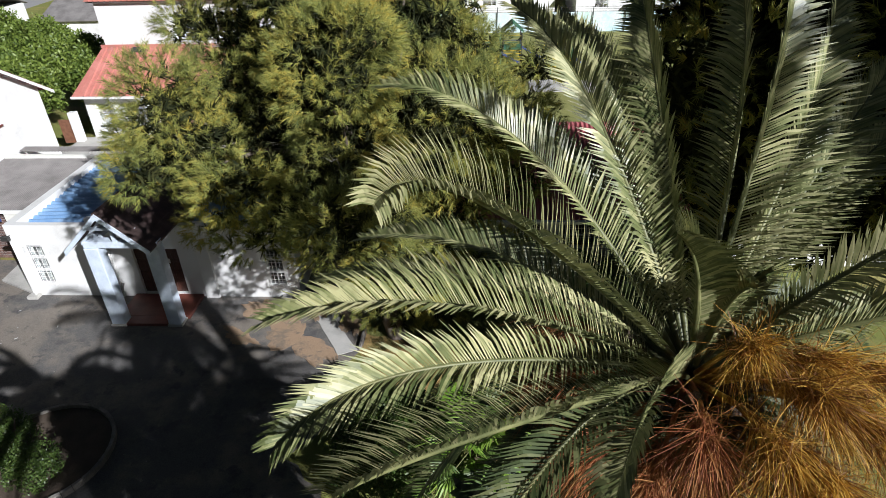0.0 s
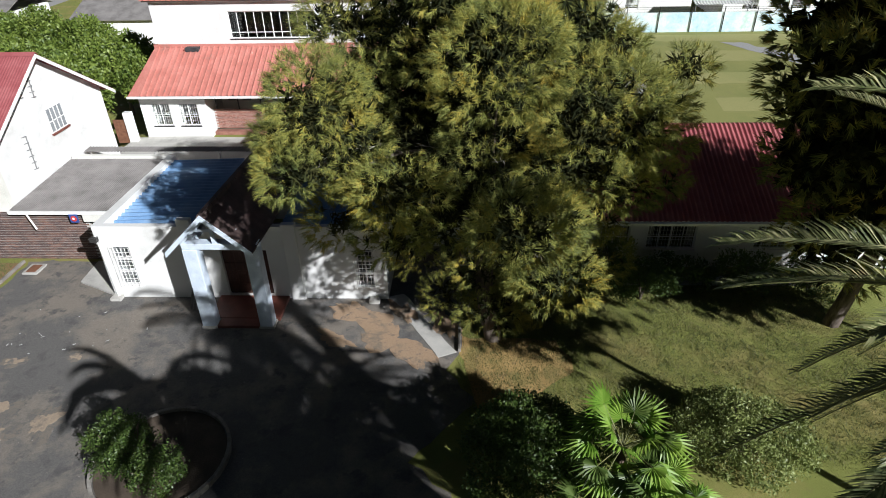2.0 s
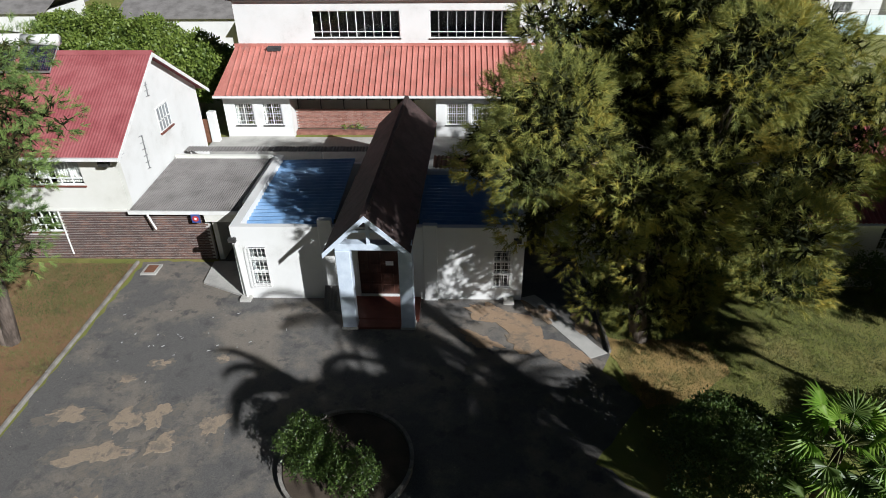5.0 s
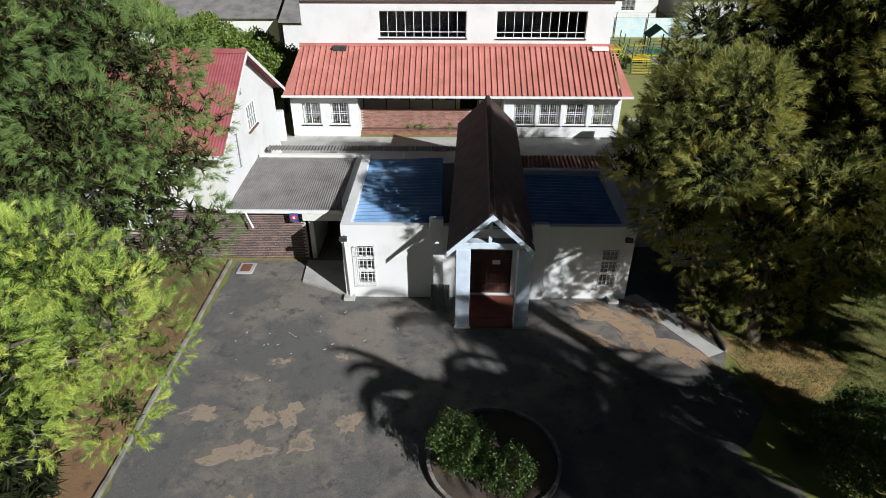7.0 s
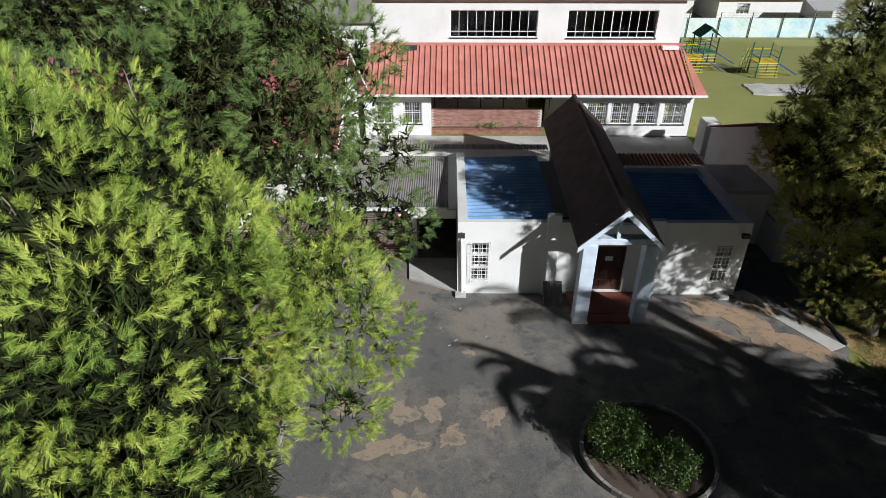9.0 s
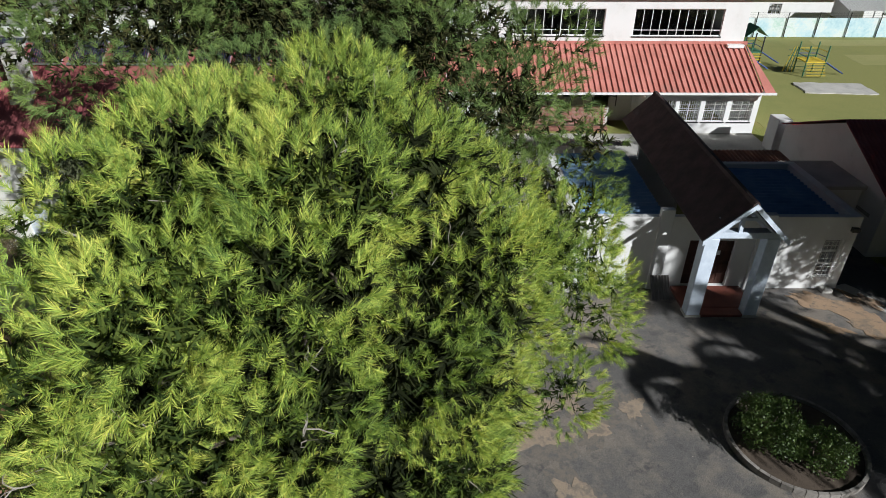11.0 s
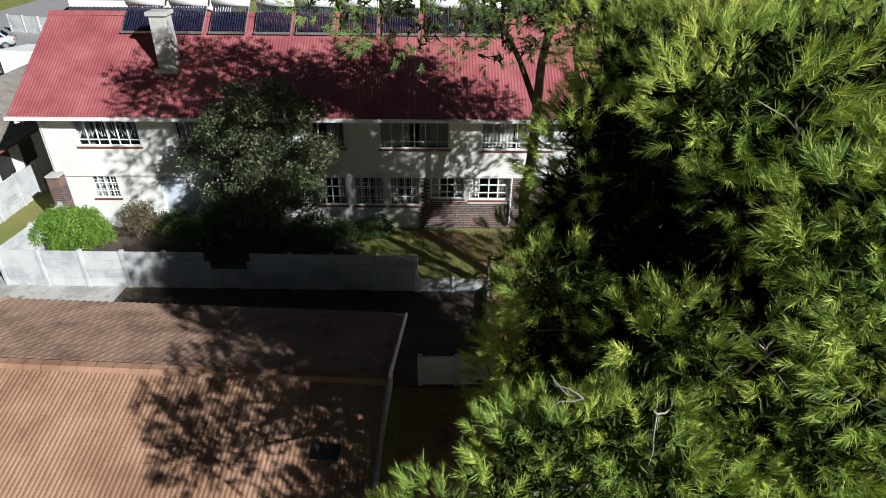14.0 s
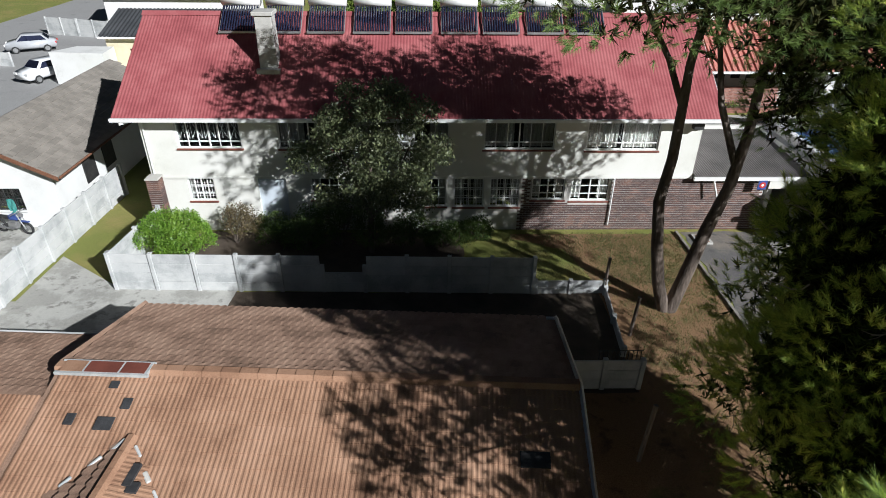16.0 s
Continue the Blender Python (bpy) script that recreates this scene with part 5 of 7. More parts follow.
for side in (-1, 1):
    rows_, cols_ = 12, 38
    verts, faces = [], []
    o = np.array((-50.9, 22.65, 4.1))
    dn = np.array((side * 3.15, 0, -1.66))
    for j in range(rows_):
        for i in range(cols_):
            k = len(verts)
            y0, y1 = 12.5 * (i + 0.5 * (j % 2)) / cols_, 12.5 * (i + 0.5 * (j % 2) + 0.97) / cols_
            for y, s, h in ((y0, j / rows_, 0.0), (y1, j / rows_, 0.0), (y1, (j + 1.03) / rows_, 0.035), (y0, (j + 1.03) / rows_, 0.035), (y1, (j + 1.03) / rows_, -0.02), (y0, (j + 1.03) / rows_, -0.02)):
                verts.append(o + np.array((0, y, h)) + dn * s)
            faces += [(k, k + 1, k + 2, k + 3), (k + 3, k + 2, k + 4, k + 5)]
    tagged(raw("roof_tiles", verts, faces, GREYTILE, nb, "weathered grey roof tiles"), kind="stuff")
    bm = bmesh.new()
    prism(bm, [(-50.9, 4.07), (-50.9 + side * 3.12, 2.43), (-50.9 + side * 3.12, 2.34), (-50.9, 3.98)], "y", 22.66, 35.1)
    part("roof_deck", bm, GREYTILE, nb)
bm = bmesh.new()
prism(bm, [(-47.72, 2.46), (-50.9, 4.09), (-50.9, 3.93), (-47.72, 2.30)], "y", 22.6, 22.655)
part("bargeboard", bm, RUST, nb)
bm = bmesh.new()
bar(bm, (-47.68, 22.7, 2.42), (-47.68, 35.1, 2.42), 0.05, 6)
part("gutter", bm, RUST, nb)


# ---- plants ----
def unit(v):
    return v / np.maximum(np.linalg.norm(v, axis=-1, keepdims=True), 1e-9)


def tube(points, radii, sides=8):
    """Vertices and quads of a tapered limb along points."""
    p = np.asarray(points, float)
    d = unit(np.gradient(p, axis=0))
    ref = np.array((0.31, 0.95, 0.05))
    u = unit(np.cross(d, ref))
    w = np.cross(d, u)
    a = np.arange(sides) / sides * math.tau
    ring = np.cos(a)[None, :, None] * u[:, None] + np.sin(a)[None, :, None] * w[:, None]
    v = (p[:, None] + ring * np.asarray(radii)[:, None, None]).reshape(-1, 3)
    f = []
    for i in range(len(p) - 1):
        for k in range(sides):
            f.append((i * sides + k, i * sides + (k + 1) % sides, (i + 1) * sides + (k + 1) % sides, (i + 1) * sides + k))
    return v, np.array(f)


def limbs(name, paths, material, parent, label=""):
    """Several tapered limbs in one mesh; each path: points, start radius, end radius."""
    vs, fs, k = [], [], 0
    for pts, r0, r1 in paths:
        v, f = tube(pts, np.linspace(r0, r1, len(pts)), 8)
        vs.append(v)
        fs.append(f + k)
        k += len(v)
    return raw(name, np.concatenate(vs), np.concatenate(fs), material, parent, label, True)


def bend(a, b, rng, wobble=0.2, n=7, sag=0.0):
    a, b = np.array(a, float), np.array(b, float)
    t = np.linspace(0, 1, n)[:, None]
    p = a + (b - a) * t
    p += np.sin(t * math.pi) * rng.normal(0, wobble, 3) + np.sin(t * math.tau) * rng.normal(0, wobble * 0.4, 3)
    p[:, 2] += sag * np.sin(t[:, 0] * math.pi)
    return p


def needles(centres, dirs, rng, count, length, width, spread, shoot, droop=0.0):
    """Tufts of thin needles: one triangle each, fanned round their shoot."""
    n = len(centres)
    c, d = np.repeat(centres, count, 0), np.repeat(dirs, count, 0)
    s = rng.random((n * count, 1))
    side = unit(np.cross(d, rng.normal(size=d.shape)))
    ang = spread * (0.45 + 0.55 * rng.random((n * count, 1))) * (1.15 - 0.6 * s)
    way = unit(d * np.cos(ang) + side * np.sin(ang) - np.array((0, 0, droop)))
    base = c + d * s * shoot
    ln = length * (0.7 + 0.5 * rng.random((n * count, 1)))
    w = unit(np.cross(way, rng.normal(size=way.shape))) * width / 2
    # the thin needles share the soft rounded facing of their tuft
    soft = unit(d * 0.8 + way * 0.55)
    turned = (np.cross(w, way) * soft).sum(1, keepdims=True) < 0
    w = np.where(turned, -w, w)
    v = np.stack([base - w, base + w, base + way * ln], 1).reshape(-1, 3)
    return v, np.arange(len(v)).reshape(-1, 3), np.repeat(soft, 3, 0)


def leaves(centres, rng, count, radius, size, up=0.3, ratio=0.5):
    """Sprays of small pointed leaves, two triangles each."""
    n = len(centres) * count
    c = np.repeat(centres, count, 0) + rng.normal(0, radius, (n, 3))
    d = unit(rng.normal(size=(n, 3)) + np.array((0, 0, up)))
    w = unit(np.cross(d, rng.normal(size=(n, 3))))
    ln = size * (0.6 + 0.7 * rng.random((n, 1)))
    v = np.stack([c, c + d * ln * 0.5 + w * ln * ratio / 2, c + d * ln, c + d * ln * 0.5 - w * ln * ratio / 2], 1).reshape(-1, 3)
    k = np.arange(n)[:, None] * 4
    return v, np.concatenate([k + (0, 1, 2), k + (0, 2, 3)])


def on_lobes(lobes, per_area, rng, inner=0.45, low=-0.75, skin=0.66):
    """Points and outward ways on the skins of ellipsoid lobes, leaving out what lies deep in another lobe."""
    ps, ds = [], []
    arr = [(np.array(c, float), np.array(r, float) if np.ndim(r) else np.full(3, float(r))) for c, r in lobes]
    for c, r in arr:
        area = 4 * math.pi * (r.mean() ** 2)
        n = int(area * per_area)
        d = unit(rng.normal(size=(n, 3)))
        d = d[d[:, 2] > low]
        k = 1 - inner * rng.random((len(d), 1)) ** 2
        ps.append(c + d * r * k)
        ds.append(d)
    p, d = np.concatenate(ps), np.concatenate(ds)
    keep = np.ones(len(p), bool)
    for c, r in arr:
        keep &= (((p - c) / (r * skin)) ** 2).sum(1) > 1
    return p[keep], d[keep]


def lobed(centre, radii, count, size, rng, low=-0.5, full=False):
    """Lobes scattered over an ellipsoid, or over one with full shoulders, to break its outline up."""
    out = []
    c, r = np.array(centre, float), np.array(radii, float)
    for i in range(count):
        z = 1 - (1 - low) * (i + 0.5) / count
        a = i * 2.39996 + rng.normal(0, 0.25)
        q = math.sqrt(max(0, 1 - z * z))
        k = (q ** 4 + z ** 4) ** -0.25 if full else 1.0
        p = c + r * np.array((q * math.cos(a), q * math.sin(a), z)) * k * (rng.uniform(0.8, 1.06) if full else rng.uniform(0.72, 1.0))
        s = size * rng.uniform(0.65, 1.25)
        out.append((p, (s * rng.uniform(0.9, 1.25), s * rng.uniform(0.9, 1.25), s * rng.uniform(0.75, 1.0))))
    return out


def needle_tree(name, label, base, trunk_paths, lobes, material, rng, per_area, count, length, width, spread, shoot, upward, droop=0.0, hub=None, group="", dense=45, inner_material=None, skin=0.66, thin=None, core=None, twigs=0):
    tree = empty(name, base, label, "tree", group)
    limbs("trunk", trunk_paths, BARK, tree)
    if hub is not None:
        inner = [(bend(hub, np.array(p) * 0.85 + np.array(hub) * 0.15, rng, 0.35, 7, 0.3), 0.10, 0.025) for p, r in lobes]
        limbs("branchwork", inner, BARK, tree)
    p, d = on_lobes(lobes, per_area, rng, 0.45, -0.75, skin)
    if thin is not None:
        keep = (p[:, 1] < thin) | (rng.random(len(p)) < 0.45)
        p, d = p[keep], d[keep]
    d = unit(d + np.array((0, 0, upward)) + rng.normal(0, 0.26, d.shape))
    v, f, n = needles(p, d, rng, count, length, width, spread, shoot, droop)
    raw("crown", v, f, material, tree, normals=n)
    # dense growth deep in the crown, its shade put into a dark colour
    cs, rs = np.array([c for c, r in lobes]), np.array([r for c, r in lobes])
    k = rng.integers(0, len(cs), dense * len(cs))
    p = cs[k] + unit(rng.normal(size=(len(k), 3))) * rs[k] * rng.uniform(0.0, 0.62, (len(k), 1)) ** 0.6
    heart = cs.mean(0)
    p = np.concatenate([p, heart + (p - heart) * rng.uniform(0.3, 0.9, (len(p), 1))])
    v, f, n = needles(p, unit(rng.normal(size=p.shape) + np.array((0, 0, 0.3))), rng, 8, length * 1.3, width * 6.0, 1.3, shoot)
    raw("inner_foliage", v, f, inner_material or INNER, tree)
    if twigs:
        # bare dead twigs between the boughs
        c, k = cs.mean(0), rng.integers(0, len(cs), twigs)
        paths = []
        for i in k:
            a = c + (cs[i] - c) * rng.uniform(0.70, 0.9) + rng.normal(0, 0.45, 3)
            b = a + unit(a - c) * rng.uniform(0.3, 0.75) + rng.normal(0, 0.2, 3)
            stem = bend(a, b, rng, 0.06, 6)
            paths.append((stem, 0.014, 0.005))
            for q in stem[2:5]:
                paths.append((bend(q, q + unit(a - c) * 0.25 + rng.normal(0, 0.18, 3), rng, 0.03, 4), 0.008, 0.003))
        for i in range(0, len(paths), 4):
            limbs("dead_twig", paths[i:i + 4], TWIG, tree, "bare pale grey twig")
    # dark core of needles, coloured as the crown's inner shade
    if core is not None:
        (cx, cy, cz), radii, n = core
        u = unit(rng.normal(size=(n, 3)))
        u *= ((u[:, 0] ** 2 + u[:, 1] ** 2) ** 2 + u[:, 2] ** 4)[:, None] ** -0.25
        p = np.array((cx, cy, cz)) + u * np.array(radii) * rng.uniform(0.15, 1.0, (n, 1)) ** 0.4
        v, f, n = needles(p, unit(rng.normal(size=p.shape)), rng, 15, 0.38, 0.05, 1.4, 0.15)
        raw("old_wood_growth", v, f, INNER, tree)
    return tree


# the near pine
rng = np.random.default_rng(21)
pine_lobes = lobed((-23.8, 7.6, 6.75), (3.05, 3.25, 4.7), 96, 0.92, rng, -0.9, True)
# the bulging shoulder over the lane
pine_lobes += [((-25.0, 3.8, 10.4), (0.95, 0.9, 0.9)), ((-24.2, 3.9, 10.8), (0.9, 0.9, 0.8)), ((-23.3, 4.3, 10.7), (0.9, 0.9, 0.8)), ((-25.7, 5.4, 11.0), (0.9, 0.9, 0.7)), ((-24.5, 3.6, 9.5), (1.0, 0.9, 0.9)), ((-23.5, 4.2, 9.4), (0.9, 0.9, 0.9)), ((-26.5, 7.2, 9.6), (0.9, 0.9, 0.9)), ((-25.0, 4.2, 8.2), (0.9, 0.9, 0.8)), ((-24.0, 4.1, 8.0), (0.9, 0.9, 0.8)), ((-24.6, 4.4, 6.6), (1.0, 0.9, 0.8))]
# flank shade put into the shape: a dark hollow behind the shoulder, on the side of the tiled roof
pine_lobes = [(c, r) for c, r in pine_lobes if not (c[0] < -25.3 and c[1] < 6.9 and 7.4 < c[2] < 11.0)]
# unseen low boughs over the lane, added to shade the tiled roof
pine_lobes += [((x, y, z), (0.9, 0.8, 0.7)) for x, y, z in ((-26.2, 2.6, 5.2), (-25.2, 1.8, 5.7), (-24.4, 1.3, 6.2), (-25.6, 2.6, 6.1), (-24.8, 2.4, 6.6), (-26.8, 3.0, 5.5), (-25.0, 3.0, 5.0), (-24.2, 2.2, 5.4))]
# low skirt over the lane
pine_lobes += [((x, y, z), (1.0, 0.9, 0.8)) for x, y, z in ((-25.5, 5.0, 3.0), (-24.0, 4.6, 2.5), (-22.5, 5.0, 2.5), (-21.2, 6.0, 2.8), (-26.3, 6.5, 2.6), (-25.3, 4.8, 4.7), (-23.2, 4.4, 4.6), (-21.9, 5.2, 4.8), (-26.9, 8.0, 5.6), (-26.9, 9.2, 3.8), (-26.7, 7.0, 4.1), (-26.5, 9.7, 5.8), (-26.9, 8.2, 7.6))]
# further boughs out of view, added for the shade on the roof's end
pine_lobes += [((-26.0, 4.4, 5.8), (1.0, 0.9, 0.8)), ((-25.2, 3.9, 5.6), (1.0, 0.9, 0.8)), ((-26.6, 4.9, 5.0), (0.9, 0.9, 0.8)), ((-25.4, 3.8, 6.7), (0.9, 0.8, 0.8))]
# boughs towards the forecourt
pine_lobes += [((-19.3, 8.9, 7.7), (0.9, 1.0, 0.9)), ((-18.9, 9.5, 6.5), (0.9, 1.0, 0.9)), ((-19.5, 8.8, 5.2), (0.9, 0.9, 0.8)), ((-19.7, 8.7, 8.8), (0.9, 1.0, 0.8)), ((-19.7, 10.2, 7.3), (1.0, 1.0, 0.9)), ((-19.7, 9.9, 4.5), (0.9, 0.9, 0.8)), ((-20.3, 7.8, 4.2), (0.9, 0.9, 0.8)), ((-19.9, 9.2, 3.4), (0.8, 0.8, 0.7)), ((-20.4, 9.4, 6.2), (1.0, 1.0, 1.0))]
# low spreading boughs beside the tiled roof
pine_lobes += [((-27.4, 3.9, 7.9), (0.8, 0.7, 0.55)), ((-26.7, 4.0, 8.0), (0.7, 0.6, 0.5)), ((-28.2, 3.4, 7.6), (0.7, 0.6, 0.5)), ((-26.3, 4.4, 9.0), (0.6, 0.5, 0.45)), ((-28.4, 3.6, 6.7), (0.9, 0.8, 0.6)), ((-29.0, 3.9, 6.0), (0.8, 0.8, 0.55)), ((-27.2, 3.9, 6.6), (0.9, 0.8, 0.6)), ((-26.0, 3.8, 7.4), (0.8, 0.7, 0.6)), ((-27.2, 5.4, 8.9), (0.5, 0.5, 0.5))]
# bare stem below the boughs on the forecourt side
pine_lobes = [(c, r) for c, r in pine_lobes if not (c[0] > -22.4 and c[2] < 5.0)]
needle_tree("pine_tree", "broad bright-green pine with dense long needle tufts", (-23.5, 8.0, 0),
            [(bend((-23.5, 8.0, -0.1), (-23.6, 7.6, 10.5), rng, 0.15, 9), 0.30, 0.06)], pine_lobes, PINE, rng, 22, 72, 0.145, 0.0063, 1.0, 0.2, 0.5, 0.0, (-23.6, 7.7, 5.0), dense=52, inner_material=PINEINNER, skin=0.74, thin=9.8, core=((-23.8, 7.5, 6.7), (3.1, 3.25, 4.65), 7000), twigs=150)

# she-oak beside the office
rng = np.random.default_rng(33)
oak_lobes = [(c + (c - np.array((-2.4, 16.8, 8.3))) * rng.uniform(-0.22, 0.06), (r[0] * 1.1, r[1], r[2] * 0.72)) for c, r in lobed((-2.4, 16.8, 8.3), (5.3, 3.7, 5.4), 92, 0.82, rng, -0.55)]
# a dark hollow between the spreading side bough and the main crown
oak_lobes = [(c, r) for c, r in oak_lobes if not (-5.3 < c[0] < -3.1 and c[1] < 17.2 and 8.3 < c[2] < 11.6)]
# long boughs that reach forward and shade what is below
oak_lobes += [((-4.4, 15.8, 9.3), (0.9, 0.8, 0.7)), ((-3.5, 15.4, 10.5), (0.9, 0.8, 0.8)), ((-4.3, 12.7, 8.3), (1.1, 0.9, 0.7)), ((-3.2, 12.9, 7.5), (1.0, 0.8, 0.7)), ((-1.8, 11.0, 8.2), (0.9, 0.9, 0.6)), ((-1.4, 12.0, 7.9), (1.1, 0.9, 0.8)), ((-0.7, 12.5, 6.1), (1.0, 0.9, 0.7)), ((0.5, 13.9, 8.1), (1.0, 0.9, 0.9)), ((-5.7, 13.8, 8.9), (1.1, 0.8, 0.7)), ((-6.7, 13.3, 8.4), (0.9, 0.8, 0.6)), ((1.8, 15.1, 8.7), (1.0, 0.9, 0.9)), ((-2.5, 14.0, 8.4), (0.9, 0.8, 0.7)), ((-2.1, 13.5, 10.4), (1.0, 0.9, 0.9)), ((-0.4, 14.5, 9.6), (1.0, 0.9, 0.9)), ((-6.9, 15.3, 9.6), (0.9, 0.8, 0.7))]
oak_lobes += [((-7.0, 15.6, 7.7), (1.4, 1.0, 0.8)), ((-6.3, 14.3, 8.9), (1.5, 1.0, 0.9)), ((-6.2, 13.9, 9.9), (1.1, 1.0, 1.1)), ((-2.0, 13.7, 10.8), (1.4, 1.0, 1.2)), ((0.5, 14.0, 9.5), (1.4, 1.1, 1.3)), ((-4.3, 18.1, 3.4), (1.2, 0.9, 0.9)), ((-5.2, 18.1, 4.9), (1.0, 0.8, 0.8)), ((-0.4, 17.4, 4.4), (1.4, 1.2, 1.2)), ((-0.4, 18.1, 2.6), (1.4, 1.1, 1.0)), ((1.3, 18.0, 3.2), (1.4, 1.1, 1.1)), ((-2.3, 18.2, 2.4), (1.3, 0.9, 0.9)), ((-1.9, 17.3, 1.5), (1.2, 0.7, 0.9)), ((-2.2, 17.2, 3.4), (1.0, 0.8, 0.9)), ((-3.4, 18.0, 1.6), (1.0, 0.7, 0.9)), ((-0.2, 18.2, 1.1), (1.1, 0.7, 0.8)), ((-7.9, 15.9, 7.5), (0.7, 0.6, 0.5)), ((-7.6, 15.0, 8.6), (0.6, 0.6, 0.5))]
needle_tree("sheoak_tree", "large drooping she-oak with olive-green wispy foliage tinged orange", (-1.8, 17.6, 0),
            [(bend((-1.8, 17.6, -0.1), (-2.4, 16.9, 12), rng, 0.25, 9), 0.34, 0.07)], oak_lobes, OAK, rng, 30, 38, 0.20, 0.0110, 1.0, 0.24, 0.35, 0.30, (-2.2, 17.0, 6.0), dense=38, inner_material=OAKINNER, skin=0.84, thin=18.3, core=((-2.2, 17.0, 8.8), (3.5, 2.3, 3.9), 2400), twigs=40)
rng = np.random.default_rng(34)
far_lobes = lobed((9.6, 15.6, 9.4), (4.1, 3.3, 5.6), 52, 1.3, rng, -0.8)
needle_tree("sheoak_tree", "dark green she-oak standing before the hall", (10.6, 18.6, 0),
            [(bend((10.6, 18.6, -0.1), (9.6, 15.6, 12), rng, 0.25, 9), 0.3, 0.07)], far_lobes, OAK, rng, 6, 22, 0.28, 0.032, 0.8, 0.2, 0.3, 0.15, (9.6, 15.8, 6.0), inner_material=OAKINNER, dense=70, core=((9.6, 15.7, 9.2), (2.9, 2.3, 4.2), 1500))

# two trees out of view, added to shade the other she-oaks and the hall
rng = np.random.default_rng(36)
for x, y, z, label in ((11.3, 7.5, 11.6, "unseen she-oak added to shade the trees by the lawn"), (15.8, 13.6, 8.6, "unseen she-oak added to shade the hall")):
    needle_tree("sheoak_tree", label, (x + 0.2, y + 0.2, 0), [(bend((x + 0.2, y + 0.2, -0.1), (x, y, z + 2), rng, 0.25, 9), 0.16, 0.06)], lobed((x, y, z), (3.3, 3.3, 4.0), 40, 1.3, rng, -0.8), OAK,
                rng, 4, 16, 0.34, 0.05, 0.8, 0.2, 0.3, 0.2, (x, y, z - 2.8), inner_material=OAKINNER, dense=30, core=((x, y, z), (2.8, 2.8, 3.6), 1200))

# tall forked pine behind the kerb
rng = np.random.default_rng(35)
fork_lobes = lobed((-22.0, 14.6, 9.3), (2.3, 3.5, 3.4), 48, 0.88, rng, -0.85)
fork_lobes += lobed((-24.6, 17.4, 10.9), (2.5, 1.9, 1.6), 22, 0.8, rng, -0.9)
fork_lobes += lobed((-29.2, 15.6, 12.0), (4.0, 2.4, 1.6), 36, 0.85, rng, -0.9)
fork_lobes += [((-28.2, 13.2, 11.3), (1.5, 1.1, 0.8)), ((-29.6, 13.4, 11.5), (1.3, 1.1, 0.8)), ((-20.3, 11.6, 10.2), (1.3, 1.2, 1.0)), ((-19.7, 13.9, 10.9), (1.3, 1.2, 1.0)), ((-20.4, 12.0, 7.8), (1.2, 1.2, 1.1)), ((-18.9, 12.0, 8.2), (1.0, 1.0, 0.8)), ((-19.3, 11.6, 7.2), (1.0, 0.9, 0.8)), ((-18.7, 12.7, 9.0), (0.9, 0.9, 0.7)), ((-19.7, 12.6, 7.9), (1.0, 1.0, 0.9)), ((-18.5, 12.1, 7.6), (0.8, 0.8, 0.7)), ((-20.2, 12.2, 6.4), (1.0, 1.0, 0.8)), ((-19.2, 12.6, 6.6), (0.8, 0.8, 0.7)), ((-28.9, 12.2, 10.4), (1.6, 1.2, 0.8)), ((-30.2, 12.7, 10.9), (1.4, 1.1, 0.7)), ((-27.2, 12.4, 10.2), (1.3, 1.1, 0.8)), ((-25.8, 12.6, 10.4), (1.3, 1.1, 0.8)), ((-24.4, 13.0, 10.6), (1.3, 1.1, 0.9))]
needle_tree("forked_pine", "tall pine with two bare leaning trunks and a high grey-green crown", (-24.7, 17.0, 0),
            [(np.array([(-24.75, 17.0, -0.1), (-25.2, 16.95, 1.2), (-25.5, 16.95, 2.6), (-25.75, 16.95, 4.2), (-25.6, 17.0, 5.6), (-25.55, 17.2, 7.2), (-25.5, 17.4, 8.3), (-25.2, 17.6, 10.2), (-25.2, 17.8, 12.4)]), 0.22, 0.09),
             (np.array([(-24.6, 17.0, -0.1), (-24.35, 17.0, 1.2), (-24.0, 17.0, 3.2), (-23.6, 17.1, 4.6), (-23.3, 17.4, 6.2), (-23.2, 17.7, 8.0), (-22.8, 17.2, 10.2), (-22.2, 16.5, 11.8)]), 0.26, 0.08),
             (np.array([(-25.55, 17.2, 7.1), (-26.1, 17.5, 8.4), (-26.9, 18.0, 9.8), (-27.3, 18.1, 11.6)]), 0.10, 0.05),
             (np.array([(-23.5, 17.2, 5.2), (-24.1, 17.9, 7.0), (-24.4, 18.2, 8.6), (-24.3, 18.3, 11.4)]), 0.12, 0.05),
             (np.array([(-23.2, 17.6, 6.6), (-22.0, 16.4, 7.6), (-21.2, 15.4, 8.4)]), 0.12, 0.05)],
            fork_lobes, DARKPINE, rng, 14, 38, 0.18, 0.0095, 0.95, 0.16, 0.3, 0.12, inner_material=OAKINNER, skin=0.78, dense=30)


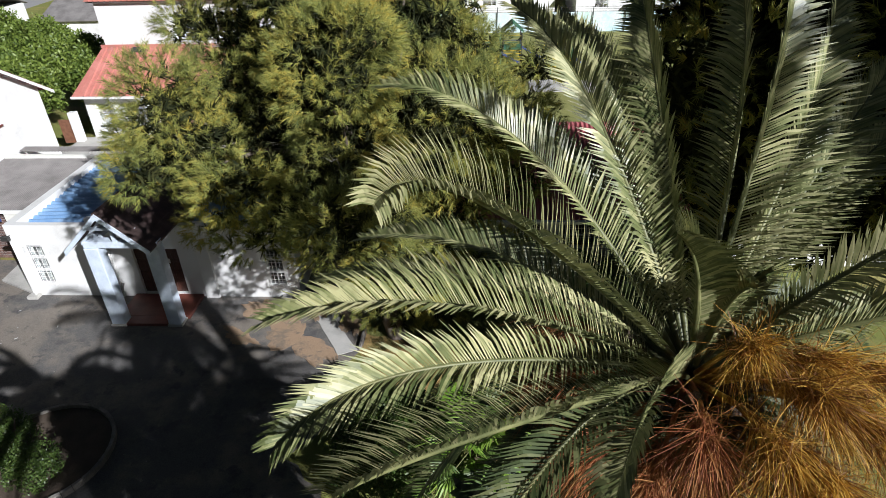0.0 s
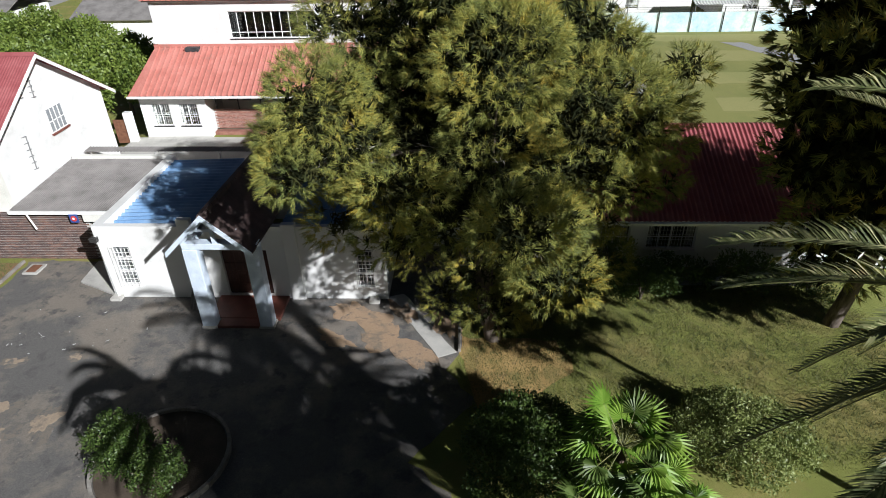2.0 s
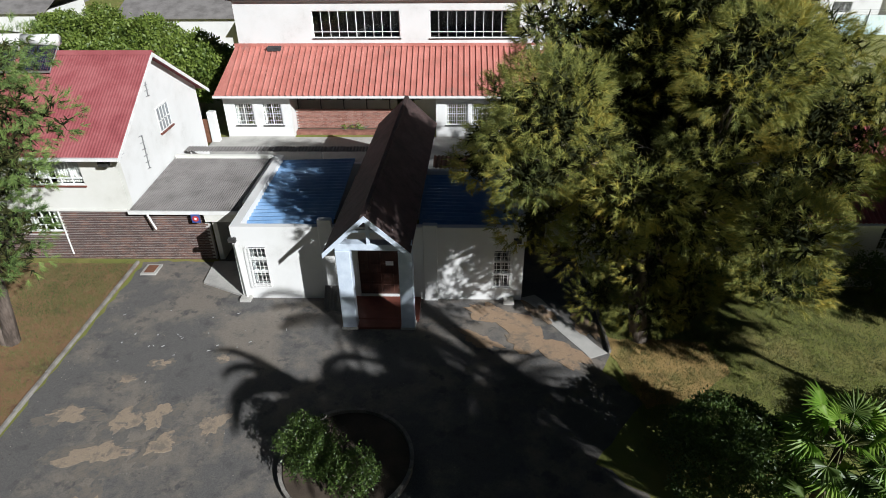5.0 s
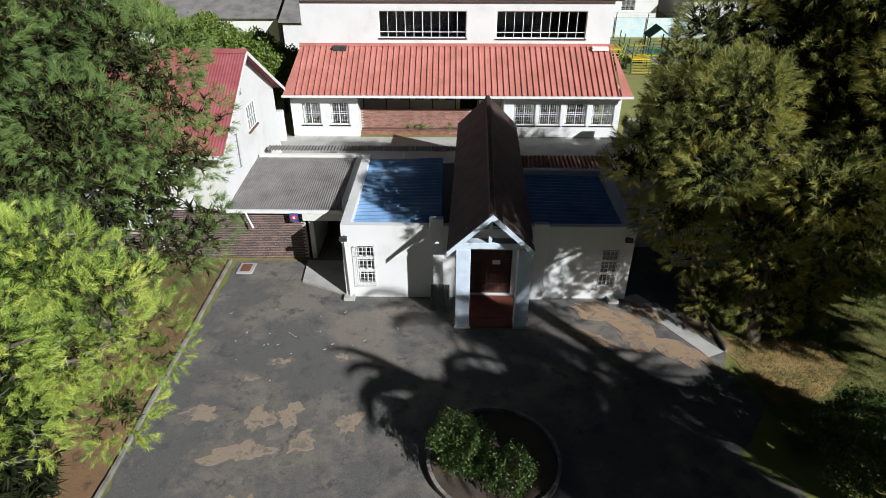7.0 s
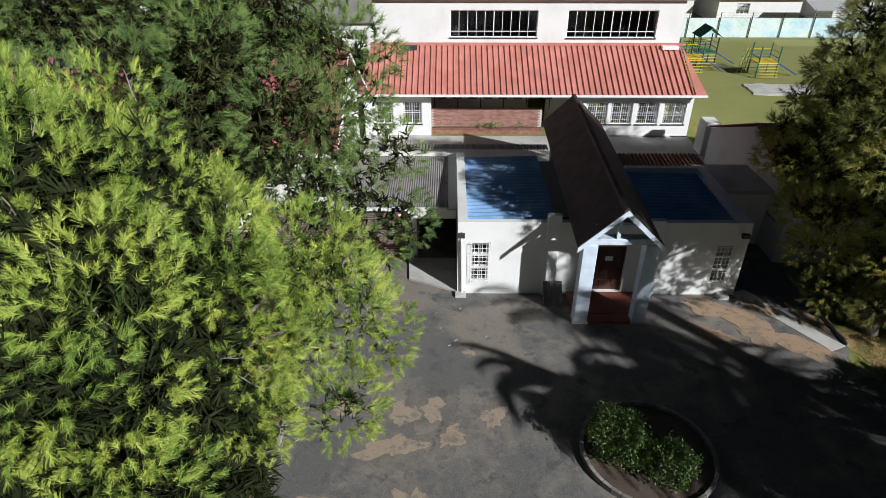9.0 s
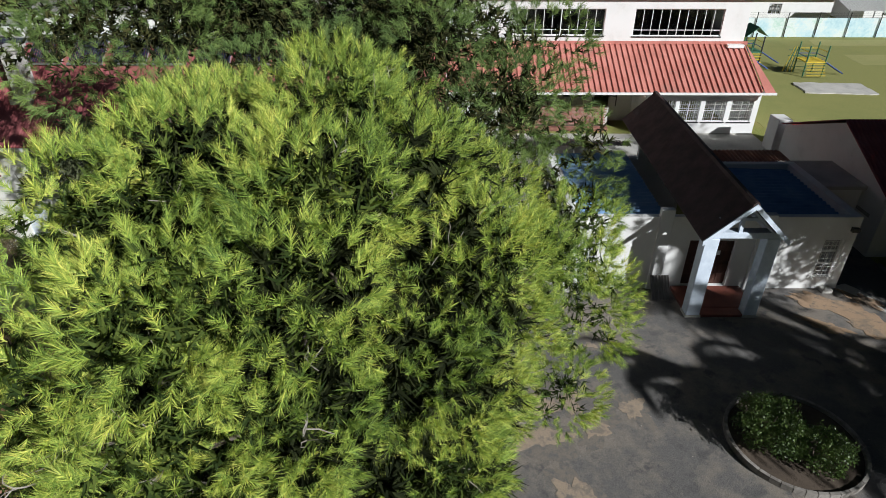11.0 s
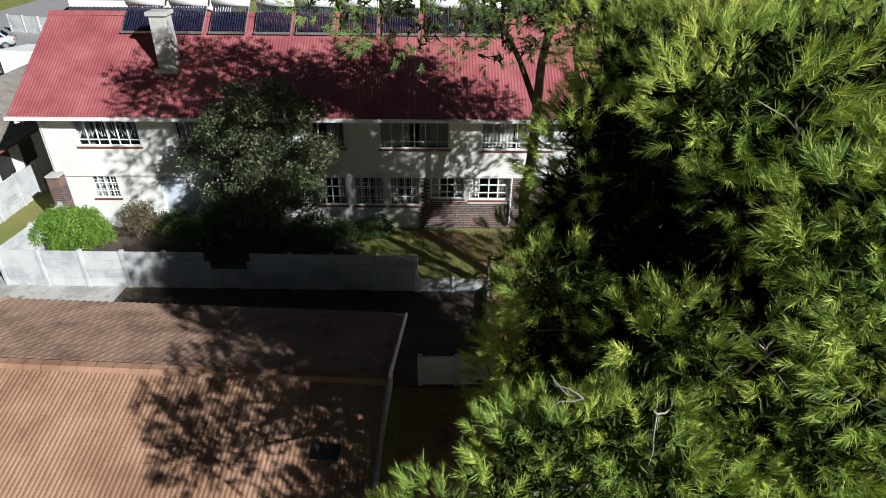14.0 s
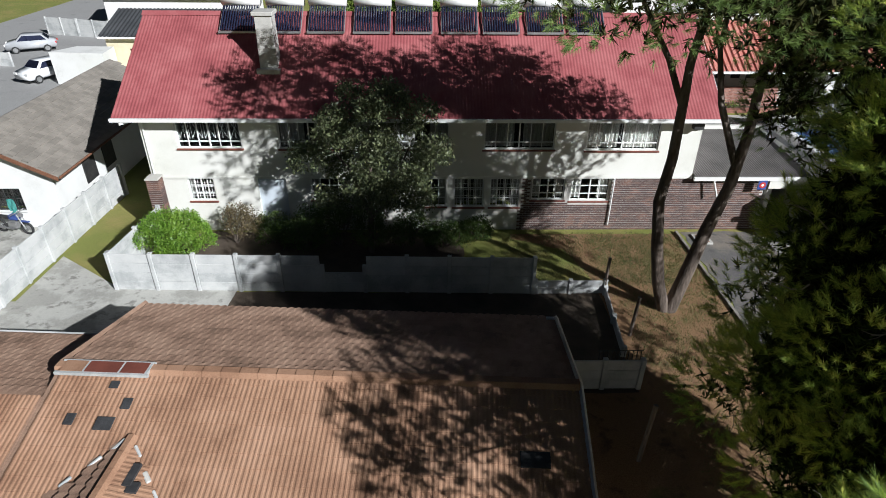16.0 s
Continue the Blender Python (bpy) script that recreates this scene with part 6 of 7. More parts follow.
def leafy(name, label, base, lobes, material, rng, per_area, count, size, radius=0.09, trunk=(), category="tree", group="", ratio=0.5):
    ob = empty(name, base, label, category, group)
    if not trunk:
        top = max(c[2] for c, r in lobes)
        trunk = [(bend(base, (base[0] + 0.6 * math.cos(2.1 * i) * min(1.0, top), base[1] + 0.5 * math.sin(2.1 * i) * min(1.0, top), top), rng, 0.08, 5), 0.04, 0.012) for i in range(5)]
    if trunk:
        if category == "tree":
            limbs("trunk", trunk, BARK, ob)
        else:
            for path in trunk:
                limbs("stem", [path], BARK, ob)
    p, d = on_lobes(lobes, per_area, rng, 0.5)
    v, f = leaves(p, rng, count, radius, size, 0.3, ratio)
    raw("crown" if category == "tree" else "foliage", v, f, material, ob)
    return ob


# planter ring with its shrub
ring = empty("planter_ring", (-11.55, 11.95, 0), "round planting bed edged with pale concrete", "planter")
N = 40
for i in range(N):
    a0, a1 = math.tau * i / N, math.tau * (i + 0.93) / N
    bm = bmesh.new()
    R0, R1 = 1.83, 1.93
    prism(bm, [(-11.55 + R0 * math.cos(a0), 11.95 + R0 * math.sin(a0)), (-11.55 + R1 * math.cos(a0), 11.95 + R1 * math.sin(a0)), (-11.55 + R1 * math.cos(a1), 11.95 + R1 * math.sin(a1)), (-11.55 + R0 * math.cos(a1), 11.95 + R0 * math.sin(a1))], "z", 0.0, 0.2)
    part("edging_block", bm, KERBSTONE, ring)
bm = bmesh.new()
prism(bm, [(-11.55 + 1.8 * math.cos(math.tau * i / 40), 11.95 + 1.8 * math.sin(math.tau * i / 40)) for i in range(40)], "z", 0.0, 0.1)
part("soil", bm, SOIL, ring)
rng = np.random.default_rng(41)
leafy("planter_shrub", "dense glossy green shrub in the round bed", (-12.4, 11.9, 0.1), lobed((-12.5, 11.85, 0.85), (0.7, 0.75, 0.85), 13, 0.30, rng, -0.6), LEAF, rng, 110, 8, 0.075, 0.07, category="shrub", group="shrubs in the round bed")
leafy("planter_shrub", "lower spreading shrub in the round bed", (-11.4, 11.2, 0.1), lobed((-11.4, 11.2, 0.5), (0.8, 0.5, 0.6), 11, 0.27, rng, -0.5), LEAF, rng, 110, 8, 0.075, 0.06, category="shrub", group="shrubs in the round bed")

# olive tree and bushes before the house
rng = np.random.default_rng(42)
leafy("olive_tree", "rounded grey-green tree in front of the cream house", (-35.2, 20.9, 0), lobed((-34.9, 20.9, 4.1), (2.5, 1.6, 2.5), 30, 0.58, rng, -0.85), GREYLEAF, rng, 42, 8, 0.13, 0.10, [(bend((-35.2, 20.9, -0.1), (-35.0, 20.9, 4.4), rng, 0.15), 0.14, 0.05), (bend((-35.1, 20.9, 1.5), (-36.2, 20.7, 4.2), rng, 0.15), 0.09, 0.03), (bend((-35.1, 20.9, 1.6), (-33.6, 21.0, 4.4), rng, 0.15), 0.09, 0.03)])
leafy("olive_shrub", "shaded dark shrub at the foot of the house", (-36.5, 21.3, 0), lobed((-36.4, 21.2, 1.0), (1.6, 0.8, 1.0), 14, 0.5, rng, -0.3), LEAF, rng, 50, 7, 0.09, 0.08, category="shrub")
leafy("bright_bush", "bright green bush beside the pale wall", (-42.6, 20.7, 0), lobed((-42.65, 20.6, 0.9), (1.1, 0.9, 0.75), 22, 0.45, rng, -0.3), LIMELEAF, rng, 90, 8, 0.085, 0.06, category="shrub")
leafy("brown_bush", "brownish bush by the doorway", (-40.7, 21.6, 0), lobed((-40.3, 21.6, 0.9), (0.65, 0.5, 0.7), 12, 0.33, rng, -0.4), BROWNLEAF, rng, 50, 7, 0.08, 0.07, category="shrub")

for x, y, w, h in ((-39.2, 21.7, 0.6, 0.6), (-37.8, 21.2, 0.9, 0.8), (-33.6, 21.6, 0.9, 0.6), (-32.2, 21.3, 0.7, 0.5), (-31.0, 21.9, 0.5, 0.45)):
    leafy("house_shrub", "dark shaded shrub along the house wall", (x, y, 0), lobed((x, y, h * 0.8), (w, 0.5, h), 10, 0.35, rng, -0.3), LEAF, rng, 50, 7, 0.09, 0.07, category="shrub", group="shrubs along the house")

# hedge trees behind
rng = np.random.default_rng(43)
for k, (x, y, r, h) in enumerate([(-27.0, 42.0, 2.6, 4.0), (-30.5, 44.5, 3.0, 4.3), (-34.5, 46.0, 3.0, 4.4), (-38.5, 48.0, 3.0, 4.2), (-24.4, 41.0, 1.6, 3.4), (-31.5, 40.0, 2.4, 3.6), (-28.5, 38.0, 2.0, 3.4)]):
    leafy("hedge_tree", "bushy green garden tree behind the houses", (x, y, 0), lobed((x, y, h * 0.84), (r, r, h * 0.52), 34, 0.72, rng, -0.5), HEDGELEAF, rng, 20, 6, 0.24, 0.12, [(bend((x, y, -0.1), (x, y, h), rng, 0.1), 0.16, 0.06)], group="garden trees behind the houses")

# shrubs and fan palms in the right-hand garden
rng = np.random.default_rng(44)
leafy("garden_shrub", "dark leafy shrub beside the forecourt", (-0.9, 11.6, 0), lobed((-0.9, 11.6, 1.0), (1.7, 1.4, 1.2), 28, 0.55, rng, -0.3), LEAF, rng, 60, 8, 0.10, 0.07, category="shrub")
leafy("garden_shrub", "pale green small-leaved shrub on the lawn", (5.1, 12.6, 0), lobed((5.1, 12.6, 0.7), (1.7, 1.2, 0.8), 26, 0.5, rng, -0.3), PALELEAF, rng, 60, 8, 0.08, 0.07, category="shrub")
leafy("garden_shrub", "shaded shrub before the hall's windows", (4.0, 20.0, 0), lobed((3.6, 20.0, 0.7), (1.8, 0.6, 0.7), 18, 0.45, rng, -0.3), LEAF, rng, 50, 7, 0.10, 0.07, category="shrub")

for x, y, w, h in ((-0.6, 20.6, 0.9, 1.3), (1.2, 20.9, 1.0, 0.9), (2.9, 20.8, 0.8, 1.5), (5.6, 20.9, 1.2, 0.8), (8.2, 20.6, 1.2, 1.2), (10.8, 20.8, 1.3, 1.0)):
    leafy("hall_shrub", "dark shaded shrub along the hall", (x, y, 0), lobed((x, y, h * 0.6), (w, 0.6, h * 0.7), 12, 0.42, rng, -0.4), LEAF, rng, 36, 7, 0.11, 0.08, category="shrub", group="shrubs along the hall")


def fan_palm(x, y, h, n, seed, size=1.0):
    rng = np.random.default_rng(seed)
    ob = empty("fan_palm", (x, y, 0), "small fan palm with bright pleated leaves", "palm", "fan palms in the garden")
    limbs("trunk", [(bend((x, y, -0.1), (x, y, h - 0.5), rng, 0.05), 0.16, 0.12)], PALMBARK, ob)
    for i in range(n):
        a, e = i * 2.4 + rng.normal(0, 0.2), rng.uniform(-0.1, 1.15)
        d = np.array((math.cos(a) * math.cos(e), math.sin(a) * math.cos(e), math.sin(e)))
        o = np.array((x, y, h - 0.45))
        c = o + d * rng.uniform(0.55, 0.95) * size
        side = unit(np.cross(d, (0, 0, 1.0)))
        up = np.cross(side, d)
        vs, fs = [], []
        m = 18
        for k in range(m):
            t0 = -2.1 + 4.2 * k / m
            t1 = -2.1 + 4.2 * (k + 0.5) / m
            t2 = -2.1 + 4.2 * (k + 1) / m
            r = 0.62 * size * (1 - 0.14 * abs(t1)) * rng.uniform(0.88, 1.12)
            def at(t, q, lift):
                return c + (d * math.cos(t) + side * math.sin(t)) * q + up * lift - np.array((0, 0, 0.28 * q * q))
            b = len(vs)
            vs += [c, at(t0, r * 0.5, -0.015), at(t1, r * 0.5, 0.03), at(t2, r * 0.5, -0.015), at(t1 + rng.normal(0, 0.04), r, -0.06 - 0.10 * rng.random())]
            fs += [(b, b + 1, b + 2), (b, b + 2, b + 3), (b + 1, b + 4, b + 2), (b + 2, b + 4, b + 3)]
        leaf = raw("fan_leaf", vs, fs, LIMELEAF if i % 3 else LEAF, ob)
        limbs("stalk", [(np.array([o, o + (c - o) * 0.5 + np.array((0, 0, 0.03)), c]), 0.016, 0.01)], RACHIS, leaf)
    return ob


fan_palm(1.05, 10.8, 2.75, 26, 5, 1.2)
fan_palm(1.7, 9.7, 2.3, 18, 6)
fan_palm(0.2, 9.5, 1.9, 14, 7)


# ---- the date palms ----
def frond(heart, palm, tip, mid, length_leaf=0.40, twist=0.0, seed=0, pairs=120, wide=0.0085, sub=0.13, material=None):
    """A feathery leaf from the palm's heart over mid to the tip."""
    rng = np.random.default_rng(seed)
    n = 24
    t = np.linspace(0, 1, n)[:, None]
    b = np.array(tip, float)
    a = heart + unit(b - heart) * sub - np.array((0, 0, 0.1))
    c = 2 * np.array(mid, float) - (a + b) / 2
    p = (1 - t) ** 2 * a + 2 * t * (1 - t) * c + t ** 2 * b
    d = unit(np.gradient(p, axis=0))
    side = unit(np.cross(d, np.array((0, 0, 1.0))))
    up = unit(np.cross(side, d))
    ca, sa = math.cos(twist), math.sin(twist)
    side, up = side * ca + up * sa, up * ca - side * sa
    rach = limbs("frond", [(p, 0.026, 0.005)], RACHIS, palm)
    q = np.linspace(0.07, 0.995, pairs)
    x = q * (n - 1)
    i = np.minimum(x.astype(int), n - 2)
    f = (x - i)[:, None]
    o, dd, ss, uu = (w[i] * (1 - f) + w[i + 1] * f for w in (p, d, side, up))
    q = q[:, None]
    vs, fs, k = [], [], 0
    for sg in (-1, 1):
        prof = np.minimum(1.0, 0.3 + q * 2.4) * (1.0 - 0.6 * np.maximum(0, q - 0.6) / 0.4)
        ln = length_leaf * prof * rng.uniform(0.72, 1.12, (pairs, 1))
        lift = 1.15 - 0.35 * q + rng.normal(0, 0.10, (pairs, 1))
        way = unit(ss * sg + dd * (0.95 + 0.75 * q * q + rng.normal(0, 0.07, (pairs, 1))) + uu * lift)
        w = unit(np.cross(way, uu)) * wide
        m1 = o + way * ln * 0.5 + uu * 0.007
        tp = o + way * ln - np.array((0, 0, 0.16)) * ln
        vs.append(np.stack([o - w * 0.4, o + w * 0.4, m1 + w, m1 - w, tp], 1).reshape(-1, 3))
        r = np.arange(pairs)[:, None] * 5 + k
        fs += [r + (0, 1, 2), r + (0, 2, 3), r + (3, 2, 4)]
        k += pairs * 5
    raw("leaf_blade", np.concatenate(vs), np.concatenate(fs), material or FROND, rach)


def palm_trunk(palm, base, heart, seed):
    rng = np.random.default_rng(seed)
    b, h = np.array(base, float), np.array(heart, float)
    t = np.linspace(0, 1, 6)[:, None]
    limbs("trunk", [(b + (h - b) * t - np.array((0, 0, 0.3)) * t, 0.36, 0.30)], PALMBARK, palm)
    bm = bmesh.new()
    for i in range(90):
        a, z = i * 2.4, -1.9 + 1.9 * i / 90
        o = Vector(h) + Vector((0.28 * math.cos(a), 0.28 * math.sin(a), z))
        bar(bm, o, o + Vector((0.24 * math.cos(a), 0.24 * math.sin(a), 0.26)), 0.05, 5)
    part("leaf_sheath", bm, PALMBARK, palm)


PALM = np.array((2.55, 4.15, 11.05))
palm = empty("date_palm", (2.75, 4.35, 0), "tall date palm with long feathery fronds and orange fruit stalks", "palm")
palm_trunk(palm, (2.75, 4.35, -0.1), PALM, 52)
# each frond: its tip, the point halfway along it, and its twist
SIDE_FRONDS = [((0.15, 5.76, 12.64), (1.31, 5.0, 12.4), 0.3), ((0.92, 6.75, 12.28), (1.75, 5.5, 11.99), -0.2), ((0.52, 2.74, 13.08), (1.09, 3.45, 12.64), 0.5), ((-0.23, 5.93, 11.02), (1.12, 5.06, 11.4), 0.2),
               ((-0.35, 3.52, 11.87), (0.85, 3.72, 11.85), 0.15), ((-0.5, 5.11, 11.06), (0.97, 4.61, 11.39), -0.1), ((-0.26, 3.08, 11.29), (0.71, 3.47, 11.58), 0.6), ((0.35, 2.2, 12.04), (0.95, 2.88, 11.64), -0.3),
               ((1.61, 2.57, 11.54), (1.95, 3.23, 11.6), -0.5), ((2.07, 3.7, 12.4), (2.34, 3.9, 11.93), 0.3), ((2.59, 3.68, 12.04), (2.57, 3.9, 11.75), 0.2)]
BACK_FRONDS = [((1.25, 6.48, 13.16), (1.85, 5.35, 12.59), 0.4), ((1.71, 6.81, 12.99), (2.16, 5.48, 12.45), 0.3), ((2.39, 6.59, 13.27), (2.38, 5.46, 12.64), 0.9), ((3.13, 6.25, 13.39), (2.94, 5.22, 12.58), 0.9),
               ((3.35, 5.9, 13.6), (3.0, 4.95, 12.75), -0.8), ((3.82, 6.08, 13.4), (3.35, 5.06, 12.5), -0.6), ((4.64, 6.19, 12.79), (3.69, 5.19, 12.27), -0.5), ((4.94, 6.06, 12.28), (3.78, 5.12, 12.01), -0.4),
               ((5.3, 4.4, 12.9), (3.9, 4.2, 12.2), -0.7), ((5.33, 5.2, 10.66), (3.94, 4.68, 11.06), -0.3), ((5.1, 3.2, 12.0), (3.9, 3.7, 11.9), 0.4)]
for i, (tip, mid, twist) in enumerate(SIDE_FRONDS + BACK_FRONDS):
    frond(PALM, palm, tip, mid, 0.42 if i != 8 else 0.46, twist, 100 + i, 150, 0.0098)
rng = np.random.default_rng(77)


def spread_fronds(heart, palm, count, reach, z0, z1, rise, seed, pairs, wide, keep=None):
    """Fronds all round the heart, the older ones lower."""
    rng = np.random.default_rng(seed)
    for i in range(count):
        a = i * 2.39996 + 0.5
        r = reach * rng.uniform(0.8, 1.1)
        tip = heart + np.array((r * math.cos(a), r * math.sin(a), z0 + (z1 - z0) * i / count + 0.2 * rng.normal()))
        if keep is None or keep(tip):
            mid = (heart + tip) / 2 + np.array((0, 0, rise * rng.uniform(0.75, 1.1))) + rng.normal(0, 0.08, 3)
            frond(heart, palm, tip, mid, 0.42, rng.uniform(-0.5, 0.5), seed * 7 + i, pairs, wide, 0.13, DARKFROND)


def clear_of_fruit(tip):
    return not (tip[1] < 4.4 and tip[0] > 0.7)


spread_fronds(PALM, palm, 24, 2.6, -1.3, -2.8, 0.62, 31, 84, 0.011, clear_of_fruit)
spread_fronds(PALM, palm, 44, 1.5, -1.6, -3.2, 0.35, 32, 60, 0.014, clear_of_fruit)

# dark fronds added beneath the fruit as a shaded backdrop
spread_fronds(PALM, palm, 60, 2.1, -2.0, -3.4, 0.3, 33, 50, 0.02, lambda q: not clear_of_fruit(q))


def fruit_bunch(i, end, material, label, count=560):
    """A stalk out of the heart that ends in a brush of fine drooping strands."""
    rng = np.random.default_rng(200 + i)
    e = np.array(end, float)
    out = unit(e - PALM)
    o = PALM - np.array((0, 0, 0.15)) + out * 0.1
    e = PALM + (e - PALM) * 0.72
    stalk = limbs("fruit_stalk", [(np.array([o, (o + e) / 2 + np.array((0, 0, 0.06)), e]), 0.024, 0.014)], material, palm, label)
    m = count
    d = unit(out * 0.9 + np.array((0, 0, -0.25)) + rng.normal(0, 0.5, (m, 3)))
    ln = rng.uniform(0.18, 0.55, (m, 1))
    s = e + out * rng.uniform(-0.22, 0.12, (m, 1)) + rng.normal(0, 0.03, (m, 3))
    w = unit(np.cross(d, rng.normal(size=(m, 3)))) * 0.0021
    curl = rng.normal(0, 0.08, (m, 3))
    pts = [s + d * ln * u + curl * u * u - np.array((0, 0, 0.42)) * ln * u * u for u in (0, 0.35, 0.7, 1.0)]
    v = np.stack([pts[0] - w, pts[0] + w, pts[1] + w, pts[1] - w, pts[2] + w * 0.8, pts[2] - w * 0.8, pts[3]], 1).reshape(-1, 3)
    k = np.arange(m)[:, None] * 7
    raw("fruit_spray", v, np.concatenate([k + q for q in ((0, 1, 2), (0, 2, 3), (3, 2, 4), (3, 4, 5), (5, 4, 6))]), material, stalk)


for i, (end, red) in enumerate([((2.75, 3.55, 11.75), 0), ((3.25, 3.45, 11.7), 0), ((3.0, 3.0, 11.75), 0), ((2.7, 2.75, 11.45), 0), ((2.26, 2.95, 11.3), 1), ((1.45, 3.15, 10.85), 1), ((1.25, 4.1, 10.85), 1), ((1.4, 4.6, 11.2), 1),
                                ((2.95, 2.5, 11.4), 0), ((3.35, 3.2, 11.4), 0), ((3.45, 3.7, 11.2), 0), ((2.4, 2.8, 10.9), 0), ((3.1, 2.8, 11.0), 1), ((3.7, 3.3, 11.7), 0), ((1.9, 2.9, 10.9), 1), ((3.6, 2.8, 11.5), 0)]):
    fruit_bunch(i, end, FRUITRED if red else FRUIT, "rust-red fruit strands" if red else "golden-yellow fruit strands")

# more palms out of view, below and behind the path, placed to shade the forecourt and the office
# heart, foot, outer and inner reach, outer and inner count, the stretch of y that the tips keep to, leaflet half width
SHADE_PALMS = [((3.9, 1.0, 8.8), (4.0, 0.9), 4.2, 2.6, 104, 60, -9, 4.6, 0.038), ((-0.6, 2.1, 9.4), (-0.5, 2.0), 3.0, 2.5, 76, 44, 0.4, 3.4, 0.04),
               ((8.1, 1.6, 16.25), (4.7, 2.5), 3.4, 2.6, 15, 5, -9, 9.0, 0.028)]
for k, (h, (fx, fy), reach, short, n_out, n_in, y_lo, y_hi, wide) in enumerate(SHADE_PALMS):
    low = empty("date_palm", (fx, fy, 0), "date palm with a full crown shading the forecourt", "palm")
    h = np.array(h)
    palm_trunk(low, (fx, fy, -0.1), h, 60 + k)
    spread_fronds(h, low, n_out, reach, 0.9, -0.9, 0.75, 41 + k, 60, wide, lambda q: y_lo < q[1] < y_hi)
    spread_fronds(h, low, n_in, short, -0.6, -3.0, 0.5, 51 + k, 46, wide * 1.1, lambda q: y_lo < q[1] < min(y_hi, 3.7 if k < 2 else 9.0))

for x, h in ((-15.2, 0.15), (-14.5, 0.26), (-13.0, 0.14)):
    leafy("ledge_plant", "low green plant along the veranda ledge", (x, 35.98, 1.2), [((x, 35.9, 1.2 + h * 0.6), (0.3, 0.14, h))], LIMELEAF, rng, 40, 6, 0.1, 0.06, category="plant", group="plants along the veranda")


# ---- beyond the field: painted wall, far houses ----
fence = empty("field_wall", (20, 63, 0.9), "painted pale blue boundary wall with steel posts behind the field", "wall", kind="structure")
for i in range(26):
    x = -6 + 3.1 * i
    part("panel", boxes((x + 0.03, x + 3.07, 63.0, 63.15, 0.85, 2.75)), MURAL, fence)
    bm = bmesh.new()
    bar(bm, (x, 62.9, 0.85), (x, 62.9, 3.3), 0.045, 6)
    part("post", bm, BLACK, fence)
for k in range(3):
    bm = bmesh.new()
    bar(bm, (-6, 62.9, 2.85 + 0.2 * k), (74, 62.9, 2.85 + 0.2 * k), 0.012)
    part("wire", bm, BLACK, fence)


def far_house(x, y, w, d, h, roof_mat, wall_mat, z=0.9, ridge=1.6, openings=()):
    ob = empty("far_house", (x, y, z), "small white suburban house behind the field", "house", "houses beyond the field")
    part("wall", wall_y(y, y + 0.2, x, x + w, z, z + h, openings), wall_mat, ob)
    part("wall", boxes((x, x + 0.2, y + 0.2, y + d, z, z + h), (x + w - 0.2, x + w, y + 0.2, y + d, z, z + h), (x + 0.2, x + w - 0.2, y + d - 0.2, y + d, z, z + h)), wall_mat, ob)
    bm = bmesh.new()
    prism(bm, [(y - 0.4, z + h - 0.05), (y + d / 2, z + h + ridge), (y + d + 0.4, z + h - 0.05), (y + d + 0.4, z + h - 0.15), (y + d / 2, z + h + ridge - 0.12), (y - 0.4, z + h - 0.15)], "x", x - 0.3, x + w + 0.3)
    part("roof", bm, roof_mat, ob)
    for a, b, c, e in openings:
        window(ob, a, b, c, e, y, 3, (0.5,), TRIM, "grid", 0, None)
    return ob


far_house(12, 70, 9, 8, 2.7, MAROON, WHITE, openings=[(14, 15.4, 1.9, 3.0)])
far_house(24, 69, 12, 8, 2.8, MAROON, WHITE, openings=[(26, 27.6, 1.9, 3.0), (31, 33, 1.9, 3.0)])
far_house(38.5, 70, 10, 8, 2.7, GREYROOF, CREAM, openings=[(40, 41.5, 1.9, 3.0), (45, 46.5, 1.9, 3.0)])
far_house(52, 70, 11, 8, 2.8, MAROON, WHITE, openings=[(54, 55.6, 1.9, 3.0)])
far_house(0, 72, 10, 8, 2.8, SALMON, WHITE, openings=[(2, 3.5, 1.9, 3.0), (6, 7.5, 1.9, 3.0)])
far_house(-42, 62, 12, 8, 3.0, GREYROOF, WHITE, 0.0)
far_house(-29, 60, 10, 8, 3.0, GREYROOF, WHITE, 0.0, openings=[(-27, -25.5, 1.2, 2.2)])
far_house(-18, 62, 10, 8, 2.8, SALMON, CREAM, 0.9)
lean = empty("lean_to_shelter", (34, 67, 0.9), "white corrugated lean-to shelter behind the painted wall", "shelter")
sheet("roof_sheet", (19.5, 67.5, 4.0), (5.5, 0, 0), (0, -3.0, -0.8), TRIM, lean, "", 0.3, 0.05)
for x in (19.7, 22.3, 24.8):
    bm = bmesh.new()
    bar(bm, (x, 64.8, 0.9), (x, 64.8, 3.3), 0.06, 6)
    part("post", bm, METAL, lean)


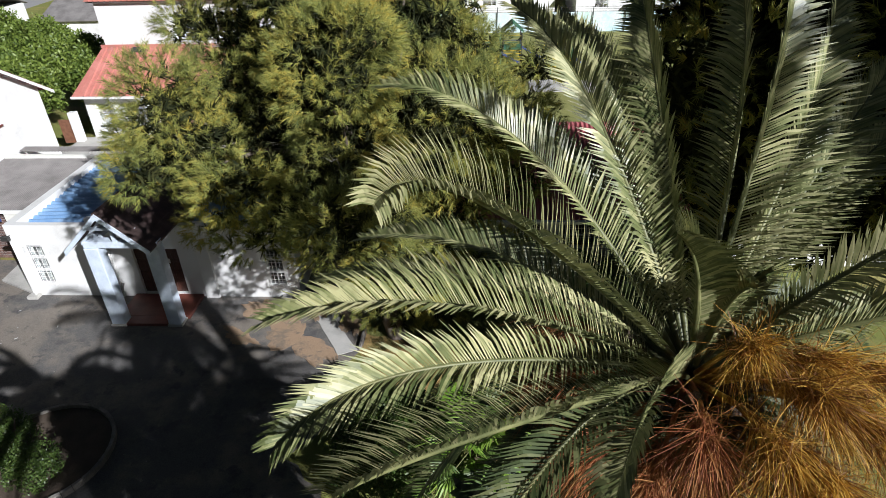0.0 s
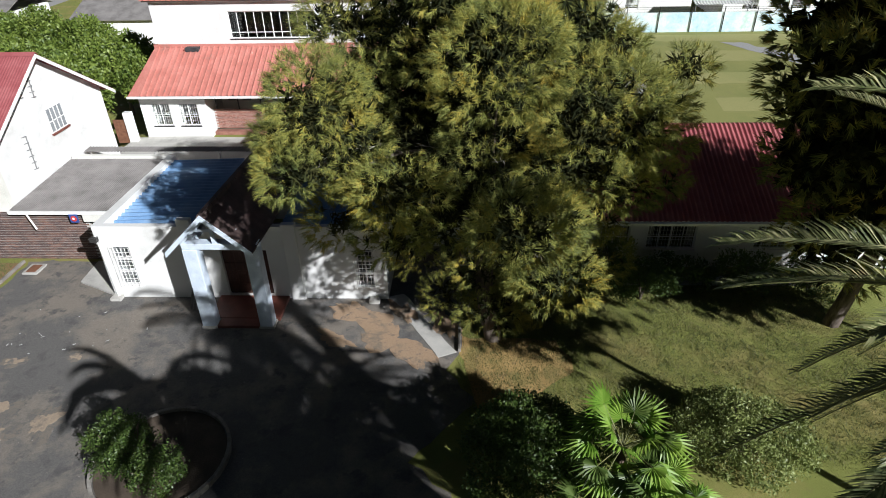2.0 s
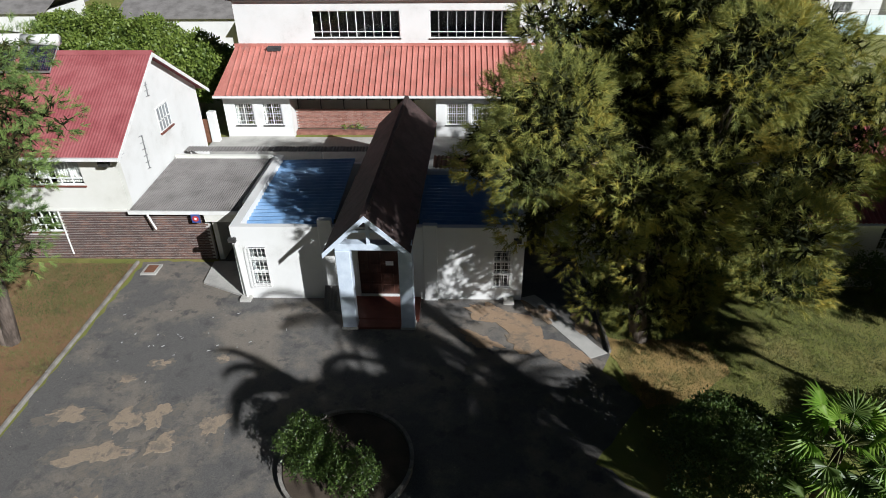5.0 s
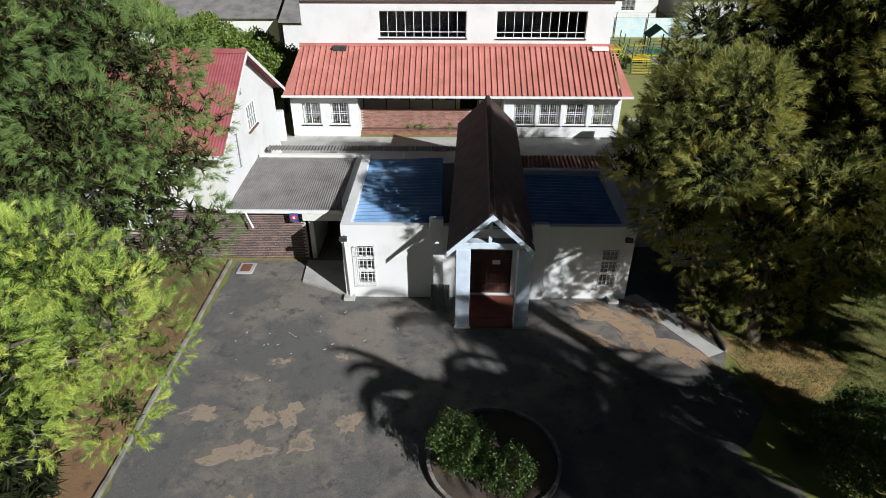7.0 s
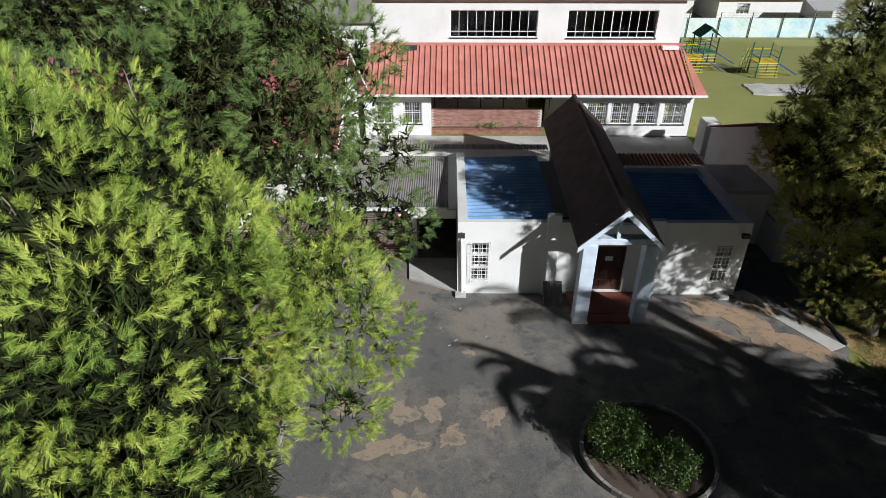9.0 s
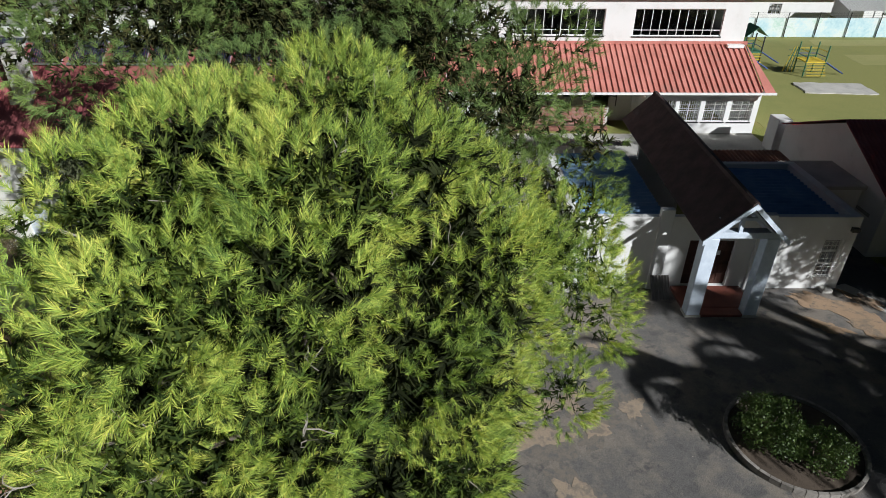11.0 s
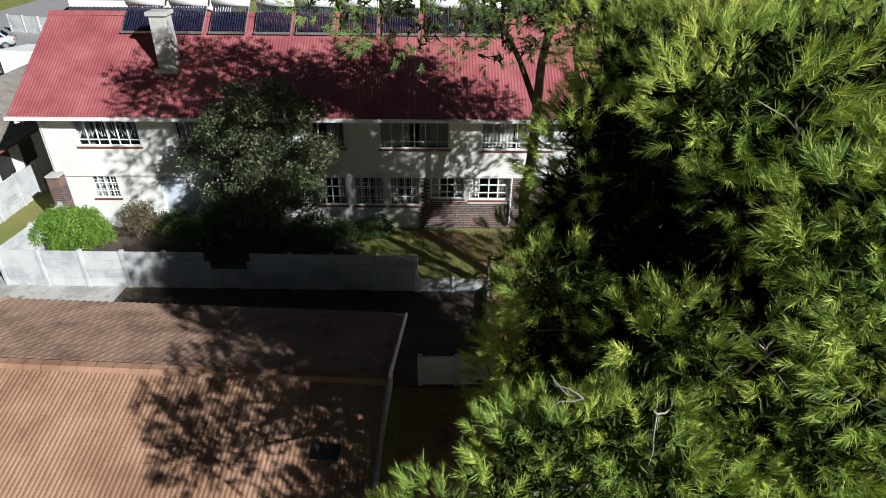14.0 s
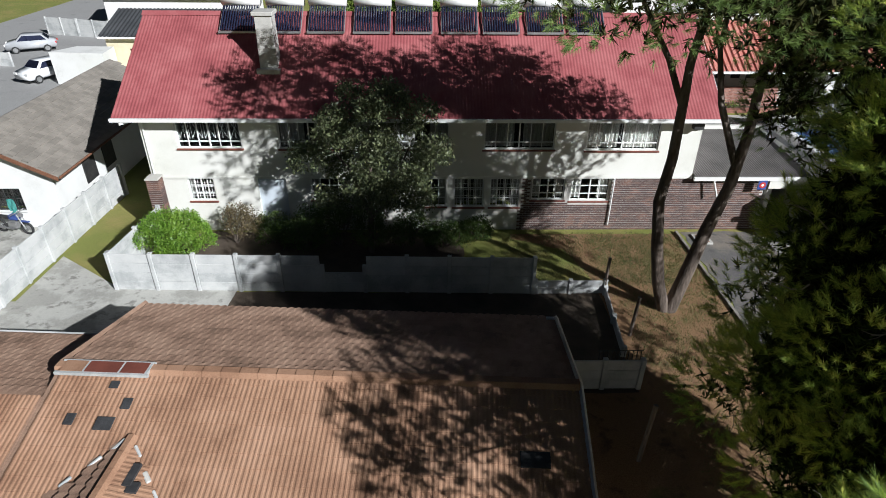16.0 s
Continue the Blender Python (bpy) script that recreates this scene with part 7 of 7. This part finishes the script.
# ---- playground ----
def play_frame(x, y, roofed, label):
    z = 0.93
    ob = empty("climbing_frame", (x, y, z), label, "climbing frame", "playground frames")
    w, d, h = 1.5, 1.5, 2.4
    for dx in (0, w):
        for dy in (0, d):
            bm = bmesh.new()
            bar(bm, (x + dx, y + dy, z), (x + dx, y + dy, z + h), 0.06, 6)
            part("post", bm, GREENPAINT if not roofed else BLACK, ob)
    part("platform", boxes((x - 0.05, x + w + 0.05, y - 0.05, y + d + 0.05, z + 1.1, z + 1.18)), YELLOW if not roofed else GREENPAINT, ob)
    for k in range(5):
        bm = bmesh.new()
        bar(bm, (x, y - 0.05 - 0.12 * (4 - k), z + 0.2 + 0.2 * k), (x + w, y - 0.05 - 0.12 * (4 - k), z + 0.2 + 0.2 * k), 0.03, 5)
        part("rung", bm, YELLOW, ob)
    for zz in (1.5, 1.9):
        for a, b in (((0, 0), (0, d)), ((w, 0), (w, d)), ((0, d), (w, d))):
            bm = bmesh.new()
            bar(bm, (x + a[0], y + a[1], z + zz), (x + b[0], y + b[1], z + zz), 0.03, 5)
            part("rail", bm, YELLOW if zz > 1.6 else BLUEPAINT, ob)
    bm = bmesh.new()
    bar(bm, (x + w + 0.1, y + 0.75, z + 1.15), (x + w + 1.9, y + 0.75, z + 0.15), 0.05, 6)
    bar(bm, (x + w + 0.1, y + 0.35, z + 1.15), (x + w + 1.9, y + 0.35, z + 0.15), 0.05, 6)
    part("slide", bm, BLUEPAINT, ob)
    for k in range(5):
        bm = bmesh.new()
        bar(bm, (x - 0.9 + 0.2 * k, y + d, z), (x - 0.4 + 0.1 * k, y + d, z + 2.0), 0.03, 5)
        part("climbing_pole", bm, GREENPAINT if k % 2 else YELLOW, ob)
    for k in range(4):
        bm = bmesh.new()
        bar(bm, (x - 0.8, y + d, z + 0.4 + 0.45 * k), (x + w, y + d, z + 0.4 + 0.45 * k), 0.025, 5)
        part("cross_pole", bm, GREENPAINT, ob)
    if roofed:
        bm = bmesh.new()
        prism(bm, [(x - 0.2, z + h), (x + w / 2, z + h + 0.8), (x + w + 0.2, z + h), (x + w / 2, z + h + 0.72)], "y", y - 0.2, y + d + 0.2)
        part("roof", bm, GREENPAINT, ob)
    return ob


play_frame(7.0, 48.2, False, "green and yellow climbing frame on the grass")
play_frame(3.4, 51.5, True, "roofed climbing frame beside the school")
play_frame(1.6, 49.6, False, "dark green climbing frame beside the school")
play_frame(0.2, 53.0, False, "dark climbing frame with yellow rungs")


# ---- street corner ----
def car(x, y, turn, paint, label):
    ob = empty("parked_car", (x, y, 0.014), label, "car", "parked cars")
    m = pose(x, y, 0.014, 0, 0, turn)
    prof = [(-1.9, 0.35), (-1.95, 0.75), (-1.8, 0.92), (-1.45, 0.98), (-1.0, 1.42), (0.55, 1.46), (1.05, 1.0), (1.75, 0.86), (1.92, 0.7), (1.92, 0.32)]
    bm = bmesh.new()
    prism(bm, prof, "y", -0.8, 0.8)
    for v in bm.verts:
        if v.co.z > 1.1:
            v.co.y *= 0.8
    bmesh.ops.bevel(bm, geom=bm.edges[:], offset=0.05, segments=2, affect="EDGES")
    bm.transform(m)
    part("body", bm, paint, ob, "", True)
    for side in (-1, 1):
        bm = bmesh.new()
        prism(bm, [(-1.28, 1.0), (-0.92, 1.36), (0.5, 1.39), (0.9, 1.0)], "y", side * 0.775, side * 0.70)
        for v in bm.verts:
            v.co.y = side * (0.815 if v.co.z < 1.1 else 0.665) + (0.0 if abs(v.co.y) > 0.74 else -0.02 * side)
        bm.transform(m)
        part("side_window", bm, SOLAR, ob, "dark side glass")
    for a, b in (((0.58, 1.44), (1.03, 1.03)), ((-1.04, 1.4), (-1.42, 1.02))):
        bm = bmesh.new()
        s = 1 if a[0] > 0 else -1
        vs = [bm.verts.new(p) for p in ((a[0] + 0.03 * s, -0.55, a[1]), (a[0] + 0.03 * s, 0.55, a[1]), (b[0] + 0.03 * s, 0.68, b[1]), (b[0] + 0.03 * s, -0.68, b[1]))]
        bm.faces.new(vs)
        bmesh.ops.solidify(bm, geom=bm.faces[:], thickness=0.015)
        bm.transform(m)
        part("windscreen", bm, SOLAR, ob, "dark glass")
    for dx in (-1.2, 1.2):
        for side in (-1, 1):
            bm = bmesh.new()
            bar(bm, (dx, side * 0.62, 0.3), (dx, side * 0.82, 0.3), 0.3, 18)
            bm.transform(m)
            w = part("wheel", bm, RUBBER, ob)
            bm = bmesh.new()
            bar(bm, (dx, side * 0.80, 0.3), (dx, side * 0.83, 0.3), 0.19, 12)
            bm.transform(m)
            part("rim", bm, METAL, w)
    for dx, mt, nm in ((1.9, TRIM, "headlight"), (-1.92, REDPAINT, "tail_light")):
        for side in (-1, 1):
            bm = bmesh.new()
            box(bm, dx - 0.06, dx + 0.04, side * 0.62 - 0.14, side * 0.62 + 0.14, 0.66, 0.8)
            bm.transform(m)
            part(nm, bm, mt, ob)
    return ob


car(-61.6, 46.2, 245, CARWHITE, "small white hatchback parked in the street")
car(-67.6, 55.0, 205, CARPAINT, "silver saloon parked in the street")
bm = bmesh.new()
prism(bm, [(-60.0, 44.6), (-58.9, 46.5), (-56.2, 46.4), (-56.0, 44.2)], "z", 0, 2.3)
tagged(part("white_garden_wall", bm, WHITE), "tall white plastered block beside the street", "wall", kind="structure")
kiosk = empty("cream_cottage", (-54, 46, 0), "cream cottage with a dark sheet roof by the street", "house")
part("wall", wall_y(46.6, 46.8, -56.8, -47.0, 0, 2.9, [(-55.2, -53.9, 0.0, 2.1)]), surface("pale_yellow_plaster", [(0.62, 0.55, 0.38), (0.70, 0.63, 0.46)], 0.85, 1, 20, 0.1), kiosk)
part("wall", boxes((-56.8, -56.6, 46.8, 54, 0, 2.9)), WHITE, kiosk)
part("door", boxes((-55.2, -53.9, 46.75, 46.8, 0, 2.1)), WOOD, kiosk)
sheet("roof_sheet", (-57.1, 50.4, 4.3), (10.5, 0, 0), (0, -4.2, -1.25), DARKSHEET, kiosk, "dark grey roof sheet", 0.3, 0.04)
sheet("roof_sheet", (-57.1, 50.4, 4.3), (10.5, 0, 0), (0, 4.2, -1.25), GREYROOF, kiosk, "", 0.3, 0.04)
part("gutter", boxes((-57.1, -46.6, 46.1, 46.2, 2.9, 3.02)), TRIM, kiosk)
rng = np.random.default_rng(61)
leafy("cottage_shrub", "green climbing shrub beside the cottage door", (-52.5, 45.8, 0), lobed((-52.3, 45.6, 1.2), (1.3, 0.7, 1.1), 14, 0.5, rng, -0.3), LIMELEAF, rng, 30, 7, 0.14, 0.1, category="shrub")
for k, (x, y) in enumerate(((-70, 62), (-66.5, 61), (-63.0, 60))):
    panel_wall("street_wall", (x, y), (x + 3.4, y - 1), 1.6, 2, "white panel wall along the street", 3)
panel_wall("street_fence", (-72.0, 50.5), (-66.2, 49.6), 1.1, 4, "pale street fence", 2)
far_house(-66, 66, 14, 8, 2.8, GREYROOF, WHITE, 0.0)


# ---- by the neighbour's wall: a motorcycle and a cloth on the window grille ----
def ring(bm, centre, radius, tube_r, m, n=20, k=6):
    vs = []
    for i in range(n):
        a = math.tau * i / n
        vs.append([bm.verts.new(m @ Vector((centre[0] + (radius + tube_r * math.cos(math.tau * j / k)) * math.cos(a), centre[1] + tube_r * math.sin(math.tau * j / k), centre[2] + (radius + tube_r * math.cos(math.tau * j / k)) * math.sin(a)))) for j in range(k)])
    for i in range(n):
        for j in range(k):
            bm.faces.new((vs[i][j], vs[(i + 1) % n][j], vs[(i + 1) % n][(j + 1) % k], vs[i][(j + 1) % k]))


bike = empty("motorcycle", (-50.1, 22.5, 0), "dark blue motorcycle parked by the white wall", "motorcycle")
bm_m = pose(-50.1, 22.5, 0.0, 0, 0, -12)
for x in (-0.62, 0.62):
    bm = bmesh.new()
    ring(bm, (x, 0, 0.3), 0.25, 0.05, bm_m)
    wheel = part("wheel", bm, RUBBER, bike)
    bm = bmesh.new()
    bar(bm, bm_m @ Vector((x, -0.06, 0.3)), bm_m @ Vector((x, 0.06, 0.3)), 0.08, 10)
    for i in range(8):
        a = math.tau * i / 8
        bar(bm, bm_m @ Vector((x, 0, 0.3)), bm_m @ Vector((x + 0.24 * math.cos(a), 0, 0.3 + 0.24 * math.sin(a))), 0.006)
    part("rim", bm, METAL, wheel)
for name, rows, mat_ in (("tank", (-0.02, 0.38, -0.13, 0.13, 0.68, 0.88), BLUEPAINT), ("seat", (-0.6, 0.0, -0.12, 0.12, 0.68, 0.78), BLACK), ("engine", (-0.15, 0.25, -0.14, 0.14, 0.28, 0.6), METAL), ("mudguard", (0.42, 0.82, -0.06, 0.06, 0.60, 0.63), BLUEPAINT)):
    bm = boxes(rows)
    bmesh.ops.bevel(bm, geom=bm.edges[:], offset=0.03 if name != "mudguard" else 0.008, segments=2, affect="EDGES")
    bm.transform(bm_m)
    part(name, bm, mat_, bike)
for name, a, b, r in (("fork", (0.62, 0.09, 0.3), (0.4, 0.09, 0.95), 0.025), ("fork", (0.62, -0.09, 0.3), (0.4, -0.09, 0.95), 0.025), ("handlebar", (0.36, -0.36, 1.0), (0.36, 0.36, 1.0), 0.018), ("frame_tube", (-0.62, 0.0, 0.3), (0.4, 0.0, 0.66), 0.03), ("exhaust", (0.1, -0.16, 0.3), (-0.8, -0.18, 0.36), 0.04), ("headlamp", (0.42, 0.0, 0.9), (0.56, 0.0, 0.88), 0.09)):
    bm = bmesh.new()
    bar(bm, bm_m @ Vector(a), bm_m @ Vector(b), r, 8)
    part(name, bm, METAL if name != "frame_tube" else BLACK, bike)
bm = bmesh.new()
vs = [[bm.verts.new((-50.35 + 0.06 * i + 0.015 * math.sin(j), 22.93 - 0.03 * math.sin(i * 1.7 + j * 0.6), 1.35 - 0.09 * j)) for i in range(6)] for j in range(9)]
for j in range(8):
    for i in range(5):
        bm.faces.new((vs[j][i], vs[j + 1][i], vs[j + 1][i + 1], vs[j][i + 1]))
bmesh.ops.solidify(bm, geom=bm.faces[:], thickness=0.01)
tagged(part("hanging_cloth", bm, TEAL), "teal cloth hung over the window grille", "cloth")


# ---- pieces: bricks and roof tiles ----
def piece(name, me, at, parent, turn=None):
    ob = new(name, me)
    ob.parent = parent
    ob.matrix_parent_inverse = Matrix.Translation(-parent.location)
    ob.matrix_basis = Matrix.Translation(at) if turn is None else Matrix.Translation(at) @ turn
    return ob


def brick_mesh(w, d, h, material):
    bm = boxes((0, w, 0, d, 0, h))
    me = bpy.data.meshes.new("brick")
    bm.to_mesh(me)
    bm.free()
    me.materials.append(material)
    return me


def box_arrays(rows):
    r = np.array(rows, float)
    x0, x1, y0, y1, z0, z1 = r.T
    v = np.stack([np.stack(c, 1) for c in ((x0, y0, z0), (x1, y0, z0), (x1, y1, z0), (x0, y1, z0), (x0, y0, z1), (x1, y0, z1), (x1, y1, z1), (x0, y1, z1))], 1).reshape(-1, 3)
    k = np.arange(len(r))[:, None] * 8
    f = np.concatenate([k + q for q in ((3, 2, 1, 0), (4, 5, 6, 7), (0, 1, 5, 4), (1, 2, 6, 5), (2, 3, 7, 6), (3, 0, 4, 7))])
    return v, f


rng_b = random.Random(9)
me_brick = brick_mesh(0.218, 0.06, 0.062, BRICK)
rest = []
for k in range(28):
    z = 0.015 + 0.0855 * k
    x = -29.2 + (0.115 if k % 2 else 0.0)
    while x + 0.218 < -19.06:
        hole = any(a - 0.02 < x + 0.218 and x < b + 0.02 and c - 0.09 < z + 0.066 and z < d + 0.02 for a, b, c, d in LOW)
        y = 22.688 + rng_b.uniform(-0.003, 0.003)
        if not hole:
            if x > -21.45:
                piece("brick", me_brick, (x, y, z), annex)
            else:
                rest.append((x, x + 0.218, y, y + 0.06, z, z + 0.062))
        x += 0.230
v, f = box_arrays(rest)
tagged(raw("brickwork", v, f, BRICK, house, "brown face brick with pale joints"), kind="stuff")
rest = []
for k in range(17):
    z = 0.93 + 0.0855 * k
    x = -18.37 + (0.115 if k % 2 else 0.0)
    while x + 0.218 < -11.6:
        rest.append((x, x + 0.218, 36.032, 36.09, z, z + 0.068))
        x += 0.230
v, f = box_arrays(rest)
tagged(raw("brickwork", v, f, REDBRICK, school, "red-brown brick veranda wall"), kind="stuff")

TW, TL = 0.212, 0.31
PROF = [(0.0, 0.003), (0.12, 0.003), (0.20, 0.013), (0.34, 0.015), (0.44, 0.004), (0.56, 0.003), (0.66, 0.013), (0.82, 0.016), (0.94, 0.005), (1.0, 0.003)]


def tile_arrays():
    v = []
    for s, lift in ((0.0, 0.0), (1.04, 0.010)):
        for u, h in PROF:
            v.append((u * TW, s * TL, h + lift))
    for u, h in PROF:
        v.append((u * TW, 1.04 * TL, -0.004))
    n = len(PROF)
    f = []
    for r in (0, n):
        for i in range(n - 1):
            f.append((r + i, r + i + 1, r + n + i + 1, r + n + i))
    return np.array(v), np.array(f)


tv, tf = tile_arrays()


def scallop_arrays():
    """A flat tile with a rounded lower edge, as triangles: upper face and the edge's thickness."""
    u = np.linspace(0, 1, 6)
    top = [(0.0, 0.0, 0.002), (TW, 0.0, 0.002)]
    arc = [(q * TW * 0.99, TL * (0.88 + 0.24 * math.sin(q * math.pi)), 0.05) for q in u]
    low = [(x, y + 0.006, 0.0) for x, y, z in arc]
    v = np.array(top + arc + low)
    f = [(0, 7 - i, 6 - i) for i in range(5)] + [(0, 1, 7)]
    for i in range(5):
        f += [(2 + i, 3 + i, 9 + i), (2 + i, 9 + i, 8 + i)]
    return v, np.array(f)


sv, sf = scallop_arrays()


def slope_frame(x, y0, z0, y1, z1):
    """The frame of a roof slope: along the ridge, down the slope, out of it, from its top."""
    down = Vector((0, y1 - y0, z1 - z0)).normalized()
    along = Vector((1, 0, 0)) if down.y < 0 else Vector((-1, 0, 0))
    out = along.cross(down)
    if out.z < 0:
        along = -along
        out = along.cross(down)
    m = Matrix((along, down, out)).transposed().to_4x4()
    return TH @ Matrix.Translation((x, y0, z0)) @ m


me_tile = bpy.data.meshes.new("roof_tile")
me_tile.from_pydata([tuple(q) for q in tv], [], [tuple(q) for q in tf])
me_tile.materials.append(TILEORANGE)
for y1, z1, x_start, length, material, singles in ((3.68, BE, 0.0, 11.6, TILE, 0), (-6.45, BZ - 1.76, 0.0, 11.6, TILEORANGE, 30)):
    slope_len = math.hypot(y1, z1 - BZ)
    m = slope_frame(0.0, 0, BZ, y1, z1)
    rows_, cols_ = int(slope_len / TL), int(length / TW)
    ax = (TH.inverted() @ m).to_3x3() @ Vector((1, 0, 0))
    vs, fs, k = [], [], 0
    for j in range(rows_):
        for i in range(cols_):
            local = Matrix.Translation((i * TW - (length if ax.x > 0 else 0), j * TL, 0.003 * ((math.sin(i * 127.1 + j * 311.7) * 43758.5) % 1.0)))
            mm = m @ local
            hide = y1 < 0 and abs(GX - (-(cols_ - i) * TW if ax.x > 0 else -i * TW)) < (j * TL * 0.965 + GY - 0.15) / 1.13
            if hide:
                continue
            xi = cols_ - i if ax.x > 0 else i
            if y1 > 0 and j % 2 and i == cols_ - 1:
                continue
            if singles and xi < singles and j < 10:
                t = new("roof_tile", me_tile)
                t.parent = bungalow
                t.matrix_parent_inverse = Matrix.Translation(-bungalow.location)
                t.matrix_basis = mm
                continue
            a = np.array(mm)
            shape, faces_ = (sv + ((j % 2) * TW / 2, 0, 0), sf) if y1 > 0 else (tv, tf)
            vs.append(shape @ a[:3, :3].T + a[:3, 3])
            fs.append(faces_ + k)
            k += len(shape)
    tagged(raw("roof_tiles", np.concatenate(vs), np.concatenate(fs), material, bungalow, "brown concrete roof tiles" if material is TILE else "concrete roof tiles coloured orange for the sunlit slope"), kind="stuff")
# wing tiles
for y1, z1, flatness, material, label in ((2.45, 2.12, 0.3, TILE, "brown concrete roof tiles of the lower wing"), (-6.45, BZ - 1.76, 1.0, TILEORANGE, "sunlit orange tiles of the lower wing")):
    m = slope_frame(BL, -0.72, 3.02, y1, z1)
    ax = (TH.inverted() @ m).to_3x3() @ Vector((1, 0, 0))
    vs, fs, k = [], [], 0
    for j in range(int(math.hypot(y1 + 0.72, z1 - 3.02) / TL)):
        for i in range(42):
            a = np.array(m @ Matrix.Translation(((i - 42) * TW if ax.x > 0 else i * TW, j * TL, 0.004)))
            shape, faces_ = (sv + ((j % 2) * TW / 2, 0, 0), sf) if y1 > 0 else (tv * (1, 1, flatness), tf)
            vs.append(shape @ a[:3, :3].T + a[:3, 3])
            fs.append(faces_ + k)
            k += len(shape)
    tagged(raw("roof_tiles", np.concatenate(vs), np.concatenate(fs), material, bungalow, label), kind="stuff")
# tiles of the cross gable
# the face away from the sun takes the browner, shade-side tile colour
for side, material in ((-1, TILE), (1, TILEORANGE)):
    down = Vector((side, 0, -0.31)).normalized()
    along = Vector((0, side, 0))
    out = along.cross(down)
    if out.z < 0:
        along, out = -along, -out
    m = TH @ Matrix.Translation((GX, 0, GZ)) @ Matrix((along, down, out)).transposed().to_4x4()
    vs, fs, k = [], [], 0
    for j in range(13):
        for i in range(-30, 31):
            y = along.y * (i + 0.5) * TW
            if -6.2 < y < GY - 1.13 * j * TL * 0.955 - 0.18:
                a = np.array(m @ Matrix.Translation((i * TW, j * TL, 0)))
                shape, faces_ = (sv + ((j % 2) * TW / 2, 0, 0), sf) if side < 0 else (tv, tf)
                vs.append(shape @ a[:3, :3].T + a[:3, 3])
                fs.append(faces_ + k)
                k += len(shape)
    tagged(raw("cross_gable_tiles", np.concatenate(vs), np.concatenate(fs), material, bungalow), kind="stuff")
# tar repairs laid on the front slope
m = slope_frame(0.0, 0, BZ, -6.45, BZ - 1.76)
ax = (TH.inverted() @ m).to_3x3() @ Vector((1, 0, 0))
for x, s, w, d in ((-10.0, 0.35, 0.20, 0.18), (-9.55, 0.75, 0.20, 0.26), (-10.6, 1.15, 0.20, 0.26), (-9.75, 1.2, 0.38, 0.3), (-12.0, 2.2, 0.3, 0.2), (-0.75, 1.6, 0.6, 0.34)):
    bm = bmesh.new()
    box(bm, 0, w, 0, d, 0.03, 0.056, m @ Matrix.Translation((x if ax.x > 0 else -x, s, 0)))
    part("tar_repair", bevelled(bm, 0.008), TAR, bungalow, "black tar repair on the tiles")


# ---- grass ----
def grass(name, spots, height, seed, label):
    rng = np.random.default_rng(seed)
    ps = []
    for x0, x1, y0, y1, n in spots:
        c = rng.uniform((x0, y0), (x1, y1), (n // 14, 2))
        q = np.repeat(c, 14, 0) + rng.normal(0, 0.14, (len(c) * 14, 2))
        ps.append(q)
    p = np.concatenate(ps)
    z = np.array([ground_z(x, y) for x, y in p]) + 0.008
    base = np.c_[p, z]
    lean = rng.normal(0, 0.6, (len(p), 2))
    h = height * rng.uniform(0.5, 1.3, (len(p), 1))
    tip = base + np.c_[lean * h, h]
    w = np.c_[unit(rng.normal(size=(len(p), 2))) * 0.009, np.zeros(len(p))]
    v = np.stack([base - w, base + w, tip], 1).reshape(-1, 3)
    return tagged(raw(name, v, np.arange(len(v)).reshape(-1, 3), BLADE), label, "grass", kind="stuff")


grass("lawn_grass", [(-2.8, 12, 12.2, 20.8, 80000), (-26.3, -22.6, 14, 22.2, 15000), (-30, -22.6, 18.5, 22.3, 14000), (-26, -22.6, 8, 14, 3000)], 0.075, 5, "tufted dry green grass")


# ---- grit and dropped leaves on the asphalt ----
rng = np.random.default_rng(91)
n = 900
p = np.c_[rng.uniform(-22.1, -4.0, n), rng.uniform(6.5, 19.4, n), np.full(n, 0.016)]
edge = rng.random(n) < 0.35
p[edge, 0] = -22.1 + np.abs(rng.normal(0, 0.5, edge.sum()))
a, s = rng.uniform(0, math.tau, n), rng.uniform(0.008, 0.026, n)
u = np.c_[np.cos(a), np.sin(a), np.zeros(n)] * s[:, None]
w = np.c_[-np.sin(a), np.cos(a), np.zeros(n)] * (s * rng.uniform(0.4, 0.9, n))[:, None]
top = p + np.c_[rng.normal(0, 0.004, (n, 2)), s * 0.6]
v = np.stack([p - u, p + w, p + u, p - w, top], 1).reshape(-1, 3)
k = np.arange(n)[:, None] * 5
tagged(raw("grit", v, np.concatenate([k + q for q in ((0, 3, 4), (3, 2, 4), (2, 1, 4), (1, 0, 4))]), surface("pale_grit", [(0.06, 0.05, 0.04), (0.16, 0.13, 0.10), (0.34, 0.31, 0.27)], 0.9, 2, 20, 0, island=0.7)), "loose grit and dry leaf bits on the asphalt", "grit", kind="stuff")
